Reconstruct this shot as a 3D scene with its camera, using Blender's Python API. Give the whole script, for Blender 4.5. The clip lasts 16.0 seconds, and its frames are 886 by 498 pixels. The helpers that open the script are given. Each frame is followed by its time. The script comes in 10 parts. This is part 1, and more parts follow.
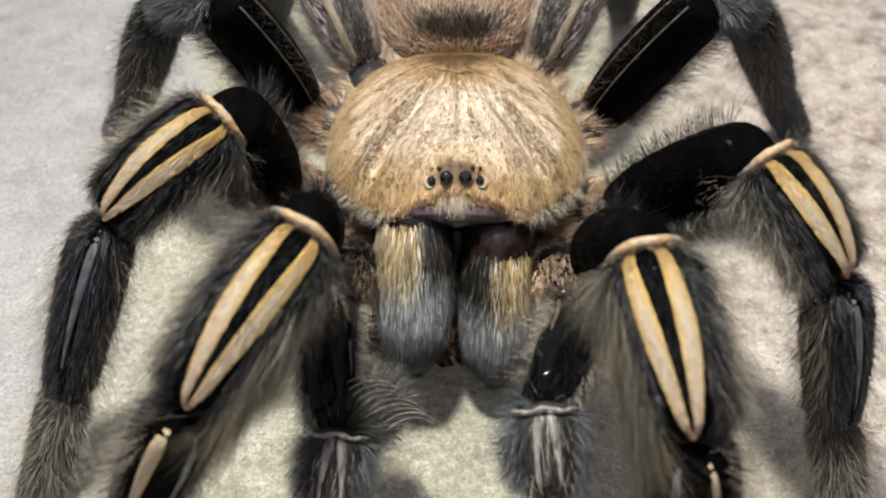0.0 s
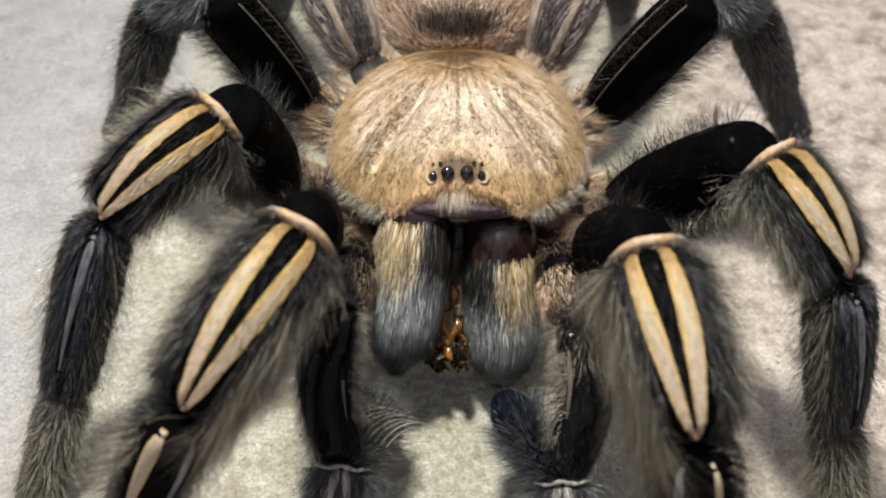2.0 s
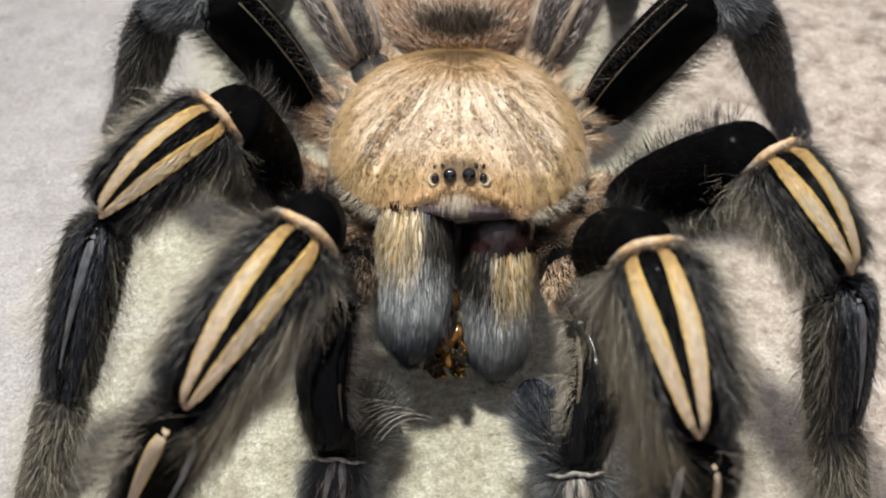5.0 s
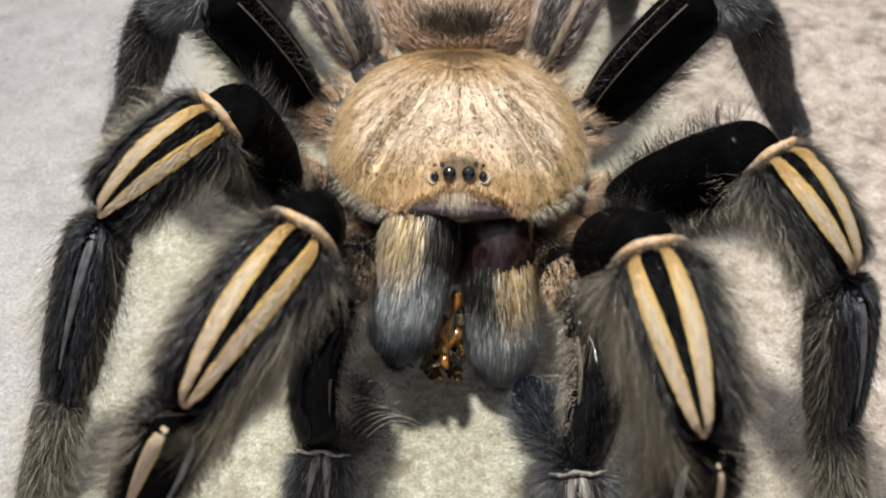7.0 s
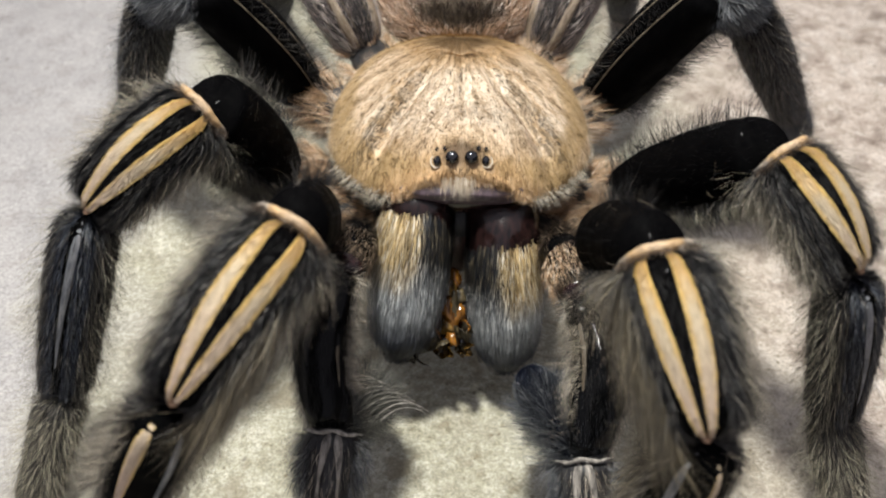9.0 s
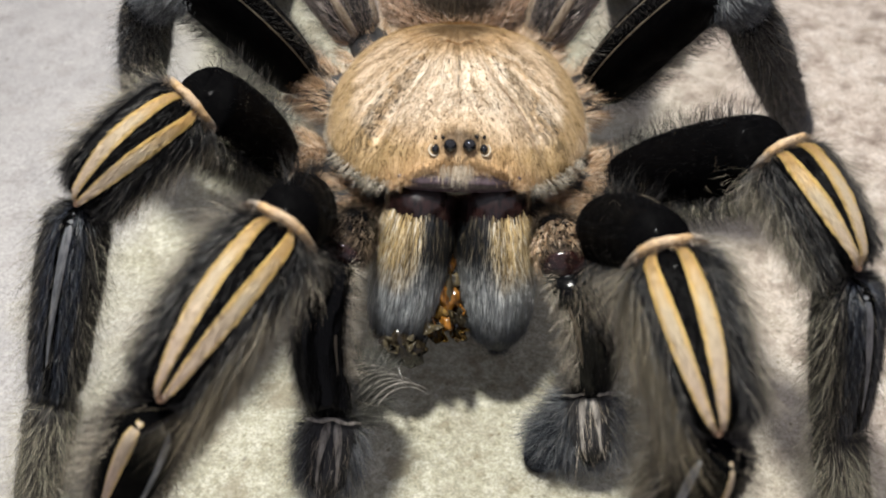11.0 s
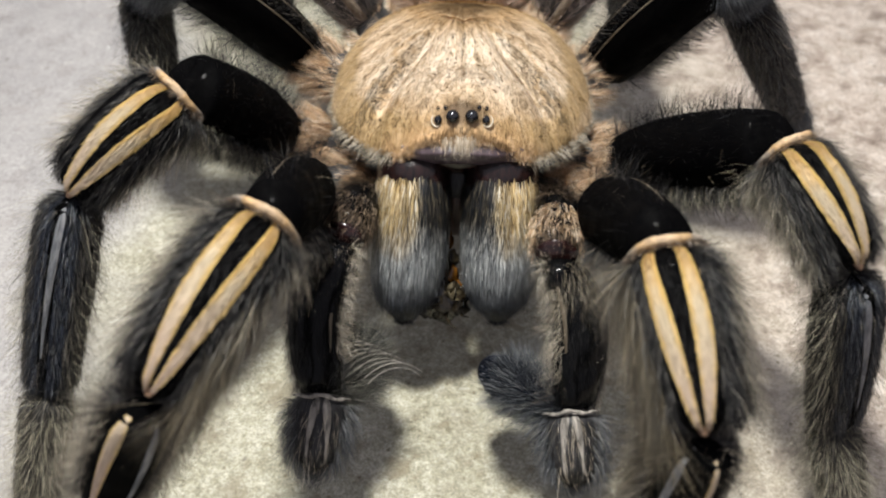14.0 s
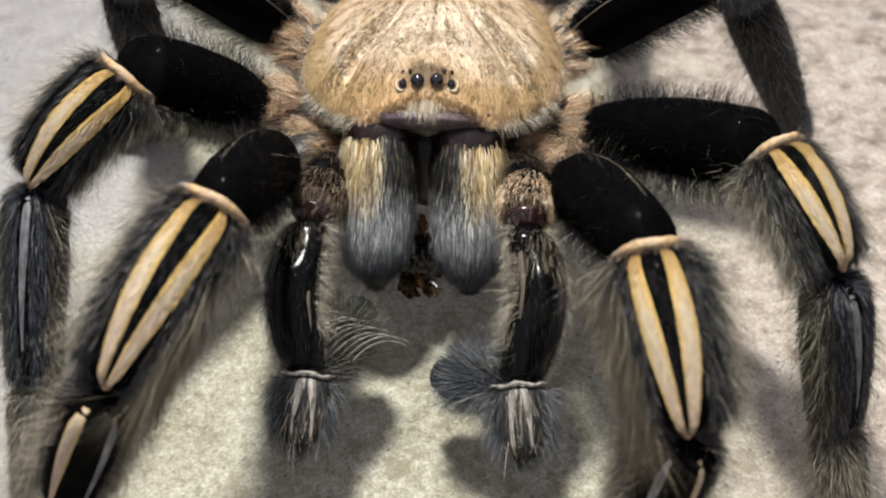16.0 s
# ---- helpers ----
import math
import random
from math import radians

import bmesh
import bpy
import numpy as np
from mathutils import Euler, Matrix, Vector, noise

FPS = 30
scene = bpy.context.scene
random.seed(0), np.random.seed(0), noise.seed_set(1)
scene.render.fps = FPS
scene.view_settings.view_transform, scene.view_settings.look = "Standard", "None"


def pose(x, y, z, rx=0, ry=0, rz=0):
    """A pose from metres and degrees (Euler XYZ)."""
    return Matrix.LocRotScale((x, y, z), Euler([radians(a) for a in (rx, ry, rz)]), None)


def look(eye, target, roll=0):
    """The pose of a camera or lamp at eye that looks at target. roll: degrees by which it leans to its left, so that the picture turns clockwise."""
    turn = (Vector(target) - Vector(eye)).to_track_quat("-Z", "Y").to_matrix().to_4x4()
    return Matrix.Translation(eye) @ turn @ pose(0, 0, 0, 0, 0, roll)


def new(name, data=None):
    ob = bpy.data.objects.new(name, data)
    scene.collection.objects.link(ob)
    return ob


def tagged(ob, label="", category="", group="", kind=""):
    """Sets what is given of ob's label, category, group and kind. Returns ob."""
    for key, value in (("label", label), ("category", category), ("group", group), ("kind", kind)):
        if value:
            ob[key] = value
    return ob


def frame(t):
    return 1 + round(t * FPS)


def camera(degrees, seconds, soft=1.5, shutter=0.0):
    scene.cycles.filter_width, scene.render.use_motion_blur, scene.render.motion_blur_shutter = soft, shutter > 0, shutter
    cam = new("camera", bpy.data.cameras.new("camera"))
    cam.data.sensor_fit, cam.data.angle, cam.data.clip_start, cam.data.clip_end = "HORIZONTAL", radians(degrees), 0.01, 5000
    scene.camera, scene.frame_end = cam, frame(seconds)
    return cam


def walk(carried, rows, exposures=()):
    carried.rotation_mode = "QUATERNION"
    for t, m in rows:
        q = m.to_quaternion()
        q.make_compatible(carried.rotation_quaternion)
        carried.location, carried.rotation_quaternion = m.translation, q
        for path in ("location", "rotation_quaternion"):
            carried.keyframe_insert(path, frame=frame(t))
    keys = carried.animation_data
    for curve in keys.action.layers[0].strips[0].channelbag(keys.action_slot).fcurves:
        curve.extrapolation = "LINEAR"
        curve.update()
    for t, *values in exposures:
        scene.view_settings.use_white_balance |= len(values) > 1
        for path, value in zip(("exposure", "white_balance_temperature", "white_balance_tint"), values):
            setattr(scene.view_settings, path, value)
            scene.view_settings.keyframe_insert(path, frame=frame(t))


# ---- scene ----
cam = camera(50, 16.0, soft=2.0)
cam.data.dof.use_dof, cam.data.dof.focus_distance, cam.data.dof.aperture_fstop = True, 0.088, 45.0
EYE = look((0, -0.070, 0.076), (0, 0, 0.006))
walk(cam, [(0, EYE), (16, EYE)])

# ---- light: one small bright lamp overhead in a dim pale room ----
world = bpy.data.worlds.new("room_light")
scene.world = world
world.use_nodes = True
world.node_tree.nodes["Background"].inputs[0].default_value = (0.90, 0.88, 1.0, 1)
world.node_tree.nodes["Background"].inputs[1].default_value = 0.50
lamp = bpy.data.lights.new("lamp", "AREA")
lamp.shape, lamp.size, lamp.energy, lamp.color = "DISK", 0.020, 0.635, (0.985, 0.975, 0.92)
new("lamp", lamp).matrix_world = look((-0.019, 0.002, 0.182), (0, -0.004, 0.0))
scene.view_settings.exposure = 0.0


# ---- materials ----
def node(nt, kind, **inputs):
    n = nt.nodes.new(kind)
    for key, value in inputs.items():
        n.inputs[key.replace("_", " ")].default_value = value
    return n


def ramp(nt, fac, stops):
    n = nt.nodes.new("ShaderNodeValToRGB")
    while len(n.color_ramp.elements) < len(stops):
        n.color_ramp.elements.new(0.5)
    for e, (at, c) in zip(n.color_ramp.elements, stops):
        e.position, e.color = at, (*c, 1) if len(c) == 3 else c
    nt.links.new(fac, n.inputs[0])
    return n.outputs[0]


def blend(nt, fac, a, b, kind="MIX"):
    n = nt.nodes.new("ShaderNodeMix")
    n.data_type, n.blend_type = "RGBA", kind
    for socket, value in ((n.inputs[0], fac), (n.inputs[6], a), (n.inputs[7], b)):
        if isinstance(value, (int, float)):
            socket.default_value = value
        elif isinstance(value, tuple):
            socket.default_value = (*value, 1)
        else:
            nt.links.new(value, socket)
    return n.outputs[2]


def calc(nt, op, a, b=0.0, clamp=False):
    n = nt.nodes.new("ShaderNodeMath")
    n.operation, n.use_clamp = op, clamp
    for socket, value in ((n.inputs[0], a), (n.inputs[1], b)):
        if isinstance(value, (int, float)):
            socket.default_value = value
        else:
            nt.links.new(value, socket)
    return n.outputs[0]


def start(name, rough=0.5, spec=0.5):
    m = bpy.data.materials.new(name)
    m.use_nodes = True
    nt = m.node_tree
    b = nt.nodes["Principled BSDF"]
    b.inputs["Roughness"].default_value = rough
    b.inputs["Specular IOR Level"].default_value = spec
    return m, nt, b


def where(nt):
    c = nt.nodes.new("ShaderNodeTexCoord")
    s = nt.nodes.new("ShaderNodeSeparateXYZ")
    nt.links.new(c.outputs["Object"], s.inputs[0])
    return c.outputs["Object"], s.outputs[0], s.outputs[1], s.outputs[2]


def grain(nt, vector, scale, detail=4.0, rough=0.6, stretch=None):
    """Noise at a scale per millimetre, drawn out along an axis where stretch says so."""
    if stretch:
        m = nt.nodes.new("ShaderNodeMapping")
        m.inputs["Scale"].default_value = stretch
        nt.links.new(vector, m.inputs[0])
        vector = m.outputs[0]
    n = node(nt, "ShaderNodeTexNoise", Scale=scale * 1000, Detail=detail, Roughness=rough)
    nt.links.new(vector, n.inputs["Vector"])
    return n.outputs["Fac"]


def relief(nt, b, height, strength, distance):
    n = node(nt, "ShaderNodeBump", Strength=strength, Distance=distance)
    nt.links.new(height, n.inputs["Height"])
    nt.links.new(n.outputs[0], b.inputs["Normal"])


def floor_material():
    """Worn stone slab: smooth grey to one side, pale greenish cream in the middle, pinkish brown mottling to the other."""
    m, nt, b = start("worn_stone", 0.55, 0.4)
    v, x, y, z = where(nt)
    warp = grain(nt, v, 0.05, 3)
    side = calc(nt, "ADD", calc(nt, "MULTIPLY", x, 1000 / 90), calc(nt, "ADD", calc(nt, "MULTIPLY", warp, 0.35), 0.325))
    span = nt.nodes.new("ShaderNodeVectorMath")
    span.operation = "LENGTH"
    nt.links.new(v, span.inputs[0])
    away = ramp(nt, span.outputs["Value"], [(0.075, (0, 0, 0)), (0.16, (1, 1, 1))])
    wide = calc(nt, "SUBTRACT", calc(nt, "MULTIPLY", grain(nt, v, 0.007, 5, 0.6), 3.2), 1.1)
    side = calc(nt, "ADD", calc(nt, "MULTIPLY", side, calc(nt, "SUBTRACT", 1.0, away)), calc(nt, "MULTIPLY", wide, away))
    cloud = grain(nt, v, 0.16, 6, 0.65)
    mottle = calc(nt, "ADD", calc(nt, "MULTIPLY", grain(nt, v, 1.0, 6, 0.8), 0.72), calc(nt, "MULTIPLY", grain(nt, v, 0.14, 3, 0.6), 0.28))
    left = ramp(nt, cloud, [(0.3, (0.285, 0.276, 0.282)), (0.7, (0.38, 0.367, 0.368))])
    mid = ramp(nt, mottle, [(0.33, (0.13, 0.115, 0.075)), (0.43, (0.285, 0.272, 0.205)), (0.52, (0.365, 0.352, 0.283)), (0.62, (0.50, 0.487, 0.418))])
    coarse = calc(nt, "ADD", calc(nt, "MULTIPLY", grain(nt, v, 0.45, 6, 0.72), 0.65), calc(nt, "MULTIPLY", grain(nt, v, 0.12, 3, 0.6), 0.35))
    right = ramp(nt, coarse, [(0.33, (0.14, 0.105, 0.088)), (0.44, (0.35, 0.29, 0.25)), (0.52, (0.465, 0.40, 0.352)), (0.66, (0.62, 0.555, 0.51))])
    c = blend(nt, ramp(nt, side, [(-0.0, (0, 0, 0)), (0.13, (1, 1, 1))]), left, mid)
    c = blend(nt, ramp(nt, side, [(0.72, (0, 0, 0)), (0.95, (1, 1, 1))]), c, right)
    speck = node(nt, "ShaderNodeTexVoronoi", Scale=420.0)
    nt.links.new(v, speck.inputs["Vector"])
    dark = ramp(nt, speck.outputs["Distance"], [(0.05, (1, 1, 1)), (0.16, (0, 0, 0))])
    pick = ramp(nt, speck.outputs["Color"], [(0.62, (0, 0, 0)), (0.7, (1, 1, 1))])
    c = blend(nt, calc(nt, "MULTIPLY", calc(nt, "MULTIPLY", dark, pick), 0.55), c, (0.12, 0.10, 0.08))
    crumb = node(nt, "ShaderNodeTexVoronoi", Scale=1000.0)
    nt.links.new(v, crumb.inputs["Vector"])
    tiny = calc(nt, "MULTIPLY", ramp(nt, crumb.outputs["Distance"], [(0.10, (1, 1, 1)), (0.26, (0, 0, 0))]), ramp(nt, crumb.outputs["Color"], [(0.60, (0, 0, 0)), (0.66, (1, 1, 1))]))
    c = blend(nt, calc(nt, "MULTIPLY", tiny, ramp(nt, side, [(0.1, (0.1, 0.1, 0.1)), (0.3, (0.75, 0.75, 0.75))])), c, (0.13, 0.105, 0.06))
    fine = grain(nt, v, 3.0, 3, 0.7)
    c = blend(nt, 0.6, c, ramp(nt, fine, [(0.3, (0.25, 0.24, 0.22)), (0.7, (0.85, 0.84, 0.8))]), "OVERLAY")
    blot = ramp(nt, grain(nt, v, 0.30, 3, 0.55), [(0.34, (0.6, 0.6, 0.6)), (0.47, (0, 0, 0))])
    c = blend(nt, calc(nt, "MULTIPLY", blot, ramp(nt, side, [(0.70, (0.25, 0.25, 0.25)), (0.95, (1, 1, 1))])), c, (0.15, 0.11, 0.085))
    stain = ramp(nt, grain(nt, v, 0.22, 5, 0.7), [(0.38, (0.6, 0.6, 0.6)), (0.46, (0, 0, 0))])
    here = ramp(nt, side, [(0.12, (0, 0, 0)), (0.3, (1, 1, 1)), (0.75, (1, 1, 1)), (0.95, (0.4, 0.4, 0.4))])
    c = blend(nt, calc(nt, "MULTIPLY", stain, here), c, (0.20, 0.165, 0.105))
    fleck = node(nt, "ShaderNodeTexVoronoi", Scale=300.0)
    nt.links.new(v, fleck.inputs["Vector"])
    white = calc(nt, "MULTIPLY", ramp(nt, fleck.outputs["Distance"], [(0.05, (1, 1, 1)), (0.12, (0, 0, 0))]), ramp(nt, fleck.outputs["Color"], [(0.60, (0, 0, 0)), (0.7, (1, 1, 1))]))
    c = blend(nt, calc(nt, "MULTIPLY", white, ramp(nt, side, [(0.1, (0.6, 0.6, 0.6)), (0.25, (0.1, 0.1, 0.1)), (0.8, (0.1, 0.1, 0.1)), (1.0, (0.6, 0.6, 0.6))])), c, (0.85, 0.84, 0.82))
    scratch = ramp(nt, grain(nt, v, 0.9, 2, 0.4, (0.5, 1.4, 1)), [(0.71, (0, 0, 0)), (0.76, (0.25, 0.25, 0.25))])
    c = blend(nt, scratch, c, (0.72, 0.70, 0.62))
    nt.links.new(c, b.inputs["Base Color"])
    nt.links.new(ramp(nt, cloud, [(0.3, (0.35, 0.35, 0.35)), (0.7, (0.7, 0.7, 0.7))]), b.inputs["Roughness"])
    relief(nt, b, calc(nt, "ADD", calc(nt, "MULTIPLY", mottle, 0.6), calc(nt, "MULTIPLY", fine, 0.3)), 0.9, 0.0005)
    return m


def chitin(name, dark, light, rough, spec=0.5, sheen=0.0, coat=0.0):
    """Horny skin with a fine grain along the limb."""
    m, nt, b = start(name, rough, spec)
    v, x, y, z = where(nt)
    g = grain(nt, v, 2.0, 4, 0.6, (1, 1, 0.25))
    nt.links.new(ramp(nt, g, [(0.35, dark), (0.7, light)]), b.inputs["Base Color"])
    nt.links.new(ramp(nt, grain(nt, v, 0.5, 3), [(0.3, (rough * 0.7,) * 3), (0.7, (min(1, rough * 1.3),) * 3)]), b.inputs["Roughness"])
    relief(nt, b, g, 0.35, 0.0001)
    b.inputs["Sheen Weight"].default_value = sheen
    b.inputs["Coat Weight"].default_value = coat
    b.inputs["Coat Roughness"].default_value = 0.06
    return m


def hair_material(name, stops, rough=0.45, spec=0.35):
    """Hair whose tone differs from strand to strand."""
    m, nt, b = start(name, rough, spec)
    g = nt.nodes.new("ShaderNodeNewGeometry")
    nt.links.new(ramp(nt, g.outputs["Random Per Island"], stops), b.inputs["Base Color"])
    return m


def stripe_material(shift=0.0):
    """Cream stripe: short dense nap, yellower at the upper end, pinker at the lower."""
    m, nt, b = start("cream_stripe", 0.75, 0.2)
    v, x, y, z = where(nt)
    nap = grain(nt, v, 7.0, 3, 0.7, (1, 1, 0.12))
    along = calc(nt, "ADD", calc(nt, "ADD", calc(nt, "MULTIPLY", z, 1000 / 13.5), shift), calc(nt, "MULTIPLY", calc(nt, "SUBTRACT", grain(nt, v, 0.5, 3), 0.5), 0.5))
    c = ramp(nt, along, [(0.0, (0.45, 0.265, 0.08)), (0.3, (0.51, 0.35, 0.135)), (0.65, (0.48, 0.36, 0.20)), (1.0, (0.42, 0.30, 0.215))])
    edge = nt.nodes.new("ShaderNodeAttribute")
    edge.attribute_name = "edge"
    rimmed = calc(nt, "ADD", edge.outputs["Fac"], calc(nt, "MULTIPLY", calc(nt, "SUBTRACT", grain(nt, v, 1.2, 3), 0.5), 0.8))
    c = blend(nt, ramp(nt, rimmed, [(0.70, (0, 0, 0)), (1.05, (0.8, 0.8, 0.8))]), c, (0.54, 0.37, 0.125))
    c = blend(nt, ramp(nt, rimmed, [(0.40, (0.9, 0.9, 0.9)), (0.85, (0, 0, 0))]), c, ramp(nt, along, [(0.08, (0.50, 0.32, 0.13)), (0.36, (0.48, 0.405, 0.295)), (0.95, (0.46, 0.355, 0.28))]))
    c = blend(nt, 0.4, c, ramp(nt, nap, [(0.3, (0.2, 0.19, 0.18)), (0.65, (0.75, 0.74, 0.72))]), "OVERLAY")
    nt.links.new(c, b.inputs["Base Color"])
    relief(nt, b, nap, 0.8, 0.0002)
    return m


def ring_material():
    """Raised knee ring: orange cream in the middle, grey towards its ends."""
    m, nt, b = start("knee_ring", 0.6, 0.3)
    v, x, y, z = where(nt)
    nap = grain(nt, v, 3.0, 3, 0.7)
    edge = nt.nodes.new("ShaderNodeAttribute")
    edge.attribute_name = "edge"
    far = calc(nt, "ADD", edge.outputs["Fac"], calc(nt, "MULTIPLY", calc(nt, "SUBTRACT", grain(nt, v, 0.8, 3), 0.5), 0.9))
    c = ramp(nt, far, [(0.1, (0.36, 0.265, 0.175)), (0.4, (0.33, 0.215, 0.105)), (0.62, (0.22, 0.185, 0.15)), (0.92, (0.06, 0.06, 0.06))])
    c = blend(nt, 0.7, c, ramp(nt, nap, [(0.3, (0.2, 0.19, 0.18)), (0.65, (0.8, 0.78, 0.74))]), "OVERLAY")
    nt.links.new(c, b.inputs["Base Color"])
    relief(nt, b, nap, 0.6, 0.0002)
    return m


def carapace_tones(nt, v, x, y, z):
    """Tan shield with a pale fan from the middle, brown rays and dark flecks."""
    px = calc(nt, "MULTIPLY", x, 1000.0)
    py = calc(nt, "ADD", calc(nt, "MULTIPLY", y, 1000.0), -11.0)
    ang = calc(nt, "ARCTAN2", px, calc(nt, "MULTIPLY", py, -1.0))
    rad = calc(nt, "SUBTRACT", calc(nt, "SQRT", calc(nt, "ADD", calc(nt, "MULTIPLY", px, px), calc(nt, "MULTIPLY", py, py))), 4.0)
    polar = nt.nodes.new("ShaderNodeCombineXYZ")
    nt.links.new(calc(nt, "ADD", calc(nt, "MULTIPLY", ang, 0.013), calc(nt, "MULTIPLY", grain(nt, v, 0.5, 2), 0.0016)), polar.inputs[0])
    nt.links.new(calc(nt, "ADD", calc(nt, "MULTIPLY", rad, 0.00021), calc(nt, "MULTIPLY", grain(nt, v, 0.35, 2), 0.0035)), polar.inputs[1])
    streak = grain(nt, polar.outputs[0], 1.0, 4, 0.65)
    fine = grain(nt, polar.outputs[0], 3.2, 3, 0.7)
    blotch = grain(nt, v, 0.22, 4, 0.6)
    side = calc(nt, "MULTIPLY", calc(nt, "ABSOLUTE", ang), 1.37)
    fan = ramp(nt, calc(nt, "ADD", side, calc(nt, "MULTIPLY", calc(nt, "SUBTRACT", blotch, 0.5), 1.2)),
               [(0.3, (1, 1, 1)), (0.60, (0.85, 0.85, 0.85)), (0.72, (0.25, 0.25, 0.25)), (0.82, (0.95, 0.95, 0.95)), (1.0, (0.55, 0.55, 0.55))])
    rim = ramp(nt, calc(nt, "MULTIPLY", rad, 1 / 22.0), [(0.06, (0.1, 0.1, 0.1)), (0.2, (1, 1, 1)), (0.62, (1, 1, 1)), (0.82, (0.1, 0.1, 0.1))])
    pale = ramp(nt, streak, [(0.32, (0.20, 0.14, 0.08)), (0.43, (0.62, 0.505, 0.38)), (0.62, (0.80, 0.715, 0.605))])
    tan = ramp(nt, streak, [(0.31, (0.085, 0.045, 0.017)), (0.46, (0.41, 0.265, 0.125)), (0.68, (0.70, 0.515, 0.32))])
    c = blend(nt, calc(nt, "MULTIPLY", fan, rim), tan, pale)
    c = blend(nt, ramp(nt, fine, [(0.33, (0.9, 0.9, 0.9)), (0.38, (0, 0, 0))]), c, (0.10, 0.07, 0.045))
    slit = grain(nt, polar.outputs[0], 5.5, 2, 0.5)
    c = blend(nt, 0.85, c, ramp(nt, slit, [(0.34, (0.14, 0.10, 0.06)), (0.41, (0.85, 0.84, 0.82)), (0.6, (1, 1, 1))]), "MULTIPLY")
    fx, fy = calc(nt, "MULTIPLY", x, 1000 / 13.1), calc(nt, "MULTIPLY", calc(nt, "ADD", y, -0.0006), 1000 / 13.6)
    out = calc(nt, "ADD", calc(nt, "SQRT", calc(nt, "ADD", calc(nt, "MULTIPLY", fx, fx), calc(nt, "MULTIPLY", fy, fy))), calc(nt, "MULTIPLY", calc(nt, "SUBTRACT", blotch, 0.5), 0.25))
    c = blend(nt, ramp(nt, out, [(0.78, (0, 0, 0)), (0.86, (0.75, 0.75, 0.75)), (0.97, (0.75, 0.75, 0.75)), (1.03, (0.1, 0.1, 0.1))]), c, ramp(nt, fine, [(0.36, (0.10, 0.065, 0.03)), (0.44, (0.37, 0.255, 0.12)), (0.7, (0.55, 0.41, 0.235))]))
    # rows of dark flecks along the two slanting grooves and the middle line
    row = ramp(nt, calc(nt, "ABSOLUTE", calc(nt, "SUBTRACT", side, 0.66)), [(0.05, (1, 1, 1)), (0.13, (0, 0, 0))])
    row = calc(nt, "MULTIPLY", row, ramp(nt, calc(nt, "MULTIPLY", rad, 1 / 22.0), [(0.25, (0.3, 0.3, 0.3)), (0.5, (1, 1, 1)), (0.72, (1, 1, 1)), (0.8, (0, 0, 0))]))
    spots = ramp(nt, grain(nt, polar.outputs[0], 4.2, 2, 0.6), [(0.47, (1, 1, 1)), (0.53, (0, 0, 0))])
    c = blend(nt, calc(nt, "MULTIPLY", calc(nt, "MULTIPLY", row, spots), 0.6), c, (0.025, 0.02, 0.016))
    # tan-orange brow and dark mound round the eyes
    brow = ramp(nt, calc(nt, "MULTIPLY", calc(nt, "ADD", calc(nt, "MULTIPLY", y, 1000.0), calc(nt, "MULTIPLY", blotch, 3.0)), -0.05), [(0.40, (0, 0, 0)), (0.50, (0.85, 0.85, 0.85))])
    c = blend(nt, brow, c, ramp(nt, streak, [(0.27, (0.24, 0.14, 0.065)), (0.5, (0.47, 0.305, 0.165)), (0.72, (0.66, 0.49, 0.32))]))
    ex = calc(nt, "MULTIPLY", px, 0.30)
    ey = calc(nt, "MULTIPLY", calc(nt, "ADD", py, 21.4), 0.75)
    mound = ramp(nt, calc(nt, "ADD", calc(nt, "SQRT", calc(nt, "ADD", calc(nt, "MULTIPLY", ex, ex), calc(nt, "MULTIPLY", ey, ey))), calc(nt, "MULTIPLY", calc(nt, "SUBTRACT", fine, 0.5), 0.8)), [(0.35, (0.75, 0.75, 0.75)), (0.75, (0, 0, 0))])
    c = blend(nt, mound, c, (0.10, 0.065, 0.04))
    bx, by = calc(nt, "MULTIPLY", px, 0.15), calc(nt, "MULTIPLY", calc(nt, "ADD", py, 1.2), 0.42)
    hollow = calc(nt, "SQRT", calc(nt, "ADD", calc(nt, "MULTIPLY", bx, bx), calc(nt, "MULTIPLY", by, by)))
    pit = ramp(nt, calc(nt, "ADD", hollow, calc(nt, "MULTIPLY", calc(nt, "SUBTRACT", streak, 0.5), 0.8)), [(0.4, (0.85, 0.85, 0.85)), (0.85, (0, 0, 0))])
    c = blend(nt, pit, c, (0.10, 0.06, 0.028))
    return c, fine


def carapace_material():
    m, nt, b = start("tan_carapace", 0.6, 0.3)
    c, fine = carapace_tones(nt, *where(nt))
    nt.links.new(c, b.inputs["Base Color"])
    relief(nt, b, fine, 0.5, 0.0002)
    return m


def carapace_nap_material():
    m, nt, b = start("carapace_nap", 0.75, 0.10)
    c, fine = carapace_tones(nt, *where(nt))
    g = nt.nodes.new("ShaderNodeNewGeometry")
    c = blend(nt, 0.95, c, ramp(nt, g.outputs["Random Per Island"], [(0.0, (0.10, 0.07, 0.045)), (0.06, (0.25, 0.20, 0.14)), (0.09, (0.82, 0.78, 0.72)), (0.5, (1.02, 0.99, 0.95)), (0.9, (1.15, 1.12, 1.08)), (1.0, (1.25, 1.23, 1.2))]), "MULTIPLY")
    nt.links.new(c, b.inputs["Base Color"])
    return m


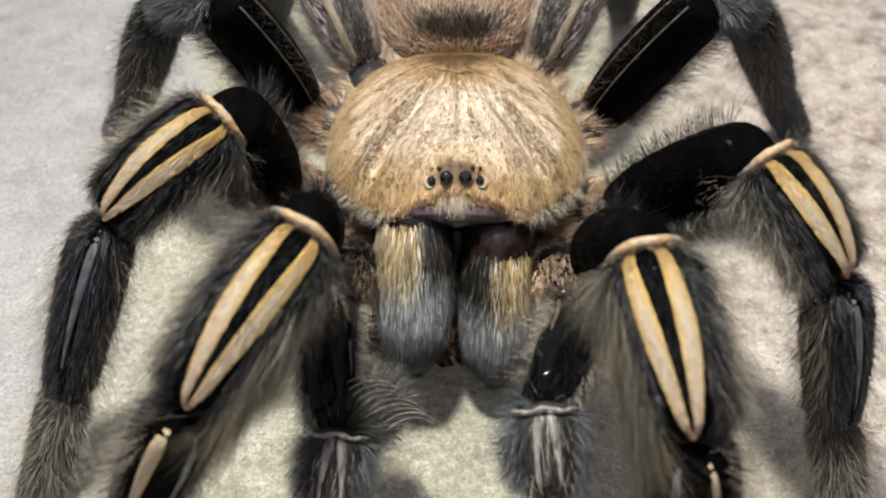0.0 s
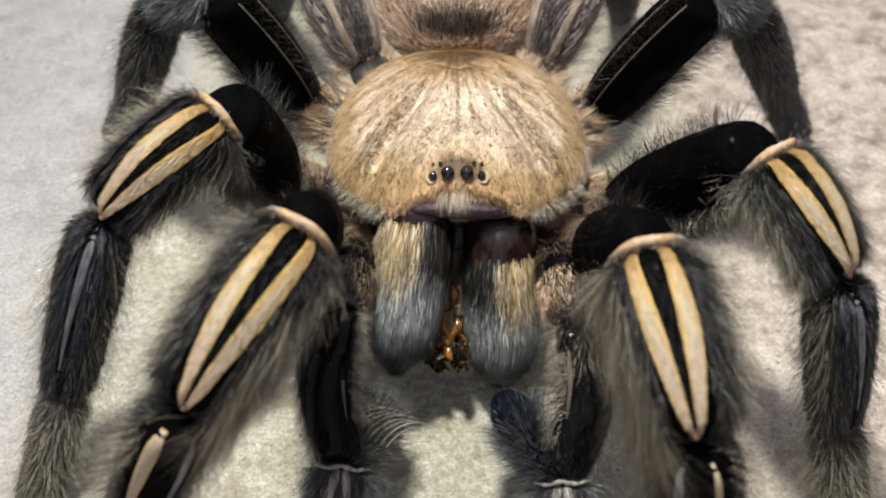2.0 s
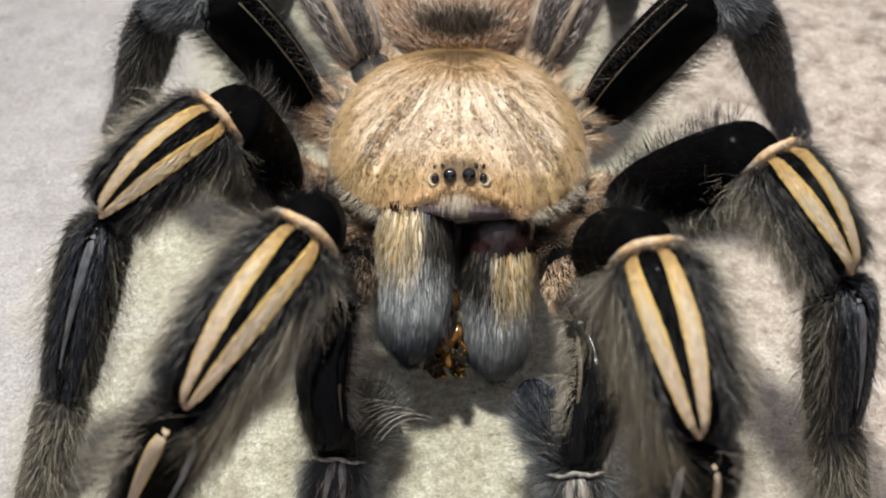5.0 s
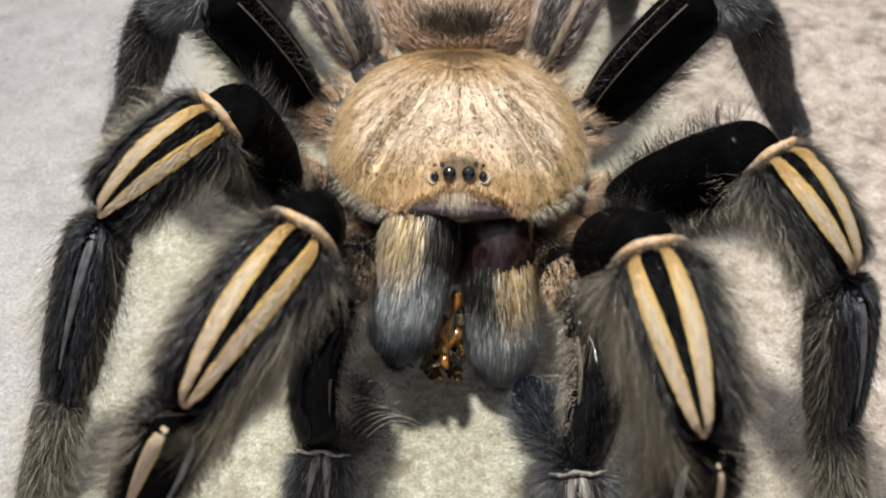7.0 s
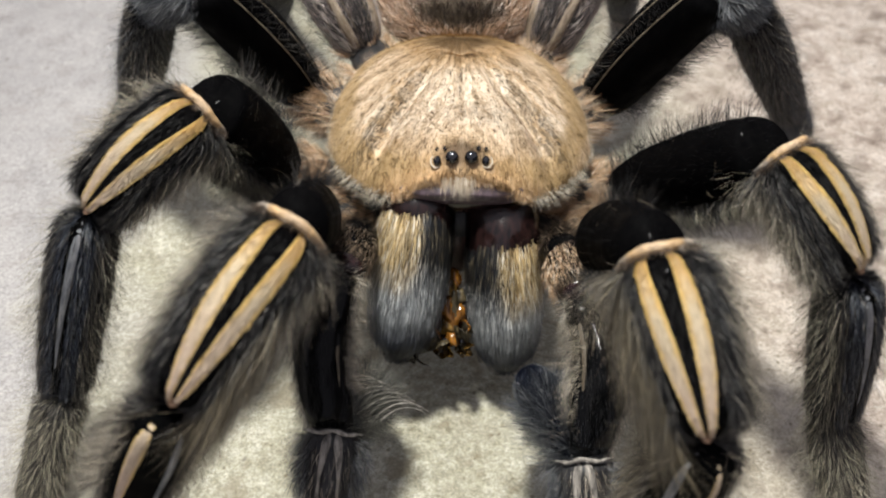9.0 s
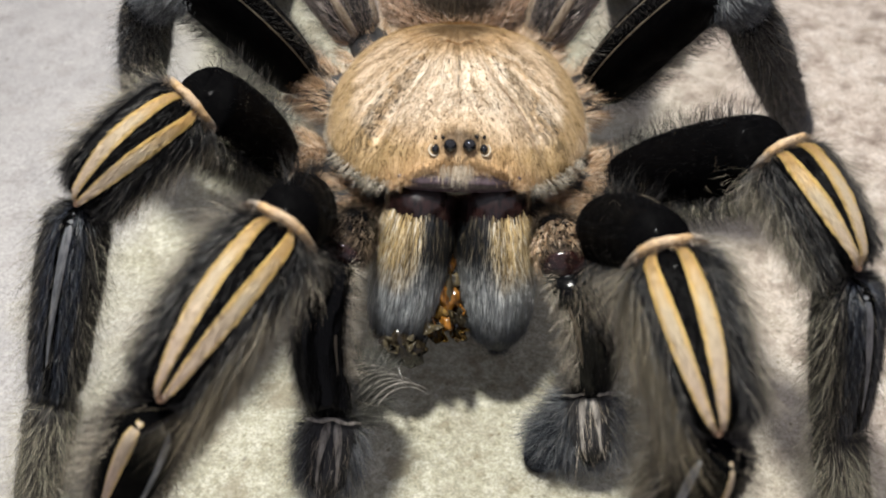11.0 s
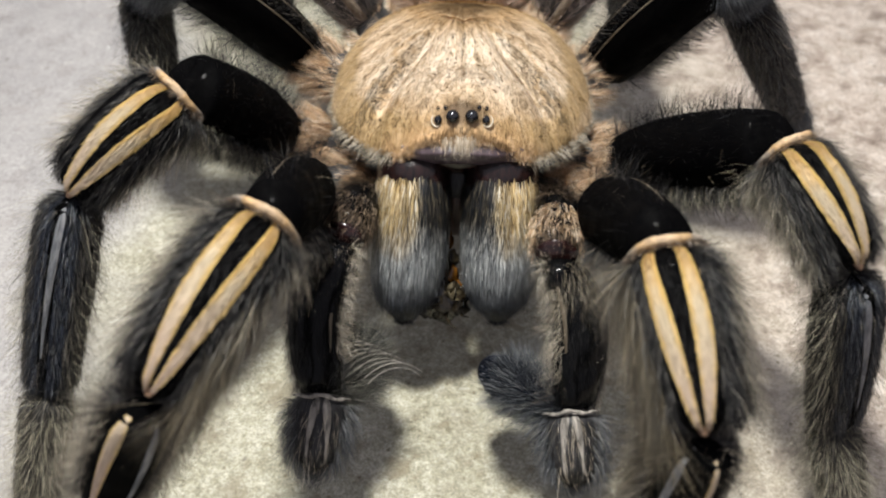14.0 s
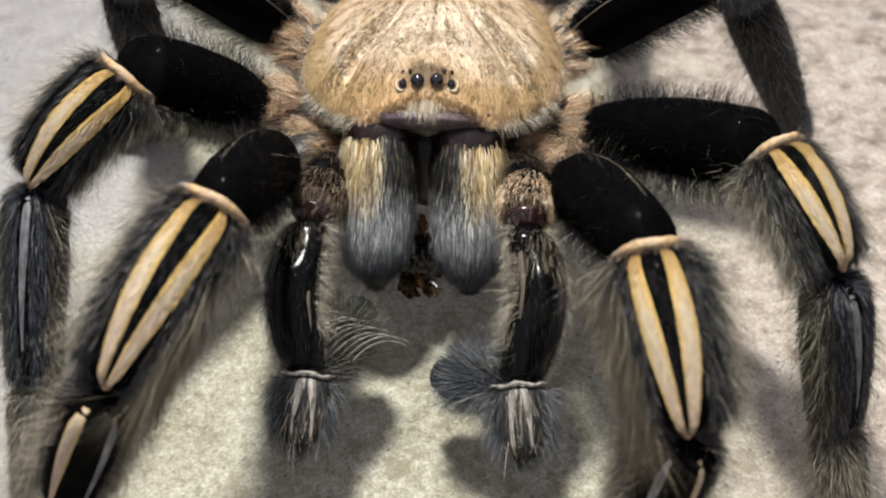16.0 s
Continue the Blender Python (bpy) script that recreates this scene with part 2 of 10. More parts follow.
def chelicera_nap_material(side):
    """Straw-coloured above on the outer half, black on the inner, slate blue-grey towards the tip."""
    m, nt, b = start("jaw_nap", 0.45, 0.4)
    v, x, y, z = where(nt)
    g = nt.nodes.new("ShaderNodeNewGeometry")
    r = g.outputs["Random Per Island"]
    wob = calc(nt, "MULTIPLY", calc(nt, "SUBTRACT", grain(nt, v, 0.45, 3), 0.5), 2.2)
    along = calc(nt, "ADD", calc(nt, "MULTIPLY", z, 1000.0), calc(nt, "ADD", wob, calc(nt, "MULTIPLY", r, 1.6)))
    out = calc(nt, "ADD", calc(nt, "MULTIPLY", x, 1000.0 * side), calc(nt, "MULTIPLY", wob, 0.7))
    straw = ramp(nt, r, [(0.0, (0.04, 0.03, 0.018)), (0.18, (0.28, 0.185, 0.08)), (0.6, (0.62, 0.455, 0.215)), (0.85, (0.78, 0.63, 0.40)), (1.0, (0.90, 0.86, 0.76))])
    slate = ramp(nt, r, [(0.0, (0.05, 0.055, 0.062)), (0.2, (0.20, 0.215, 0.225)), (0.55, (0.36, 0.38, 0.385)), (0.8, (0.50, 0.51, 0.505)), (1.0, (0.80, 0.80, 0.78))])
    black = ramp(nt, r, [(0.0, (0.006, 0.006, 0.008)), (0.75, (0.018, 0.02, 0.022)), (1.0, (0.20, 0.16, 0.10))])
    tip = ramp(nt, r, [(0.0, (0.005, 0.006, 0.009)), (0.8, (0.03, 0.034, 0.045)), (1.0, (0.14, 0.15, 0.18))])
    soft = calc(nt, "ADD", out, calc(nt, "MULTIPLY", r, 1.3))
    c = blend(nt, ramp(nt, calc(nt, "ADD", calc(nt, "MULTIPLY", soft, 0.1), 0.06), [(0.0, (0, 0, 0)), (0.10, (1, 1, 1))]), black, straw)
    c = blend(nt, ramp(nt, calc(nt, "MULTIPLY", soft, 0.1), [(0.33, (0, 0, 0)), (0.46, (0.6, 0.6, 0.6))]), c, slate)
    c = blend(nt, ramp(nt, calc(nt, "MULTIPLY", along, 1 / 15.2), [(0.43, (0, 0, 0)), (0.66, (1, 1, 1))]), c, slate)
    c = blend(nt, ramp(nt, calc(nt, "MULTIPLY", along, 1 / 15.2), [(0.76, (0, 0, 0)), (0.94, (1, 1, 1))]), c, tip)
    lock = grain(nt, v, 1.5, 3, 0.65, (1, 1, 0.13))
    c = blend(nt, 0.65, c, ramp(nt, lock, [(0.36, (0.05, 0.05, 0.06)), (0.48, (0.6, 0.6, 0.6)), (0.66, (1, 1, 1))]), "MULTIPLY")
    nt.links.new(c, b.inputs["Base Color"])
    return m


def abdomen_nap_material():
    m, nt, b = start("abdomen_nap", 0.5, 0.3)
    v, x, y, z = where(nt)
    g = nt.nodes.new("ShaderNodeNewGeometry")
    r = g.outputs["Random Per Island"]
    d = nt.nodes.new("ShaderNodeVectorMath")
    d.operation = "DISTANCE"
    d.inputs[1].default_value = (0, 0.0150, 0.0110)
    squash = nt.nodes.new("ShaderNodeVectorMath")
    squash.operation = "MULTIPLY"
    squash.inputs[1].default_value = (0.6, 1.0, 2.0)
    nt.links.new(v, squash.inputs[0])
    nt.links.new(squash.outputs[0], d.inputs[0])
    patch = ramp(nt, calc(nt, "ADD", calc(nt, "MULTIPLY", d.outputs["Value"], 1000 / 8.0), calc(nt, "MULTIPLY", r, 0.25)), [(0.42, (1, 1, 1)), (0.62, (0, 0, 0))])
    brown = ramp(nt, r, [(0.0, (0.34, 0.21, 0.13)), (0.5, (0.76, 0.55, 0.39)), (1.0, (0.93, 0.83, 0.74))])
    c = blend(nt, patch, brown, (0.035, 0.025, 0.022))
    nt.links.new(c, b.inputs["Base Color"])
    return m


FLOOR = floor_material()
BLACK = chitin("black_velvet_skin", (0.0006, 0.0006, 0.0008), (0.0016, 0.0015, 0.0016), 0.8, 0.02, 0.0, 0.006)
GOLDLINE = chitin("dull_gold_line", (0.06, 0.045, 0.03), (0.18, 0.15, 0.11), 0.5, 0.3)
GLOSS = chitin("glossy_black_skin", (0.0012, 0.0013, 0.0016), (0.004, 0.004, 0.0042), 0.15, 0.13)
JAW_SKIN = chitin("maroon_black_jaw_skin", (0.004, 0.0025, 0.0025), (0.024, 0.011, 0.010), 0.19, 0.5)
MAROON = chitin("maroon_membrane", (0.005, 0.003, 0.003), (0.028, 0.010, 0.009), 0.14, 0.5)
CLYPEUS = chitin("lilac_grey_membrane", (0.05, 0.032, 0.038), (0.13, 0.095, 0.11), 0.32, 0.5)
DUSK = chitin("dark_grey_skin", (0.02, 0.02, 0.022), (0.05, 0.048, 0.048), 0.5, 0.35)
BROWN = chitin("olive_brown_skin", (0.06, 0.045, 0.03), (0.15, 0.12, 0.085), 0.5, 0.35)
FLESH = chitin("pinkish_tan_skin", (0.12, 0.07, 0.045), (0.26, 0.16, 0.10), 0.7, 0.2)
GREYLINE = chitin("grey_line", (0.085, 0.09, 0.10), (0.27, 0.27, 0.28), 0.7, 0.2)
PALE_DULL = chitin("dull_tan_band", (0.16, 0.12, 0.085), (0.40, 0.33, 0.25), 0.7, 0.2)
KNOB = chitin("glossy_grey_brown_skin", (0.02, 0.016, 0.016), (0.075, 0.062, 0.060), 0.16, 0.5)
EYE_BLACK = chitin("eye_black", (0.004, 0.004, 0.005), (0.01, 0.01, 0.012), 0.05, 0.8)
PALE = chitin("pale_rim", (0.45, 0.38, 0.28), (0.7, 0.62, 0.5), 0.5, 0.3)
AMBER = chitin("amber_shell", (0.032, 0.013, 0.004), (0.29, 0.12, 0.017), 0.18, 0.5)
STRAW = chitin("straw_shell", (0.02, 0.011, 0.005), (0.20, 0.115, 0.025), 0.25, 0.4)
STRAW_DULL = chitin("dull_straw_shell", (0.02, 0.016, 0.010), (0.13, 0.105, 0.06), 0.5, 0.2)
DARK_SHELL = chitin("black_brown_shell", (0.004, 0.003, 0.002), (0.03, 0.022, 0.012), 0.25, 0.5)
DEBRIS = chitin("chewed_olive_shell", (0.010, 0.008, 0.005), (0.11, 0.085, 0.045), 0.42, 0.3)
# navy pad, its colour darkened further to stand in for the jaws' shadow
PAD = chitin("navy_pad_shaded", (0.001, 0.0014, 0.0032), (0.003, 0.0042, 0.010), 0.8, 0.05)
LABIUM = chitin("wet_maroon_skin", (0.04, 0.024, 0.02), (0.13, 0.075, 0.058), 0.4, 0.4)
RING = ring_material()
STRIPE, STRIPE_PALE = stripe_material(), stripe_material(0.5)
SHIELD, SHIELD_NAP = carapace_material(), carapace_nap_material()
ABDOMEN_NAP = abdomen_nap_material()
FUR_DARK = hair_material("dark_bristle", [(0.0, (0.004, 0.004, 0.005)), (0.6, (0.018, 0.018, 0.019)), (0.85, (0.065, 0.062, 0.060)), (1.0, (0.19, 0.17, 0.145))], 0.45, 0.2)
FUR_MIX = hair_material("grey_brown_bristle", [(0.0, (0.007, 0.007, 0.008)), (0.55, (0.026, 0.027, 0.030)), (0.82, (0.085, 0.08, 0.074)), (1.0, (0.24, 0.21, 0.17))])
FUR_BLUE = hair_material("blue_grey_bristle", [(0.0, (0.015, 0.017, 0.021)), (0.6, (0.06, 0.066, 0.077)), (1.0, (0.28, 0.28, 0.28))])
FUR_TAN = hair_material("pinkish_tan_hair", [(0.0, (0.12, 0.065, 0.035)), (0.45, (0.52, 0.32, 0.175)), (0.8, (0.74, 0.53, 0.34)), (1.0, (0.87, 0.75, 0.58))])
FUR_PALE = hair_material("pale_hair", [(0.0, (0.30, 0.23, 0.16)), (0.6, (0.55, 0.46, 0.35)), (1.0, (0.80, 0.73, 0.62))])
FUR_FUZZ = hair_material("tan_fuzz", [(0.0, (0.06, 0.05, 0.04)), (0.5, (0.20, 0.17, 0.13)), (1.0, (0.52, 0.45, 0.35))])
FUR_BLACK = hair_material("black_hair", [(0.0, (0.003, 0.003, 0.003)), (1.0, (0.012, 0.011, 0.011))], 0.5, 0.15)
FUR_LILAC = hair_material("lilac_grey_hair", [(0.0, (0.10, 0.08, 0.075)), (0.45, (0.42, 0.36, 0.35)), (0.8, (0.62, 0.53, 0.45)), (1.0, (0.82, 0.77, 0.76))])
FUR_HIP = hair_material("hip_hair", [(0.0, (0.02, 0.013, 0.010)), (0.2, (0.20, 0.11, 0.055)), (0.4, (0.62, 0.40, 0.22)), (0.8, (0.80, 0.61, 0.43)), (1.0, (0.85, 0.77, 0.66))])
FUR_NAVY = hair_material("navy_grey_bristle", [(0.0, (0.006, 0.008, 0.014)), (0.6, (0.02, 0.025, 0.04)), (0.85, (0.07, 0.08, 0.10)), (1.0, (0.30, 0.31, 0.32))])
FUR_SMOKE = hair_material("smoky_olive_hair", [(0.0, (0.008, 0.008, 0.008)), (0.4, (0.05, 0.046, 0.039)), (0.8, (0.16, 0.14, 0.105)), (1.0, (0.38, 0.33, 0.25))])
FUR_PALP = hair_material("feeler_hair", [(0.0, (0.018, 0.013, 0.010)), (0.5, (0.075, 0.052, 0.036)), (0.8, (0.20, 0.14, 0.09)), (1.0, (0.42, 0.33, 0.24))])
FUR_OLIVE = hair_material("olive_hair", [(0.0, (0.03, 0.022, 0.014)), (0.6, (0.17, 0.135, 0.09)), (1.0, (0.50, 0.43, 0.32))])


FUR_SHAG = hair_material("shaggy_brown_hair", [(0.0, (0.012, 0.010, 0.008)), (0.5, (0.055, 0.046, 0.032)), (0.85, (0.15, 0.122, 0.08)), (1.0, (0.32, 0.26, 0.17))])
FUR_BEIGE = hair_material("olive_beige_fuzz", [(0.0, (0.13, 0.115, 0.08)), (0.5, (0.33, 0.30, 0.215)), (1.0, (0.60, 0.56, 0.43))])
FUR_META = hair_material("tan_grey_bristle", [(0.0, (0.012, 0.012, 0.012)), (0.5, (0.055, 0.050, 0.043)), (0.85, (0.18, 0.16, 0.125)), (1.0, (0.42, 0.37, 0.28))])
FUR_FRINGE = hair_material("straw_grey_hair", [(0.0, (0.10, 0.08, 0.055)), (0.5, (0.34, 0.29, 0.22)), (1.0, (0.66, 0.60, 0.50))])
FUR_TIP = hair_material("ash_olive_bristle", [(0.0, (0.010, 0.010, 0.009)), (0.5, (0.040, 0.040, 0.033)), (0.85, (0.12, 0.115, 0.095)), (1.0, (0.36, 0.34, 0.29))])
FUR_TIP_BLUE = hair_material("ash_blue_bristle", [(0.0, (0.010, 0.012, 0.017)), (0.5, (0.040, 0.046, 0.056)), (0.85, (0.13, 0.138, 0.148)), (1.0, (0.40, 0.40, 0.39))])
CUFF = chitin("pale_grey_band", (0.11, 0.10, 0.09), (0.42, 0.385, 0.34), 0.6, 0.3)


# ---- building helpers (shapes in millimetres) ----
MOVING = {}
rng = np.random.default_rng(7)


def mm(x, y, z, rx=0, ry=0, rz=0):
    return pose(x / 1000, y / 1000, z / 1000, rx, ry, rz)


def raw(name, verts, faces, smooth=True):
    me = bpy.data.meshes.new(name)
    me.from_pydata((np.asarray(verts) / 1000.0).tolist(), [], faces if isinstance(faces, list) else faces.tolist())
    if smooth:
        me.polygons.foreach_set("use_smooth", [True] * len(me.polygons))
    me.update()
    return me


def part(name, me, material, parent, label="", kind=""):
    ob = new(name, me)
    me.materials.append(material)
    ob.parent = parent
    return tagged(ob, label=label, kind=kind)


def grid_faces(nu, nv, wrap):
    """Quads of an nu x nv grid of points; wrap joins the last column to the first."""
    return [(i * nv + j, i * nv + (j + 1) % nv, (i + 1) * nv + (j + 1) % nv, (i + 1) * nv + j)
            for i in range(nu - 1) for j in range(nv if wrap else nv - 1)]


class Limb:
    """A round tapering piece along z: radii at even steps, wide by flat, bowed towards y."""

    def __init__(self, length, radii, flat=1.0, bow=0.0, cap=0.55):
        self.length, self.flat, self.bow, self.cap = length, flat, bow, cap
        self.steps, self.radii = np.linspace(0, 1, len(radii)), np.array(radii)

    def radius(self, u):
        r = np.interp(u, self.steps, self.radii)
        soft = self.radii.max() * self.cap / self.length
        end = np.minimum(np.clip(u / soft, 0, 1), np.clip((1 - u) / soft, 0, 1))
        return r * np.sqrt(np.clip(1 - (1 - end) ** 2, 0.0, 1))

    def at(self, u, a, lift=0.0):
        r = self.radius(u)
        return np.stack([(r + lift) * np.cos(a), (r * self.flat + lift) * np.sin(a) + self.bow * np.sin(np.pi * u), u * self.length + 0 * a], -1)

    def normal(self, u, a):
        e = 0.01
        du = self.at(np.clip(u + e, 0, 1), a) - self.at(np.clip(u - e, 0, 1), a)
        da = self.at(u, a + e) - self.at(u, a - e)
        n = np.cross(da, du)
        return n / (np.linalg.norm(n, axis=-1, keepdims=True) + 1e-9)

    def mesh(self, name, nu=26, nv=18):
        k = np.linspace(0, 1, nu)
        u = (1 - np.cos(np.pi * k)) / 2 * 0.35 + k * 0.65
        U, A = np.meshgrid(u, np.linspace(0, 2 * np.pi, nv, endpoint=False), indexing="ij")
        faces = grid_faces(nu, nv, True)
        return raw(name, self.at(U, A).reshape(-1, 3), faces)

    def band(self, name, u0, u1, centre, width, lift=0.14, nu=26, nv=7):
        """A raised strip along the piece: its middle line and half width (radians) follow functions of 0..1."""
        k = np.linspace(0, 1, nu)
        s = np.linspace(-1, 1, nv)
        K, S = np.meshgrid(k, s, indexing="ij")
        U = u0 + (u1 - u0) * K
        A = centre(K) + width(K) * S
        top = self.at(U, A, lift * (1 - S ** 4) * np.minimum(1, 8 * np.minimum(K, 1 - K)) - 0.04)
        me = raw(name, top.reshape(-1, 3), grid_faces(nu, nv, False))
        me.attributes.new("edge", "FLOAT", "POINT").data.foreach_set("value", np.abs(S).reshape(-1).astype(np.float32))
        return me

    def sample(self, n, u0=0.0, u1=1.0, a0=0.0, a1=2 * np.pi):
        u, a = rng.uniform(u0, u1, n), rng.uniform(a0, a1, n)
        nor = self.normal(u, a)
        return self.at(u, a) + nor * 0.03, nor, unit(np.array([0.0, 0.0, 1.0]) - nor * nor[:, 2:3])


def unit(v):
    return v / (np.linalg.norm(v, axis=-1, keepdims=True) + 1e-9)


def strands(name, root, normal, comb, length, width, lift=0.5, wild=0.25, droop=0.5, bent=True, flat=False):
    """Tapered hairs, each with a bend. lift: how far they stand off the skin; droop: how far the tip bends along the comb direction."""
    n = len(root)
    length = length if isinstance(length, np.ndarray) else rng.uniform(length[0], length[1], n)
    d1 = unit(normal * lift + comb * (1 - lift) + rng.normal(0, wild, (n, 3)))
    d2 = unit(d1 + comb * droop + rng.normal(0, wild * 0.6, (n, 3)))
    L = length[:, None]
    p0 = root - normal * 0.05
    p1 = p0 + d1 * L * 0.5
    p2 = p1 + d2 * L * 0.5
    side = unit(np.cross(d1, rng.normal(0, 1, (n, 3))))
    if flat:
        side = unit(np.cross(d1, normal) + rng.normal(0, 0.22, (n, 3)))
    other = np.cross(d1, side)
    w = width * rng.uniform(0.7, 1.3, (n, 1))
    rim = [side * math.cos(q) + other * math.sin(q) for q in (0, 2.094, 4.189)]
    i = np.arange(n)[:, None]
    if bent:
        s2 = unit(side + other * rng.uniform(-0.5, 0.5, (n, 1)))
        v = np.stack([p0 - side * w, p0 + side * w, p1 - s2 * w * 0.8, p1 + s2 * w * 0.8, p2], 1).reshape(-1, 3)
        return raw(name, v, (i * 5 + np.array((0, 1, 3, 2))).tolist() + (i * 5 + np.array((2, 3, 4))).tolist())
    if flat:
        v = np.stack([p0 - side * w * 0.6, p0 + side * w * 0.6, p1 + side * w, p2, p1 - side * w], 1).reshape(-1, 3)
        return raw(name, v, (i * 5 + np.array((0, 1, 2, 4))).tolist() + (i * 5 + np.array((4, 2, 3))).tolist())
    v = np.stack([p0 + r * w for r in rim] + [p2], 1).reshape(-1, 3)
    return raw(name, v, np.concatenate([i * 4 + np.array(q) for q in ((0, 1, 3), (1, 2, 3), (2, 0, 3))]).tolist())


def ball(name, centre, radii, nu=16, nv=20):
    U, A = np.meshgrid(np.linspace(0, np.pi, nu), np.linspace(0, 2 * np.pi, nv, endpoint=False), indexing="ij")
    v = np.stack([np.sin(U) * np.cos(A) * radii[0], np.sin(U) * np.sin(A) * radii[1], np.cos(U) * radii[2]], -1).reshape(-1, 3) + np.array(centre)
    return raw(name, v, grid_faces(nu, nv, True))


def tube(name, points, radii, nv=12, squash=1.0):
    """A rounded piece along a line of points."""
    p = np.array(points, float)
    t = unit(np.gradient(p, axis=0))
    x = unit(np.cross(t, np.array([0.13, 0.2, 1.0])))
    y = np.cross(t, x)
    a = np.linspace(0, 2 * np.pi, nv, endpoint=False)
    r = np.array(radii)[:, None, None]
    v = p[:, None] + r * (x[:, None] * np.cos(a)[None, :, None] + squash * y[:, None] * np.sin(a)[None, :, None])
    faces = grid_faces(len(p), nv, True) + [tuple(range(nv))[::-1], tuple(range((len(p) - 1) * nv, len(p) * nv))]
    return raw(name, v.reshape(-1, 3), faces)


# ---- the ground ----
def build_floor():
    k = np.linspace(-1, 1, 121)
    s = np.sign(k) * (np.abs(k) * 70 + np.abs(k) ** 8 * 1500)
    X, Y = np.meshgrid(s, s + 10, indexing="ij")
    Z = np.array([[0.30 * noise.noise((x * 0.12, y * 0.12, 0)) + 0.16 * noise.noise((x * 0.5, y * 0.5, 3)) for y in s + 10] for x in s]) - 3.85
    me = raw("floor", np.stack([X, Y, Z], -1).reshape(-1, 3), [q[::-1] for q in grid_faces(121, 121, False)])
    me.materials.append(FLOOR)
    tagged(new("floor", me), label="worn stone slab, grey, cream and pinkish brown", category="floor", kind="structure")


build_floor()

# ---- the tarantula ----
spider = new("tarantula")
tagged(spider, label="black hairy tarantula with cream-striped knees chewing an insect", category="spider")


def taper(y):
    """The shield narrows towards the face."""
    return 1 - 0.26 * np.clip((-y - 2.0) / 11.5, 0, 1) ** 1.3


def shield_height(x, y):
    """Height of the carapace over its rim plane, and how far out a place lies (1 is the rim)."""
    yy = (y - 0.6) / np.where(y < 0.6, 13.6, 13.6)
    rho = (np.abs(x / (13.1 * taper(y))) ** 2.35 + np.abs(yy) ** 2.35) ** (1 / 2.35)
    rim = np.where(y < 0, -0.2 + 2.6 * np.clip(-y / 13, 0, 1) ** 2, -0.2 + 2.0 * np.clip(y / 14, 0, 1) ** 2)
    dome = np.clip(1 - np.clip(rho, 0, 1) ** 2.7, 0, 1) ** 0.72
    z = rim + 5.6 * dome
    z += 1.5 * np.exp(-((x / 6.2) ** 2 + ((y + 8.5) / 4.5) ** 2)) * np.clip(1.25 - rho, 0, 1) * 2
    z += 0.9 * np.exp(-((x / 2.6) ** 2 + ((y + 9.7) / 1.5) ** 2))
    z -= 0.55 * np.exp(-(x / 0.4) ** 2) * np.exp(-((y - 2) / 6) ** 2)
    z -= 0.9 * np.exp(-((x / 2.2) ** 2 + ((y - 8.5) / 1.5) ** 2))
    z -= 1.1 * np.exp(-((np.abs(x) - (8.2 - (y + 8) * 0.42)) / 0.9) ** 2) * np.clip((6 - y) / 4, 0, 1) * np.clip((1.02 - rho) * 4, 0, 1)
    return z, rho


def arch(x, y):
    """The front rim draws back in an arch over the jaws."""
    return y + 1.8 * np.exp(-(x / 6.4) ** 4) * np.clip((-y - 11.2) / 2.0, 0, 1)


def brow(x, y):
    """How far the arch lifts the front rim."""
    return 1.5 * np.exp(-(x / 6.4) ** 4) * np.clip((-y - 11.0) / 2.2, 0, 1)


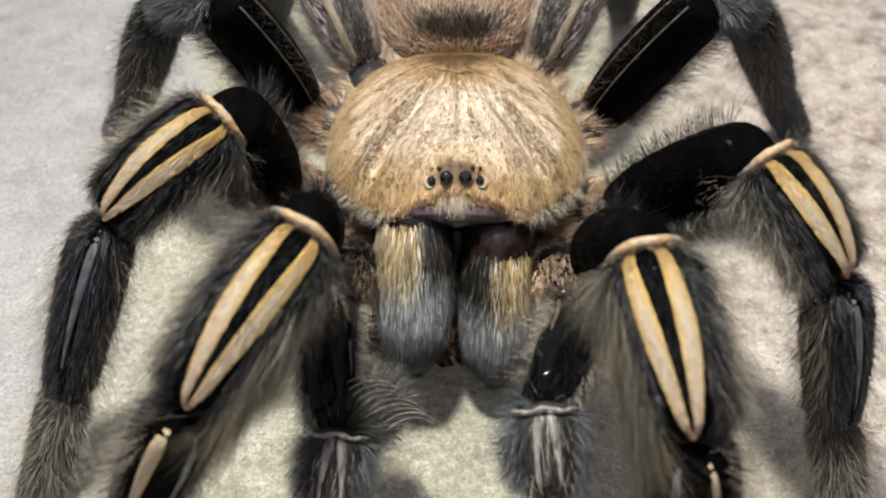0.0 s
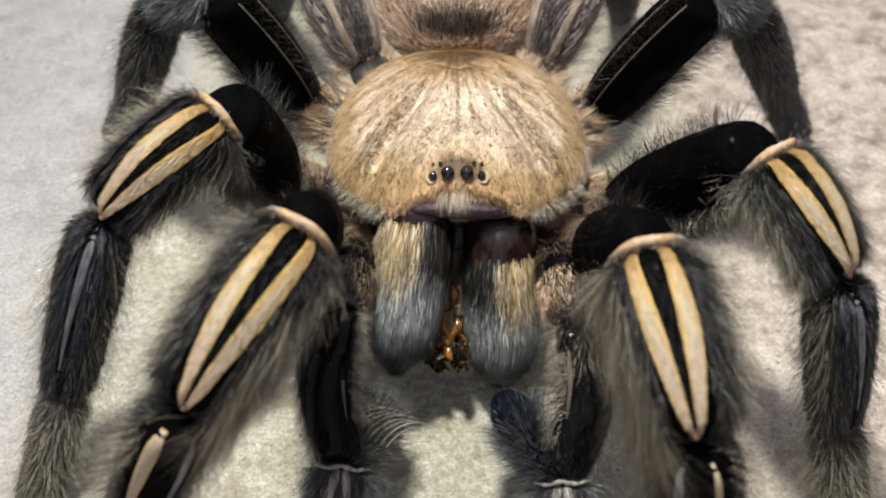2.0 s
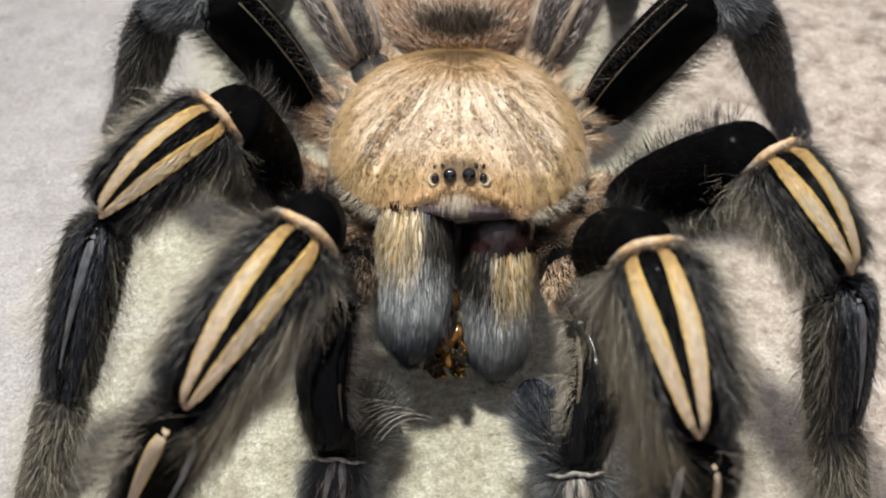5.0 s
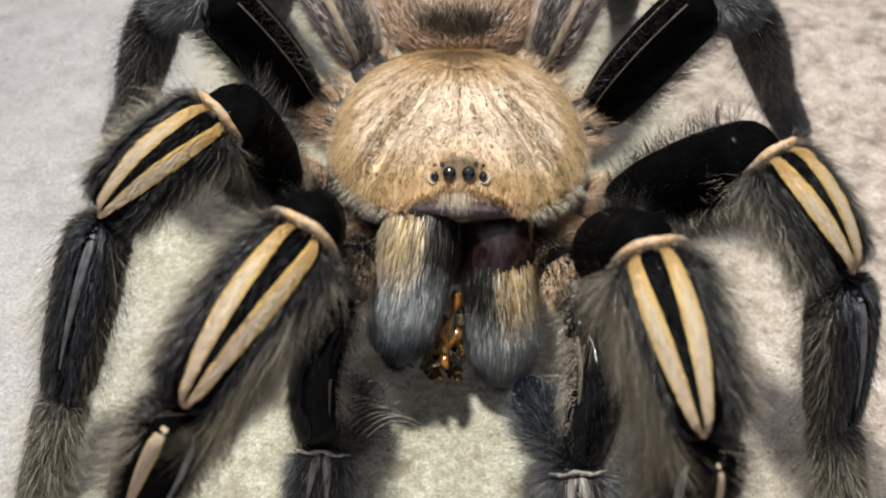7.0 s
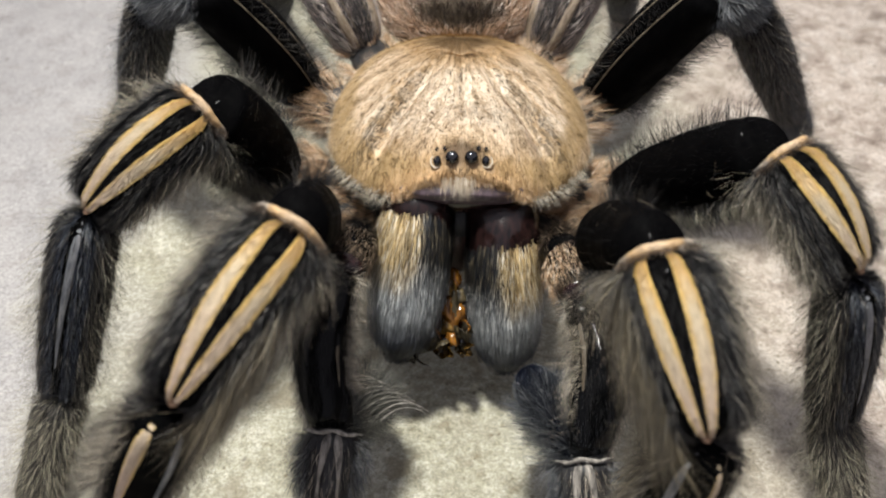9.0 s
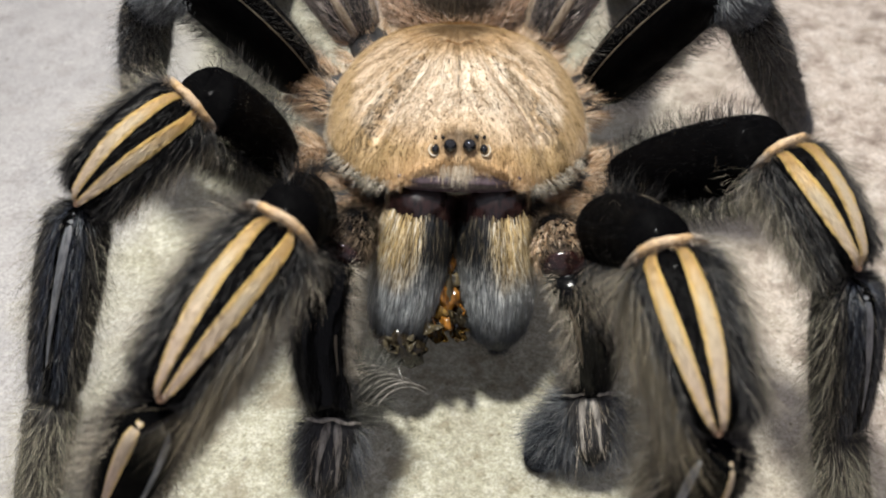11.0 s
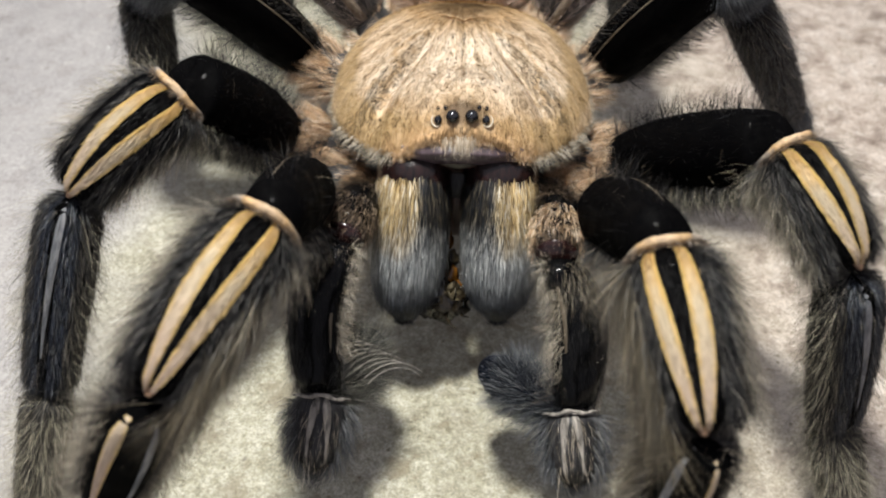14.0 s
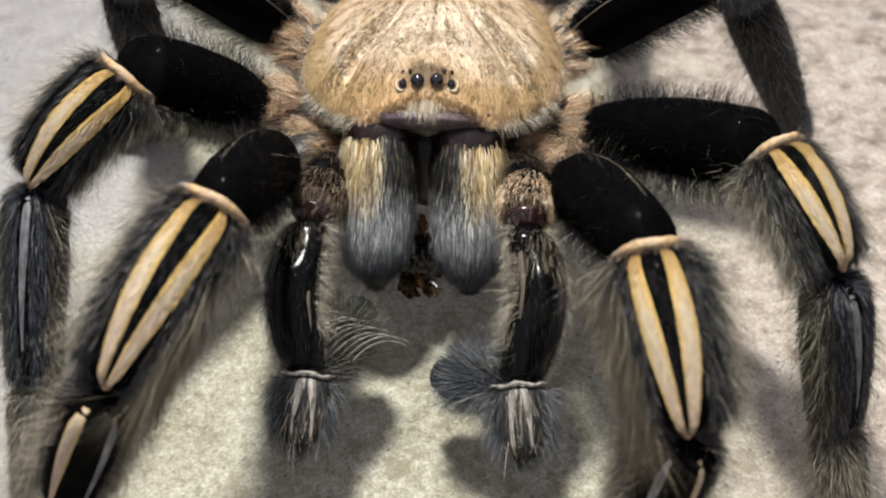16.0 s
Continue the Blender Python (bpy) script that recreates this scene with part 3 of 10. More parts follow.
def build_carapace():
    nr, na = 44, 96
    r = np.linspace(0.0, 1.0, nr) ** 0.8
    a = np.linspace(0, 2 * np.pi, na, endpoint=False)
    R, A = np.meshgrid(r, a, indexing="ij")
    ex = (np.abs(np.cos(A)) ** 2.35 + np.abs(np.sin(A)) ** 2.35) ** (-1 / 2.35)
    Y = 0.6 + 13.6 * R * ex * np.sin(A)
    X = 13.1 * taper(Y) * R * ex * np.cos(A)
    Z = shield_height(X, Y)[0]
    v = np.stack([X, arch(X, Y), Z + brow(X, Y)], -1)
    low = v[-1:].copy()
    low[..., :2] = low[..., :2] * 0.96
    low[..., 2] -= 1.1
    inner = low.copy()
    inner[..., :2] *= 0.8
    inner[..., 2] += 0.2
    v = np.concatenate([v, low, inner], 0)
    me = raw("carapace", v.reshape(-1, 3), [q[::-1] for q in grid_faces(nr + 2, na, True)])
    ob = part("carapace", me, SHIELD, spider, "domed tan and cream velvety head shield")
    MOVING["carapace"] = ob
    # nap: short flat hairs that run outwards from the middle pit
    n = 120000
    rr, aa = np.sqrt(rng.uniform(0, 1, n)), rng.uniform(0, 2 * np.pi, n)
    ex = (np.abs(np.cos(aa)) ** 2.35 + np.abs(np.sin(aa)) ** 2.35) ** (-1 / 2.35)
    y = 0.6 + 13.6 * rr * ex * np.sin(aa)
    x = 13.1 * taper(y) * rr * ex * np.cos(aa)
    bare = ((x + 0.1) / 3.1) ** 2 + ((y + 10.5) / 1.1) ** 2 + rng.uniform(-0.3, 0.3, n) < 1
    bare &= rng.uniform(0, 1, n) < 0.85
    x, y = x[~bare], y[~bare]

    def spot(x, y):
        return np.stack([x, arch(x, y), shield_height(x, y)[0] + brow(x, y)], -1)
    e = 0.08
    normal = unit(np.cross(spot(x + e, y) - spot(x - e, y), spot(x, y + e) - spot(x, y - e)))
    comb = unit(np.stack([x, np.minimum(y - 11.0, -2.0), 0 * x], -1))
    comb = unit(comb - normal * np.sum(comb * normal, -1, keepdims=True))
    part("nap", strands("nap", spot(x, y), normal, comb, (0.45, 1.1), 0.017, 0.13, 0.11, 0.2, False, True), SHIELD_NAP, ob, "flat tan and cream nap", "stuff")
    # coarser strokes lying over the nap, in tufts
    tuft = rng.choice(len(x), 1500)
    pick = np.repeat(tuft, 4)
    tx, ty = x[pick] + rng.normal(0, 0.10, len(pick)), y[pick] + rng.normal(0, 0.10, len(pick))
    part("nap", strands("nap", spot(tx, ty) + normal[pick] * 0.05, normal[pick], comb[pick], (0.6, 1.4), 0.024, 0.14, 0.10, 0.3, False, True), SHIELD_NAP, ob, "coarser tufts of pale and tan hair", "stuff")
    # dark flecks along the two slanting grooves
    n = 260
    r = rng.uniform(7.0, 18.5, n)
    a = rng.choice([-1, 1], n) * (0.482 + rng.normal(0, 0.035, n))
    fx, fy = r * np.sin(a), 11.0 - r * np.cos(a)
    part("groove_fleck", strands("groove_fleck", spot(fx, fy) + np.array([0, 0, 0.08]), np.tile([0, 0, 1.0], (n, 1)), unit(np.stack([fx, fy - 11.0, 0 * fx], -1)), (0.3, 0.9), 0.034, 0.05, 0.15, 0.1, False, True), FUR_BLACK, ob, "dark flecks in the slanting grooves", "stuff")
    # longer pale fringe round the rim
    n = 4200
    aa = rng.uniform(0, 2 * np.pi, n)
    ex = (np.abs(np.cos(aa)) ** 2.35 + np.abs(np.sin(aa)) ** 2.35) ** (-1 / 2.35)
    y = 0.6 + 13.5 * ex * np.sin(aa)
    x = 13.0 * taper(y) * ex * np.cos(aa)
    root = spot(x, y) - np.stack([0 * x, 0 * x, rng.uniform(0, 0.9, n)], -1)
    out = unit(np.stack([x, y, 0 * x - 2.0], -1))
    front = y < -11.0
    ln = np.where(front, rng.uniform(0.4, 1.0, n), rng.uniform(0.3, 0.9, n) * np.where((y < -5), 2.2, 1.0))
    for pick, fur, words in ((front, FUR_TAN, "short tan fringe"), (~front, FUR_FRINGE, "straw-grey hair fringe")):
        m = int(pick.sum())
        part("rim_fringe", strands("rim_fringe", root[pick], out[pick], np.tile([0, -0.25, -0.5], (m, 1)), ln[pick], 0.018, 0.75, 0.22, 0.4), fur, ob, words, "stuff")
    # eyes on their low mound
    for x, y, r in ((-0.95, -10.65, 0.62), (0.75, -10.65, 0.62), (-2.25, -10.6, 0.47), (2.05, -10.6, 0.47),
                    (-1.6, -9.95, 0.26), (1.4, -9.95, 0.26), (-2.25, -9.8, 0.24), (2.05, -9.8, 0.24)):
        z = float(shield_height(np.array(x), np.array(y))[0])
        part("eye", ball("eye", (x, y, z + r * 0.25), (r if r > 0.5 else r * 0.8, r, r), 12, 16), EYE_BLACK, ob, "glossy black eye")
        if 0.4 < r < 0.5:
            side = 1 if x > 0 else -1
            k = np.linspace(-2.4, 1.0, 20) if side > 0 else np.linspace(np.pi + 2.4, np.pi - 1.0, 20)
            ringpts = [(x + 0.12 * side + (r + 0.14) * math.cos(q), y - 0.12 + (r + 0.14) * 0.75 * math.sin(q), z + 0.14 + (r + 0.14) * 0.66 * math.sin(q)) for q in k]
            part("eye_rim", tube("eye_rim", [(x + 0.8 * (p - x), y + 0.8 * (q - y), w) for p, q, w in ringpts], [0.03 + 0.06 * math.sin(math.pi * (i + 0.5) / 20) for i in range(20)], 6), PALE, ob, "pale rim round an eye")
    # broken dark ticks down the middle
    n = 90
    x, y = rng.normal(0, 0.10, n) + rng.choice([0, 0, 0, -0.9, 0.9], n), rng.uniform(-6.5, 5.0, n)
    x = x * (1 - 0.06 * (y - 5))
    comb = unit(np.stack([x * 0.2, y - 8.0, 0 * x], -1))
    part("middle_groove", strands("middle_groove", spot(x, y) + np.array([0, 0, 0.10]), np.tile([0, 0, 1.0], (n, 1)), comb, (0.5, 1.3), 0.035, 0.04, 0.03, 0.1, False, True), FUR_BLACK, ob, "broken dark line", "stuff")
    # bare band over the jaws, with a tuft of stiff pale hair at its middle
    k = np.linspace(-1, 1, 30)
    lip = []
    g = np.exp(-(5.6 * k / 6.4) ** 4)
    for w in np.linspace(0, 1, 8):
        y = (-12.3 + 1.7 * g) * (1 - w) + (-12.3 + 0.4 * k * k) * w - 0.08 * np.sin(np.pi * w)
        z = (2.3 + 1.4 * g) * (1 - w) + (3.05 - 0.8 * k * k) * w + 0.10 * np.sin(np.pi * w)
        lip.append(np.stack([5.6 * k, y + (-12.3 + 1.7 * g - y) * k ** 6, z + (2.3 + 1.4 * g - z) * k ** 6], -1))
    lip.append(np.stack([5.6 * k, -11.4 + 0 * k, 1.2 + 0.9 * k ** 6], -1))
    part("clypeus", raw("clypeus", np.array(lip).reshape(-1, 3), grid_faces(9, 30, False)), CLYPEUS, ob, "shiny lilac-grey membrane")
    part("face_membrane", ball("face_membrane", (-0.1, -8.9, 0.9), (6.2, 2.3, 2.3), 14, 24), MAROON, ob, "wet maroon membrane above the jaws")
    n = 220
    x = rng.normal(-0.1, 0.75, n)
    root = np.stack([x, -11.5 + 0.03 * x * x + rng.uniform(-0.3, 0.3, n), 4.3 - 0.03 * x * x + rng.uniform(-0.2, 0.4, n)], -1)
    part("clypeus_tuft", strands("clypeus_tuft", root, np.tile([0, -0.8, 0.1], (n, 1)), np.tile([0, -0.35, -0.95], (n, 1)), (1.0, 2.3), 0.020, 0.4, 0.10, 0.5), FUR_PALE, ob, "stiff pale tuft", "stuff")
    # underside
    part("labium", ball("labium", (-0.2, -7.0, -6.8), (3.2, 3.4, 4.5), 16, 22), LABIUM, ob, "wet maroon mouth parts")
    part("sternum", ball("sternum", (0, 1.5, -4.0), (10.0, 11.5, 5.0), 18, 26), DUSK, ob, "dark underside of the body")
    return ob


carapace = build_carapace()


def build_abdomen():
    ob = part("abdomen", ball("abdomen", (0, 29.0, 3.0), (11.0, 14.5, 9.5), 28, 36), BROWN, spider, "brown hairy abdomen with a dark patch")
    MOVING["abdomen"] = ob
    n = 34000
    u, a = np.arccos(rng.uniform(-0.3, 1, n)), rng.uniform(0, 2 * np.pi, n)
    d = np.stack([np.sin(u) * np.cos(a), np.sin(u) * np.sin(a), np.cos(u)], -1)
    root = d * np.array([11.0, 14.5, 9.5]) + np.array([0, 29.0, 3.0])
    normal = unit(d / np.array([11.0, 14.5, 9.5]))
    part("abdomen_hair", strands("abdomen_hair", root, normal, unit(np.array([0, 0.35, 1.0]) - normal * (normal @ np.array([0, 0.35, 1.0]))[:, None]), (0.9, 2.0), 0.028, 0.4, 0.2, 0.5), ABDOMEN_NAP, ob, "brown hair", "stuff")
    part("pedicel", tube("pedicel", [(0, 12.0, -1.5), (0, 15.0, -0.8), (0, 18.0, 0.5)], [3.0, 2.6, 4.0], 14), MAROON, ob, "reddish waist")


build_abdomen()

HIPS = {"1l": (-14.29, -9.10, -5.41),
        "2l": (-17.81, -1.80, -4.40),
        "3l": (-16.99, 10.27, -2.50),
        "4l": (-10.72, 17.96, -2.00),
        "1r": (12.93, -10.08, -5.90),
        "2r": (15.95, -4.02, -4.33),
        "3r": (15.73, 9.75, -2.50),
        "4r": (9.62, 17.96, -2.00)}
LENGTHS = {"1l": (27.50, 14.43, 13.76, 15.81),
           "2l": (19.48, 12.90, 18.43, 12.17),
           "3l": (18.14, 6.92, 27.83, 8.60),
           "4l": (14.66, 9.70, 24.19, 11.35),
           "1r": (28.40, 12.95, 13.11, 15.22),
           "2r": (22.74, 11.10, 17.05, 10.86),
           "3r": (18.83, 5.67, 29.71, 8.26),
           "4r": (14.63, 9.70, 24.19, 11.35)}


def build_hip(tag):
    """Coxa and trochanter: a hairy pinkish stub with a glossy dark knob at its end, fixed to the body."""
    h = np.array(HIPS[tag])
    foot = h * np.array([0.55, 0.55, 1]) + np.array([0, 0.5, -0.8])
    pts = [foot + (h - foot) * k for k in np.linspace(0, 1, 7)]
    part("coxa", tube("coxa", pts, [2.5, 2.6, 2.6, 2.6, 2.5, 2.4, 2.0], 14), DUSK, carapace, "hairy tan hip joint")
    d = unit(h - foot)
    n = 2800
    tuft = rng.integers(0, 44, n)
    k = np.clip(rng.uniform(0.25, 0.95, 44)[tuft] + rng.normal(0, 0.03, n), 0.2, 1.0)
    a = rng.uniform(0, 2 * np.pi, 44)[tuft] + rng.normal(0, 0.13, n)
    x = unit(np.cross(d, [0, 0, 1.0]))
    y = np.cross(x, d)
    nor = x * np.cos(a)[:, None] + y * np.sin(a)[:, None]
    root = foot + (h - foot) * k[:, None] + nor * (2.55 - 1.2 * np.clip(k - 1.05, 0, 1))[:, None]
    part("hip_hair", strands("hip_hair", root, nor, np.tile(d, (n, 1)), (1.2, 3.4), 0.019, 0.45, 0.16, 0.5), FUR_HIP, carapace, "orange-tan tufts", "stuff")
    part("trochanter", ball("trochanter", h + d * 1.3 + np.array([0, 0, 0.4]), (2.35, 2.35, 2.4), 14, 18), KNOB, carapace, "glossy grey-brown knob")


for tag in HIPS:
    build_hip(tag)


def fringe(limb, n, u0, u1, a0, a1, length, width, lift, wild=0.22, droop=0.5):
    p, nor, comb = limb.sample(n, u0, u1, min(a0, a1), max(a0, a1))
    return strands("bristles", p, nor, comb, length, width, lift, wild, droop)


def build_leg(tag):
    pair = int(tag[0])
    lf, lp, lt, lm = LENGTHS[tag]
    front = pair <= 2
    up = math.pi / 2
    # femur: black velvet, flattened from side to side, with long fringes along its edges
    limb = Limb(lf, [1.5, 2.2, 2.8, 2.85, 2.8, 2.6, 2.25] if pair == 1 else [2.0, 2.55, 2.9, 3.0, 3.05, 3.0, 2.8] if front else [2.4, 3.0, 3.4, 3.55, 3.6, 3.5, 3.2] if pair == 4 else [2.3, 2.8, 3.0, 3.05, 3.05, 3.0, 2.85], 1.2, (0.9 if pair == 1 else 0.4) if front else 0.8, 0.3)
    femur = part("femur", limb.mesh("femur"), BLACK if pair < 4 else DUSK, spider, "black velvety thigh" if pair < 4 else "brownish grey thigh")
    MOVING["femur_" + tag] = femur
    part("bristles", fringe(limb, 520 if pair > 1 else 160, 0.03, 0.98, up - 0.3, up + 0.3, (1.2, 3.4), 0.018, 0.75), FUR_DARK if pair < 4 else FUR_MIX, femur, "dark fringe", "stuff")
    part("bristles", fringe(limb, 3600, 0.0, 0.98, -up - 0.9, -up + 0.9, (1.2, 3.8), 0.018, 0.6), FUR_DARK if front else FUR_MIX, femur, "grey-brown fringe", "stuff")
    if pair == 4:
        part("bristles", fringe(limb, 7000, 0.0, 1.0, 0, 2 * math.pi, (0.6, 1.6), 0.02, 0.2, 0.10, 0.9), FUR_LILAC, femur, "lilac-grey and tan nap", "stuff")
        for off in (-0.62, 0.62):
            part("edge_line", limb.band("edge_line", 0.03, 0.97, lambda k, o=off: up + o + 0 * k, lambda k: 0.16 + 0.02 * np.sin(11 * k), 0.30), PALE_DULL, femur, "broad dull tan line")
    elif front:
        part("fuzz", fringe(limb, 3000 if pair == 2 else 1500, 0.05, 1.0, -up - 0.8, -up + 0.8, (1.4, 3.4), 0.009, 0.72, 0.14, 0.4), FUR_BEIGE if pair == 2 else FUR_FUZZ, femur, "pale olive-beige underside fuzz", "stuff")
        part("fuzz", fringe(limb, 700, 0.05, 1.0, up - 1.5, up + 1.5, (0.8, 2.0), 0.008, 0.8, 0.15, 0.3), FUR_BLACK, femur, "fine upright black hair", "stuff")
        part("bristles", fringe(limb, 260, 0.05, 0.95, 0, 2 * math.pi, (0.8, 2.0), 0.014, 0.3, 0.25, 0.8), FUR_BLACK, femur, "sparse dark hair", "stuff")
        part("bristles", fringe(limb, 45, 0.05, 0.98, 0, 2 * math.pi, (1.6, 3.6), 0.010, 0.45, 0.25, 0.7), FUR_OLIVE, femur, "long brown hairs", "stuff")
    if not front:
        for off in (-0.32, 0.32):
            part("edge_line", limb.band("edge_line", 0.06, 0.95, lambda k, o=off: up + o + 0 * k, lambda k: 0.03 + 0 * k, 0.06), GOLDLINE, femur, "thin dull gold line")
    else:
        part("edge_line", limb.band("edge_line", 0.15, 0.92, lambda k: up - SIDE[tag] * (0.45 - 0.2 * k), lambda k: 0.022 + 0.015 * np.sin(9 * k), 0.07), GOLDLINE, femur, "thin dull line")
    # patella: two cream stripes that meet at the lower end, and a cream ring at the knee
    big = [2.9, 3.15, 3.1, 3.0, 2.85, 2.7, 2.4] if front else [2.6, 2.8, 2.8, 2.7, 2.6, 2.5, 2.2]
    limb = Limb(lp, big, 1.0, 0.9 if front else 0.4, 0.5)
    patella = part("patella", limb.mesh("patella"), BLACK if front else DUSK, spider, "black knee with two cream stripes" if front else "grey hairy knee")
    MOVING["patella_" + tag] = patella
    if front:
        mid = up + TWIST[tag]
        # the second pair's stripes lie at the very edge of the knee
        low, high = ((1.2, 0.8) if SIDE[tag] < 0 else (0.8, 1.2)) if pair == 2 else (0.8, 0.8)
        for s in (-1, 1):
            line = lambda k, s=s: mid + s * (0.88 if tag == "2r" else 1.0) * (0.36 + 0.045 * np.sin(np.pi * k) - 0.235 * k ** 2.6)
            wide = lambda k: 0.105 + 0.125 * np.sin(np.pi * np.clip(k, 0, 1) ** 1.1) ** 0.9 - 0.04 * k
            part("stripe", limb.band("stripe", 0.02, 0.97, line, wide, 0.16, 30, 9), STRIPE, patella, "cream stripe")
            n = 2600
            k = rng.uniform(0.0, 1.0, n)
            off = rng.uniform(-1.0, 1.0, n)
            u, a = 0.02 + 0.92 * k, line(k) + wide(k) * off
            nor = limb.normal(u, a)
            me = strands("nap", limb.at(u, a) + nor * 0.12, nor, unit(np.array([0.0, 0.0, 1.0]) - nor * nor[:, 2:3]), (0.4, 1.0), 0.022, 0.10, 0.05, 0.2, False, True)
            me.attributes.new("edge", "FLOAT", "POINT").data.foreach_set("value", np.repeat(np.abs(off), 5).astype(np.float32))
            part("nap", me, STRIPE, patella, "short cream nap", "stuff")
        k = np.linspace(mid - 1.45, mid + 1.45, 22)
        pts = [tuple(limb.at(np.array(0.06), np.array(q))[:2] * 1.04) + (0.50 - 0.42 * math.cos(q - mid) + 0.05 * math.sin(5 * q),) for q in k]
        me = tube("knee_ring", pts, [0.15 + 0.23 * math.sin(math.pi * (i + 0.5) / 22) * (1 + 0.12 * math.sin(2.1 * i + pair)) for i in range(22)], 9)
        me.attributes.new("edge", "FLOAT", "POINT").data.foreach_set("value", np.repeat(np.abs(np.linspace(-1, 1, 22)), 9).astype(np.float32))
        part("knee_ring", me, RING, patella, "raised cream ring, grey at its ends")
        spots = np.array(pts)[rng.integers(1, 21, 420)] + rng.normal(0, 0.10, (420, 3))
        away = unit(spots * np.array([1.0, 1.0, 0.0]))
        part("nap", strands("nap", spots + away * 0.12, away, np.tile([0.0, 0.0, 1.0], (420, 1)), (0.4, 1.0), 0.014, 0.35, 0.25, 0.4), FUR_PALP, patella, "short hair on the ring", "stuff")
        end = limb.at(np.array(0.95), np.array(mid))
        part("knob", ball("knob", tuple(end + np.array([0, -0.25, 0.1])), (0.45, 0.1, 0.6), 10, 14), FLESH, patella, "pinkish knob where the stripes meet")
        part("bristles", fringe(limb, 8000, 0.03, 0.95, mid + low, mid + 2 * math.pi - high, (0.7, 2.0), 0.018, 0.34, 0.16, 1.0), FUR_DARK, patella, "dark fur", "stuff")
        part("bristles", fringe(limb, 3900, 0.06, 0.86, mid + low + 0.35, mid + 2 * math.pi - high - 0.35, (1.2, 3.6), 0.014, 0.42, 0.15, 1.0), FUR_SMOKE, patella, "smoky olive fur", "stuff")
        part("fuzz", fringe(limb, 2000 if pair == 2 else 1600, 0.05, 1.0, mid + 1.6, mid + 2 * math.pi - 1.6, (1.6, 3.8), 0.009, 0.72, 0.14, 0.4), FUR_BEIGE if pair == 2 else FUR_FUZZ, patella, "pale olive-beige underside fuzz", "stuff")
        if pair == 1:
            part("bristles", fringe(limb, 2400 if tag == "1l" else 3600, 0.35 if tag == "1l" else 0.05, 0.95, mid + SIDE[tag] * 0.95, mid + SIDE[tag] * 2.2, (2.5, 6.4), 0.012, 0.30, 0.13, 1.1), FUR_SHAG, patella, "long drooping brown fringe", "stuff")
        for s in (-1, 1):
            part("bristles", fringe(limb, 700, 0.02, 0.97, mid + s * 0.72 - 0.10, mid + s * 0.72 + 0.10, (0.5, 1.3), 0.014, 0.22, 0.14, 0.9), FUR_DARK, patella, "dark hair along the stripe", "stuff")
        part("bristles", fringe(limb, 500, 0.02, 0.9, mid - 0.16, mid + 0.16, (0.4, 1.0), 0.013, 0.22, 0.16, 0.9), FUR_BLACK, patella, "dark hair between the stripes", "stuff")
        part("bristles", fringe(limb, 900, 0.03, 1.0, mid - 0.9, mid + 0.9, (0.4, 1.0), 0.011, 0.2, 0.1, 0.9), FUR_BLACK, patella, "fine short hair", "stuff")
        part("bristles", fringe(limb, 1800, 0.1, 0.85, mid + 1.3, mid + 2 * math.pi - 1.3, (1.8, 4.6), 0.009, 0.6, 0.2, 0.7), FUR_FUZZ, patella, "long tan hair", "stuff")
    else:
        part("bristles", fringe(limb, 9000, 0.0, 1.0, 0, 2 * math.pi, (0.6, 2.2), 0.02, 0.4), FUR_BLUE, patella, "blue-grey fur", "stuff")
    # tibia
    limb = Limb(lt, [2.1, 2.5, 2.6, 2.55, 2.4, 2.25, 2.0], 1.0, 0.2, 0.5)
    tibia = part("tibia", limb.mesh("tibia"), BLACK, spider, "dark shaggy shin")
    MOVING["tibia_" + tag] = tibia
    if front:
        # towards the outside one pale line, towards the inside a grey one that tapers to a point
        out = -SIDE[tag]
        taper_in = lambda k, w: 0.02 + w * np.clip(7 * k, 0, 1) ** 0.5 * np.clip(1.05 * (1 - k), 0, 1) ** 0.6
        if pair == 1:
            part("edge_line", limb.band("edge_line", 0.0, 0.95, lambda k: mid + out * 0.55 + 0 * k, lambda k: taper_in(k, 0.23 if tag == "1l" else 0.10), 0.12), STRIPE_PALE, tibia, "cream line along the shin")
            part("edge_line", limb.band("edge_line", 0.02, 0.95, lambda k: mid - out * 0.52 + 0 * k, lambda k: taper_in(k, 0.12), 0.12), GREYLINE, tibia, "blue-grey line along the shin")
        else:
            part("edge_line", limb.band("edge_line", 0.02, 0.80, lambda k: mid + out * (0.02 + 0.16 * k), lambda k: taper_in(k, 0.14), 0.08), GREYLINE, tibia, "blue-grey line along the shin")
            part("edge_line", limb.band("edge_line", 0.02, 0.96, lambda k: mid + out * 0.72 + 0 * k, lambda k: 0.028 + 0 * k, 0.10), GOLDLINE, tibia, "thin tan line along the outer edge")
            for s in (-1, 1):
                part("bristles", fringe(limb, 1500, 0.0, 1.0, mid + out * 0.1 + s * 0.20, mid + out * 0.1 + s * 0.75, (0.5, 1.6), 0.016, 0.20, 0.10, 0.9), FUR_NAVY, tibia, "blue-black fur beside the line", "stuff")
            part("bristles", fringe(limb, 900, 0.0, 1.0, mid - 0.8, mid + 0.8, (0.8, 2.2), 0.010, 0.25, 0.16, 0.8), FUR_MIX, tibia, "sparse smoky hair", "stuff")
    part("bristles", fringe(limb, 14000, 0.0, 1.0, up + TWIST.get(tag, 0) + BARE[pair], up + TWIST.get(tag, 0) + 2 * math.pi - BARE[pair], (0.5, 1.7), 0.02, 0.24, 0.13, 1.0), FUR_DARK, tibia, "dark fur", "stuff")
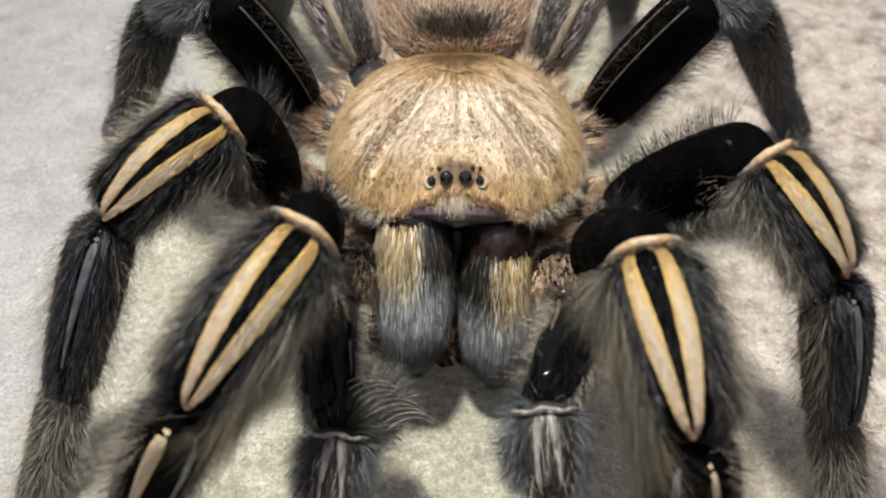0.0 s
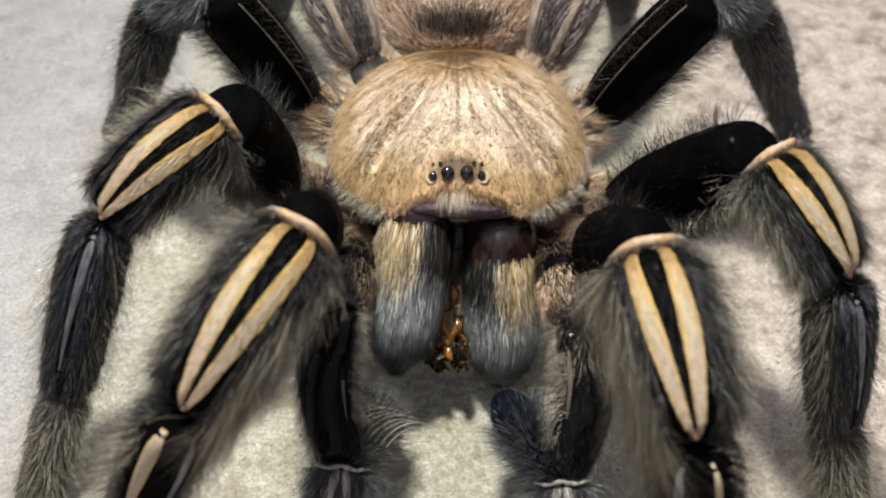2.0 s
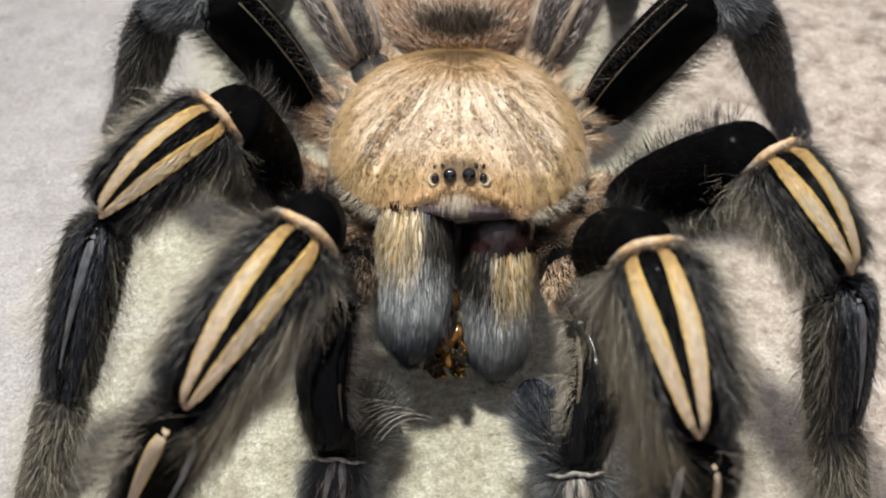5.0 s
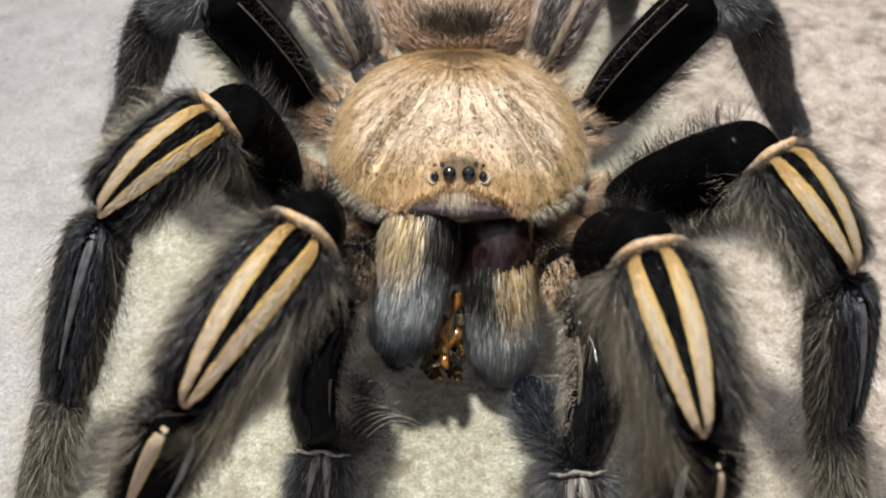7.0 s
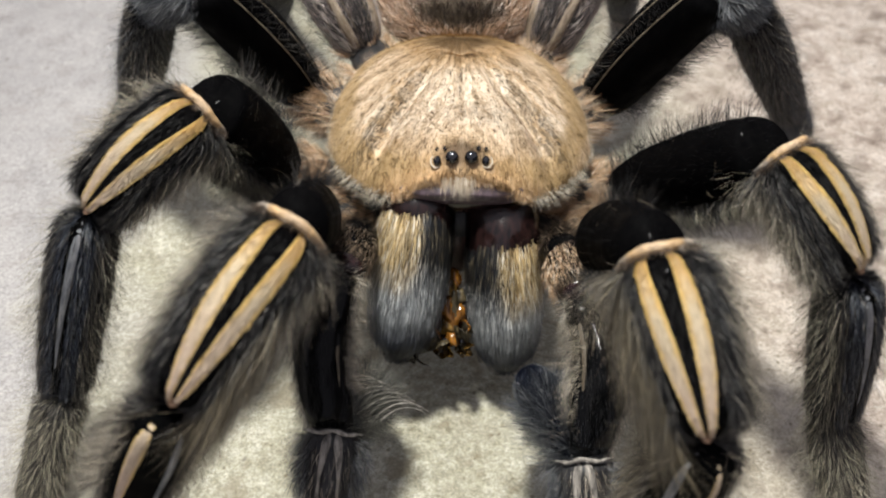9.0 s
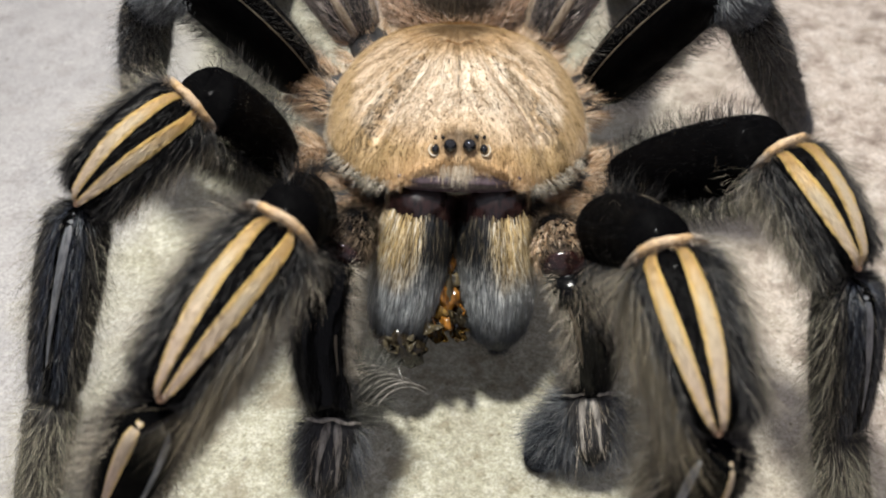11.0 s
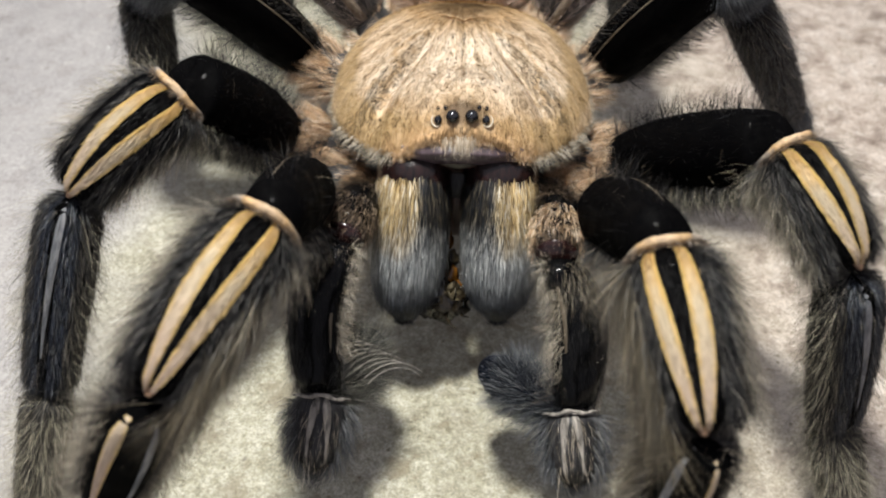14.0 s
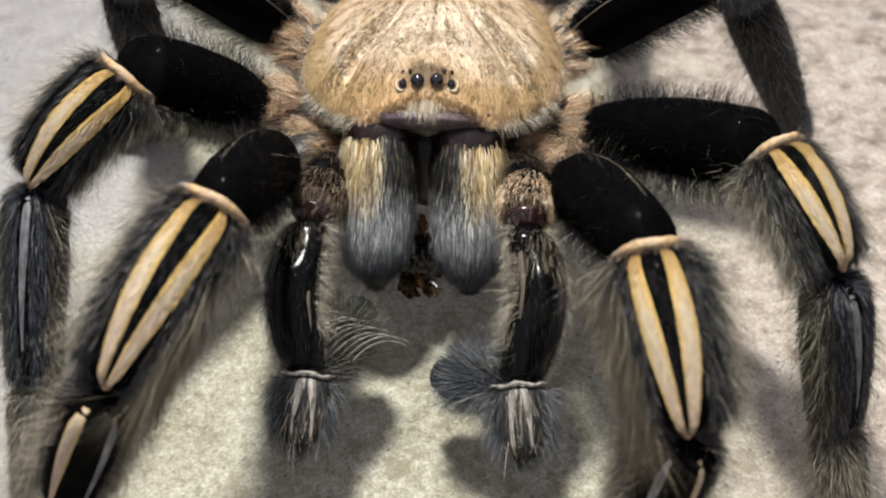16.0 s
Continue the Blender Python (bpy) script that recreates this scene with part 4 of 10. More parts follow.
    part("bristles", fringe(limb, 1900, 0.06, 1.0, *((mid + BARE[pair], mid + 2 * math.pi - BARE[pair]) if front else (0, 2 * math.pi)), (1.8, 4.4), 0.010, 0.42, 0.18, 0.8), FUR_SMOKE if front else FUR_BLUE, tibia, "long grey-brown hair", "stuff")
    if pair == 1:
        part("bristles", fringe(limb, 2600, 0.0, 1.0, mid + SIDE[tag] * 1.45, mid + SIDE[tag] * 2.4, (2.5, 5.5), 0.012, 0.32, 0.13, 1.0), FUR_SHAG, tibia, "long drooping brown fringe", "stuff")
    part("fuzz", fringe(limb, (1900, 1200, 600, 600)[pair - 1], 0.0, 1.0, *((mid + 0.9, mid + 2 * math.pi - 0.9) if front else (0, 2 * math.pi)), (1.6, 3.8), 0.008, 0.75, 0.16, 0.5), FUR_BEIGE if pair == 2 else FUR_FUZZ, tibia, "fine tan fuzz", "stuff")
    # metatarsus with the foot
    limb = Limb(lm, [1.8, 2.05, 2.0, 1.9, 1.8, 1.7, 1.5], 1.0, 0.0, 0.5)
    meta = part("metatarsus", limb.mesh("metatarsus"), DUSK, spider, "grey-brown shaggy foot segment")
    MOVING["metatarsus_" + tag] = meta
    part("bristles", fringe(limb, 8500, 0.0, 1.0, 0, 2 * math.pi, (0.7, 2.0), 0.018, 0.26, 0.15, 1.0), FUR_META if front else FUR_NAVY, meta, "grey-brown fur" if front else "blue-black fur", "stuff")
    part("fuzz", fringe(limb, 1900 if front else 600, 0.0, 1.0, 0, 2 * math.pi, (1.8, 4.0), 0.008, 0.75, 0.16, 0.5), FUR_BEIGE if front else FUR_FUZZ, meta, "fine tan fuzz", "stuff")


BARE = {1: 1.3, 2: 0.6, 3: 0.0, 4: 0.0}
SIDE = {t: (-1 if t[1] == "l" else 1) for t in HIPS}
TWIST = {"1l": -0.42, "2l": -0.62, "1r": 0.34, "2r": 0.28}
for tag in HIPS:
    build_leg(tag)


# ---- jaws and feelers ----
class Jaw(Limb):
    """A limb whose root bends back under the face."""

    def radius(self, u):
        end = np.clip(u / 0.05, 0, 1)
        tip = np.clip((1 - u) / 0.151, 0, 1)
        return np.interp(u, self.steps, self.radii) * np.sqrt(np.clip(1 - (1 - end) ** 2, 0, 1)) * np.sqrt(np.clip(1 - (1 - tip) ** 2, 0, 1))

    def at(self, u, a, lift=0.0):
        p = super().at(u, a, lift)
        z = p[..., 2] - 5.64
        p[..., 1] -= 0.30 * np.clip(0.7 - z, 0, None) ** 1.4
        p[..., 2] = z
        p[..., 0] -= 0.38 * self.side
        return p


def build_chelicera(side):
    """Fat furry jaw: y is its front, z runs to the tip."""
    tag = "l" if side < 0 else "r"
    limb = Jaw(21.04, [3.4, 3.45, 3.5, 3.6, 3.65, 3.65, 3.6, 3.35, 2.85, 2.0], 1.12, 0.75, 0.75)
    limb.side = side
    jaw = part("chelicera", limb.mesh("chelicera", 38, 28), JAW_SKIN, spider, "fat jaw with straw, black and slate-grey fur and a glossy base")
    MOVING["chelicera_" + tag] = jaw
    nap = chelicera_nap_material(side)
    n = 46000
    u, a = rng.uniform(0.2, 1.0, n), rng.uniform(0, 2 * np.pi, n)
    begin = 0.310 + 0.045 * (1 - np.clip(np.sin(a), 0, 1)) + 0.010 * np.sin(5 * a + side) + 0.006 * np.sin(13 * a) + rng.exponential(0.016, n)
    u, a = u[u > begin], a[u > begin]
    nor = limb.normal(u, a)
    p, comb = limb.at(u, a) + nor * 0.03, unit(np.array([0.0, 0.0, 1.0]) - nor * nor[:, 2:3])
    part("nap", strands("nap", p, nor, comb, (0.9, 2.2), 0.026, 0.10, 0.07, 0.3, False, True), nap, jaw, "combed fur", "stuff")
    part("nap", fringe(limb, 900, 0.751, 0.973, 0, 2 * math.pi, (1.0, 2.4), 0.014, 0.25, 0.12, 0.9), nap, jaw, "fur at the tip", "stuff")
    pts = [(0, 0.5 - 2.0 * k, 13.2 + 3.0 * math.sin(k * 1.6) - 0.8 * k * k) for k in np.linspace(0, 1, 10)]
    part("fang", tube("fang", pts, list(np.linspace(1.0, 0.12, 10)), 10), GLOSS, jaw, "black curved fang")


build_chelicera(-1)
build_chelicera(1)


class Shin(Limb):
    """A limb that bows outwards."""

    def at(self, u, a, lift=0.0):
        p = super().at(u, a, lift)
        p[..., 0] += 1.1 * self.side * np.sin(np.pi * np.clip(u, 0, 1) ** 0.8)
        return p


def build_pedipalp(side):
    tag = "l" if side < 0 else "r"
    lf = 8.3 if side < 0 else 10.1
    limb = Limb(lf, [1.9, 2.2, 2.3, 2.3, 2.2, 2.1, 1.9], 1.1, 0.5, 0.5)
    a = part("pedipalp_femur", limb.mesh("pedipalp_femur"), GLOSS, spider, "tan hairy feeler base with a glossy maroon joint")
    MOVING["palp_femur_" + tag] = a
    part("bristles", fringe(limb, 1500, 0.0, 0.34, 0, 2 * math.pi, (0.8, 2.4), 0.018, 0.3, 0.16, 0.9), FUR_PALP, a, "tan hair", "stuff")
    part("bristles", fringe(limb, 1700, 0.52, 0.90, 0, 2 * math.pi, (0.7, 1.9), 0.018, 0.3, 0.14, 0.9), FUR_PALP if side < 0 else FUR_HIP, a, "tan hair", "stuff")
    part("membrane", ball("membrane", (0, 0.5, lf * 0.44), (2.3, 2.2, 0.8), 12, 18), GLOSS, a, "glossy dark membrane")
    part("bristles", fringe(limb, 500, 0.84, 0.97, 0, math.pi, (0.9, 2.0), 0.016, 0.3, 0.2, 0.9), FUR_PALP, a, "tuft over the joint", "stuff")
    part("knee_joint", ball("knee_joint", (0, 0.35, lf + 0.1), (1.9, 1.5, 0.6), 14, 20), MAROON, a, "glossy maroon joint")
    limb = Shin(14.0, [1.8, 2.1, 2.3, 2.4, 2.3, 2.1, 1.8], 0.9, 1.6, 0.5)
    limb.side = side
    inner, outer = (0.0, math.pi) if side < 0 else (math.pi, 0.0)
    up = math.pi / 2
    me = limb.mesh("pedipalp_shin", 40, 26)
    for q in me.vertices:
        q.co.x += 0.00045 * noise.noise(Vector((q.co.x * 500, q.co.y * 500, q.co.z * 260 + side)))
        q.co.y += 0.00045 * noise.noise(Vector((q.co.x * 700, q.co.y * 700, q.co.z * 300 + 5)))
    b = part("pedipalp_shin", me, GLOSS, spider, "black glossy feeler shin with pale edges")
    MOVING["palp_tibia_" + tag] = b
    part("edge_line", limb.band("edge_line", 0.02, 0.72, lambda k: up + (inner - up) * 0.55 + 0 * k, lambda k: 0.10 * np.sin(np.pi * (0.15 + 0.80 * k)), 0.10), GOLDLINE, b, "tan line along the inner edge")
    part("bristles", fringe(limb, 3600, 0.0, 1.0, 0.95 * math.pi, 2.05 * math.pi, (0.8, 2.2), 0.016, 0.4), FUR_MIX, b, "grey-brown hair", "stuff")
    part("bristles", fringe(limb, 850, 0.0, 0.72, inner - 0.65, inner + 0.45, (0.5, 2.3), 0.010, 0.62, 0.18, 0.6), FUR_FRINGE, b, "pale inner edge of hair", "stuff")
    part("bristles", fringe(limb, 900, 0.02, 0.95, outer - 0.5, outer + 0.5, (0.6, 2.0), 0.010, 0.45, 0.14, 0.8), FUR_FRINGE, b, "pale outer edge of hair", "stuff")
    part("bristles", fringe(limb, 800, 0.03, 0.34, 0.15, math.pi - 0.15, (0.5, 1.2), 0.012, 0.18, 0.10, 0.9), FUR_OLIVE, b, "olive-tan hair below the joint", "stuff")
    part("bristles", fringe(limb, 1800, 0.15, 1.0, 0.05 * math.pi, 0.95 * math.pi, (0.4, 1.4), 0.011, 0.22, 0.12, 0.9), FUR_BLACK, b, "fine black hair", "stuff")
    part("bristles", fringe(limb, 60, 0.2, 0.9, inner - 0.9, inner + 0.4, (1.8, 3.2), 0.009, 0.95, 0.12, 0.2), FUR_PALE, b, "long pale bristles", "stuff")
    wrist_limb = Limb(7.0, [2.35, 2.6, 2.6, 2.45, 2.15, 1.6], 1.0, 0.0, 0.6)
    wrist = part("wrist", wrist_limb.mesh("wrist", 16, 16), DUSK, spider, "blue-grey tufted joint with a pale cuff and two pale stripes")
    MOVING["palp_wrist_" + tag] = wrist
    k = np.linspace(0.15, math.pi - 0.15, 22)
    cuff = [tuple(wrist_limb.at(np.array(0.16), np.array(q))[:2] * 1.04) + (0.75 - 0.30 * math.sin(q) ** 8 - 0.15 * math.cos(q) ** 2 + 0.07 * math.sin(7 * q),) for q in k]
    part("cuff", tube("cuff", cuff, [0.07 + 0.11 * math.sin(math.pi * (i + 0.5) / 22) * (1 + 0.5 * math.sin(1.7 * i + side)) for i in range(22)], 7), CUFF, wrist, "pale grey cuff")
    for off in (-0.36, 0.36):
        part("wrist_stripe", wrist_limb.band("wrist_stripe", 0.09, 0.96, lambda k, o=off: up + o * (0.45 + 1.0 * k - 0.25 * k * k), lambda k: 0.13 + 0.03 * np.sin(7 * k) - 0.06 * k, 0.16, 16, 5), CUFF, wrist, "pale grey stripe")
    part("bristles", fringe(wrist_limb, 900, 0.12, 0.98, up - 0.95, up + 0.95, (0.5, 1.2), 0.013, 0.2, 0.1, 0.9), FUR_BLACK, wrist, "black hair beside the stripes", "stuff")
    for n, a0, a1, ln, w, lift, fur, words in (
            (2600, up + 0.75, up + 2 * math.pi - 0.75, (0.9, 2.6), 0.016, 0.50, FUR_BLUE, "blue-grey bristles"),
            (420, up + 0.5, up + 2 * math.pi - 0.5, (1.4, 3.0), 0.010, 0.40, FUR_SMOKE, "long fine bristles"),
            (90, up - 0.75, up + 0.75, (0.6, 1.6), 0.011, 0.18, FUR_PALE, "pale hair along the stripes"),
            (12, up - 0.6, up + 0.6, (2.8, 4.6), 0.014, 0.25, FUR_PALE, "few very long pale hairs")):
        part("bristles", fringe(wrist_limb, n, 0.15, 1.0, a0, a1, ln, w, lift, 0.16, 0.8), fur, wrist, words, "stuff")
    limb = Limb(9.6, [1.4, 1.7, 1.9, 2.0, 1.95, 1.5], 1.0, 0.3, 0.8)
    c = part("pedipalp_tip", limb.mesh("pedipalp_tip"), PAD, spider, "bristly feeler tip with a dark sole pad")
    MOVING["palp_tarsus_" + tag] = c
    fur = FUR_TIP if side < 0 else FUR_TIP_BLUE
    part("bristles", fringe(limb, 8000 if side < 0 else 5000, 0.0, 0.86 if side < 0 else 0.76, 0, 2 * math.pi, (1.0, 2.7), 0.013, 0.62, 0.15, 0.5), fur, c, "smoky bristles", "stuff")
    part("bristles", fringe(limb, 2200 if side < 0 else 1500, 0.05, 0.75 if side < 0 else 0.66, 0, 2 * math.pi, (2.0, 4.2), 0.009, 0.75, 0.12, 0.25), fur, c, "long spreading bristles", "stuff")
    part("pad", ball("pad", (0, 0.4, 8.4 if side < 0 else 7.9), (1.75, 1.6, 1.7) if side < 0 else (1.65, 1.4, 1.9), 16, 20), PAD, c, "dark blue sole pad")
    part("bristles", fringe(limb, 1500, 0.60, 0.97, 0, 2 * math.pi, (0.3, 0.8), 0.012, 0.5, 0.15, 0.5), FUR_NAVY, c, "short blue-black sole hair", "stuff")
    if side < 0:
        arcs, faces = [], []
        for j in range(10):
            k = np.linspace(0, 1, 12)
            r = 4.4 + 0.35 * (j % 3)
            line = np.stack([2.7 - 0.55 * j - r * (1 - np.cos(1.45 * k)) * 0.85, 2.4 + 1.0 * np.sin(2.2 * k), 1.6 + 0.14 * j + r * np.sin(1.45 * k) * 0.95], -1)
            me = tube("comb", line, list(np.linspace(0.075, 0.018, 12)), 5)
            base = sum(len(a) for a in arcs)
            arcs.append(np.array([tuple(q.co) for q in me.vertices]) * 1000)
            faces += [tuple(base + i for i in f.vertices) for f in me.polygons]
        part("comb", raw("comb", np.concatenate(arcs), faces), CUFF, c, "comb of long curved pale bristles", "stuff")


build_pedipalp(-1)
build_pedipalp(1)


# ---- the prey ----
def lump(name, centre, radii, seed, rough=0.28):
    """A chewed, dented chunk."""
    me = ball(name, (0, 0, 0), radii, 14, 18)
    for q in me.vertices:
        k = 1 + rough * noise.noise(q.co * 900 + Vector((seed * 3.1, seed, 0))) + rough * 0.6 * noise.noise(q.co * 2600 + Vector((0, seed * 2.3, 1)))
        q.co = q.co * k + Vector(centre) / 1000
    return me


def flake(name, seed, size):
    """A crumpled piece of shell, with thickness."""
    g = np.random.default_rng(seed)
    U, V = np.meshgrid(np.linspace(-1, 1, 8), np.linspace(-1, 1, 7), indexing="ij")
    k = g.uniform(1, 3, 4)
    v = np.stack([U * size * (1 - 0.3 * V * V), V * size * 0.6 * (1 - 0.5 * U * U), 0.3 * size * (np.sin(k[0] * U * 2 + k[1]) + np.sin(k[2] * V * 2 + k[3]))], -1).reshape(-1, 3)
    v = np.concatenate([v, v - np.array([0, 0, 0.12])])
    q = np.linalg.qr(g.normal(0, 1, (3, 3)))[0]
    faces = grid_faces(8, 7, False)
    ring = [i for i in range(7)] + [7 * i + 6 for i in range(1, 8)] + [49 + i for i in range(5, -1, -1)] + [7 * i for i in range(6, 0, -1)]
    rim = [(ring[i], ring[(i + 1) % len(ring)], ring[(i + 1) % len(ring)] + 56, ring[i] + 56) for i in range(len(ring))]
    return raw(name, v @ q.T, faces + [tuple(w + 56 for w in f[::-1]) for f in faces] + rim)


def build_cricket():
    """Half-eaten insect: ringed amber body hanging head down, z towards the head."""
    ob = new("cricket")
    tagged(ob, label="half-eaten amber and brown insect held between the jaws", category="insect")
    MOVING["cricket"] = ob
    for i, (x, y, z, a, b, c) in enumerate(((0.35, 0.1, -2.7, 0.6, 0.6, 1.1), (-0.35, 0.2, -1.7, 0.75, 0.8, 1.2), (0.45, 0.0, -0.7, 1.0, 0.8, 1.0), (-0.4, 0.25, 0.2, 1.05, 0.9, 1.3),
                                            (0.5, 0.15, 1.0, 0.95, 0.9, 1.3), (-0.3, -0.1, 1.9, 1.3, 0.9, 0.9), (0.2, 0.5, 0.4, 0.5, 0.5, 1.9))):
        part("body_ring", lump("body_ring", (x, y, z), (a, b, c), i * 1.7 + 0.4, 0.45), (AMBER, STRAW, DEBRIS, AMBER)[i % 4], ob)
    part("head", lump("head", (0.1, 0.2, 3.2), (0.95, 0.85, 0.9), 9, 0.4), AMBER, ob, "amber head")
    for s in (-1, 1):
        part("insect_eye", ball("insect_eye", (0.1 + 0.85 * s, 0.75, 3.4), (0.3, 0.28, 0.36), 10, 12), EYE_BLACK, ob)
        part("mouthpart", tube("mouthpart", [(0.4 * s, 0.5, 3.8), (0.6 * s, 0.7, 4.2), (0.35 * s, 0.6, 4.6)], [0.16, 0.13, 0.06], 8), DEBRIS, ob)
        # crumpled wing cases and folded legs
        for j in range(2):
            w = part("wing_case", flake("wing_case", 20 + j * 3 + s, 1.7 - 0.3 * j), DEBRIS if j == 0 else STRAW, ob)
            w.location = ((1.1 * s + 0.3 * j) / 1000, 0.5 / 1000, (3.0 + 1.4 * j) / 1000)
            pts = [(0.8 * s, 0.2, 0.8 + 0.9 * j), (1.7 * s, 0.5, 2.1 + 0.9 * j), (1.0 * s, 0.8, 3.4 + 0.7 * j), (1.4 * s, 0.6, 4.2 + 0.7 * j)]
            part("insect_leg", tube("insect_leg", pts, [0.2, 0.22, 0.13, 0.07], 8), DEBRIS if j else AMBER, ob)


build_cricket()


def build_remains():
    """A chewed ball of torn shell, legs and wing scraps."""
    ob = new("insect_remains")
    tagged(ob, label="chewed ball of torn olive, straw and black insect shell", category="insect")
    MOVING["remains"] = ob
    g = np.random.default_rng(41)
    # core coloured near black to give the shadow behind the scraps
    part("pulp", lump("pulp", (0, 0, 0), (2.2, 1.9, 2.3), 4.4, 0.6), DARK_SHELL, ob, "pulp, near black for the shade behind the scraps")
    for i in range(13):
        d = unit(g.normal(0, 1, 3)) * np.array([2.0, 1.7, 2.0])
        w = part("shell_scrap", flake("shell_scrap", 60 + i, float(g.uniform(0.6, 1.15))), (STRAW_DULL, DEBRIS, STRAW_DULL, DARK_SHELL)[i % 4], ob)
        w.location = Vector((float(d[0]), float(d[1]), float(d[2]))) / 1000
    for i in range(6):
        d = unit(g.normal(0, 1, 3))
        e = unit(d + g.normal(0, 0.6, 3))
        pts = [tuple(d * 0.9), tuple(d * 2.1 + e * 0.4), tuple(d * 2.2 + e * 1.4), tuple(d * 1.8 + e * 2.4)]
        part("torn_leg", tube("torn_leg", pts, [0.16, 0.17, 0.11, 0.05], 7), DEBRIS if i % 2 else DARK_SHELL, ob)


build_remains()


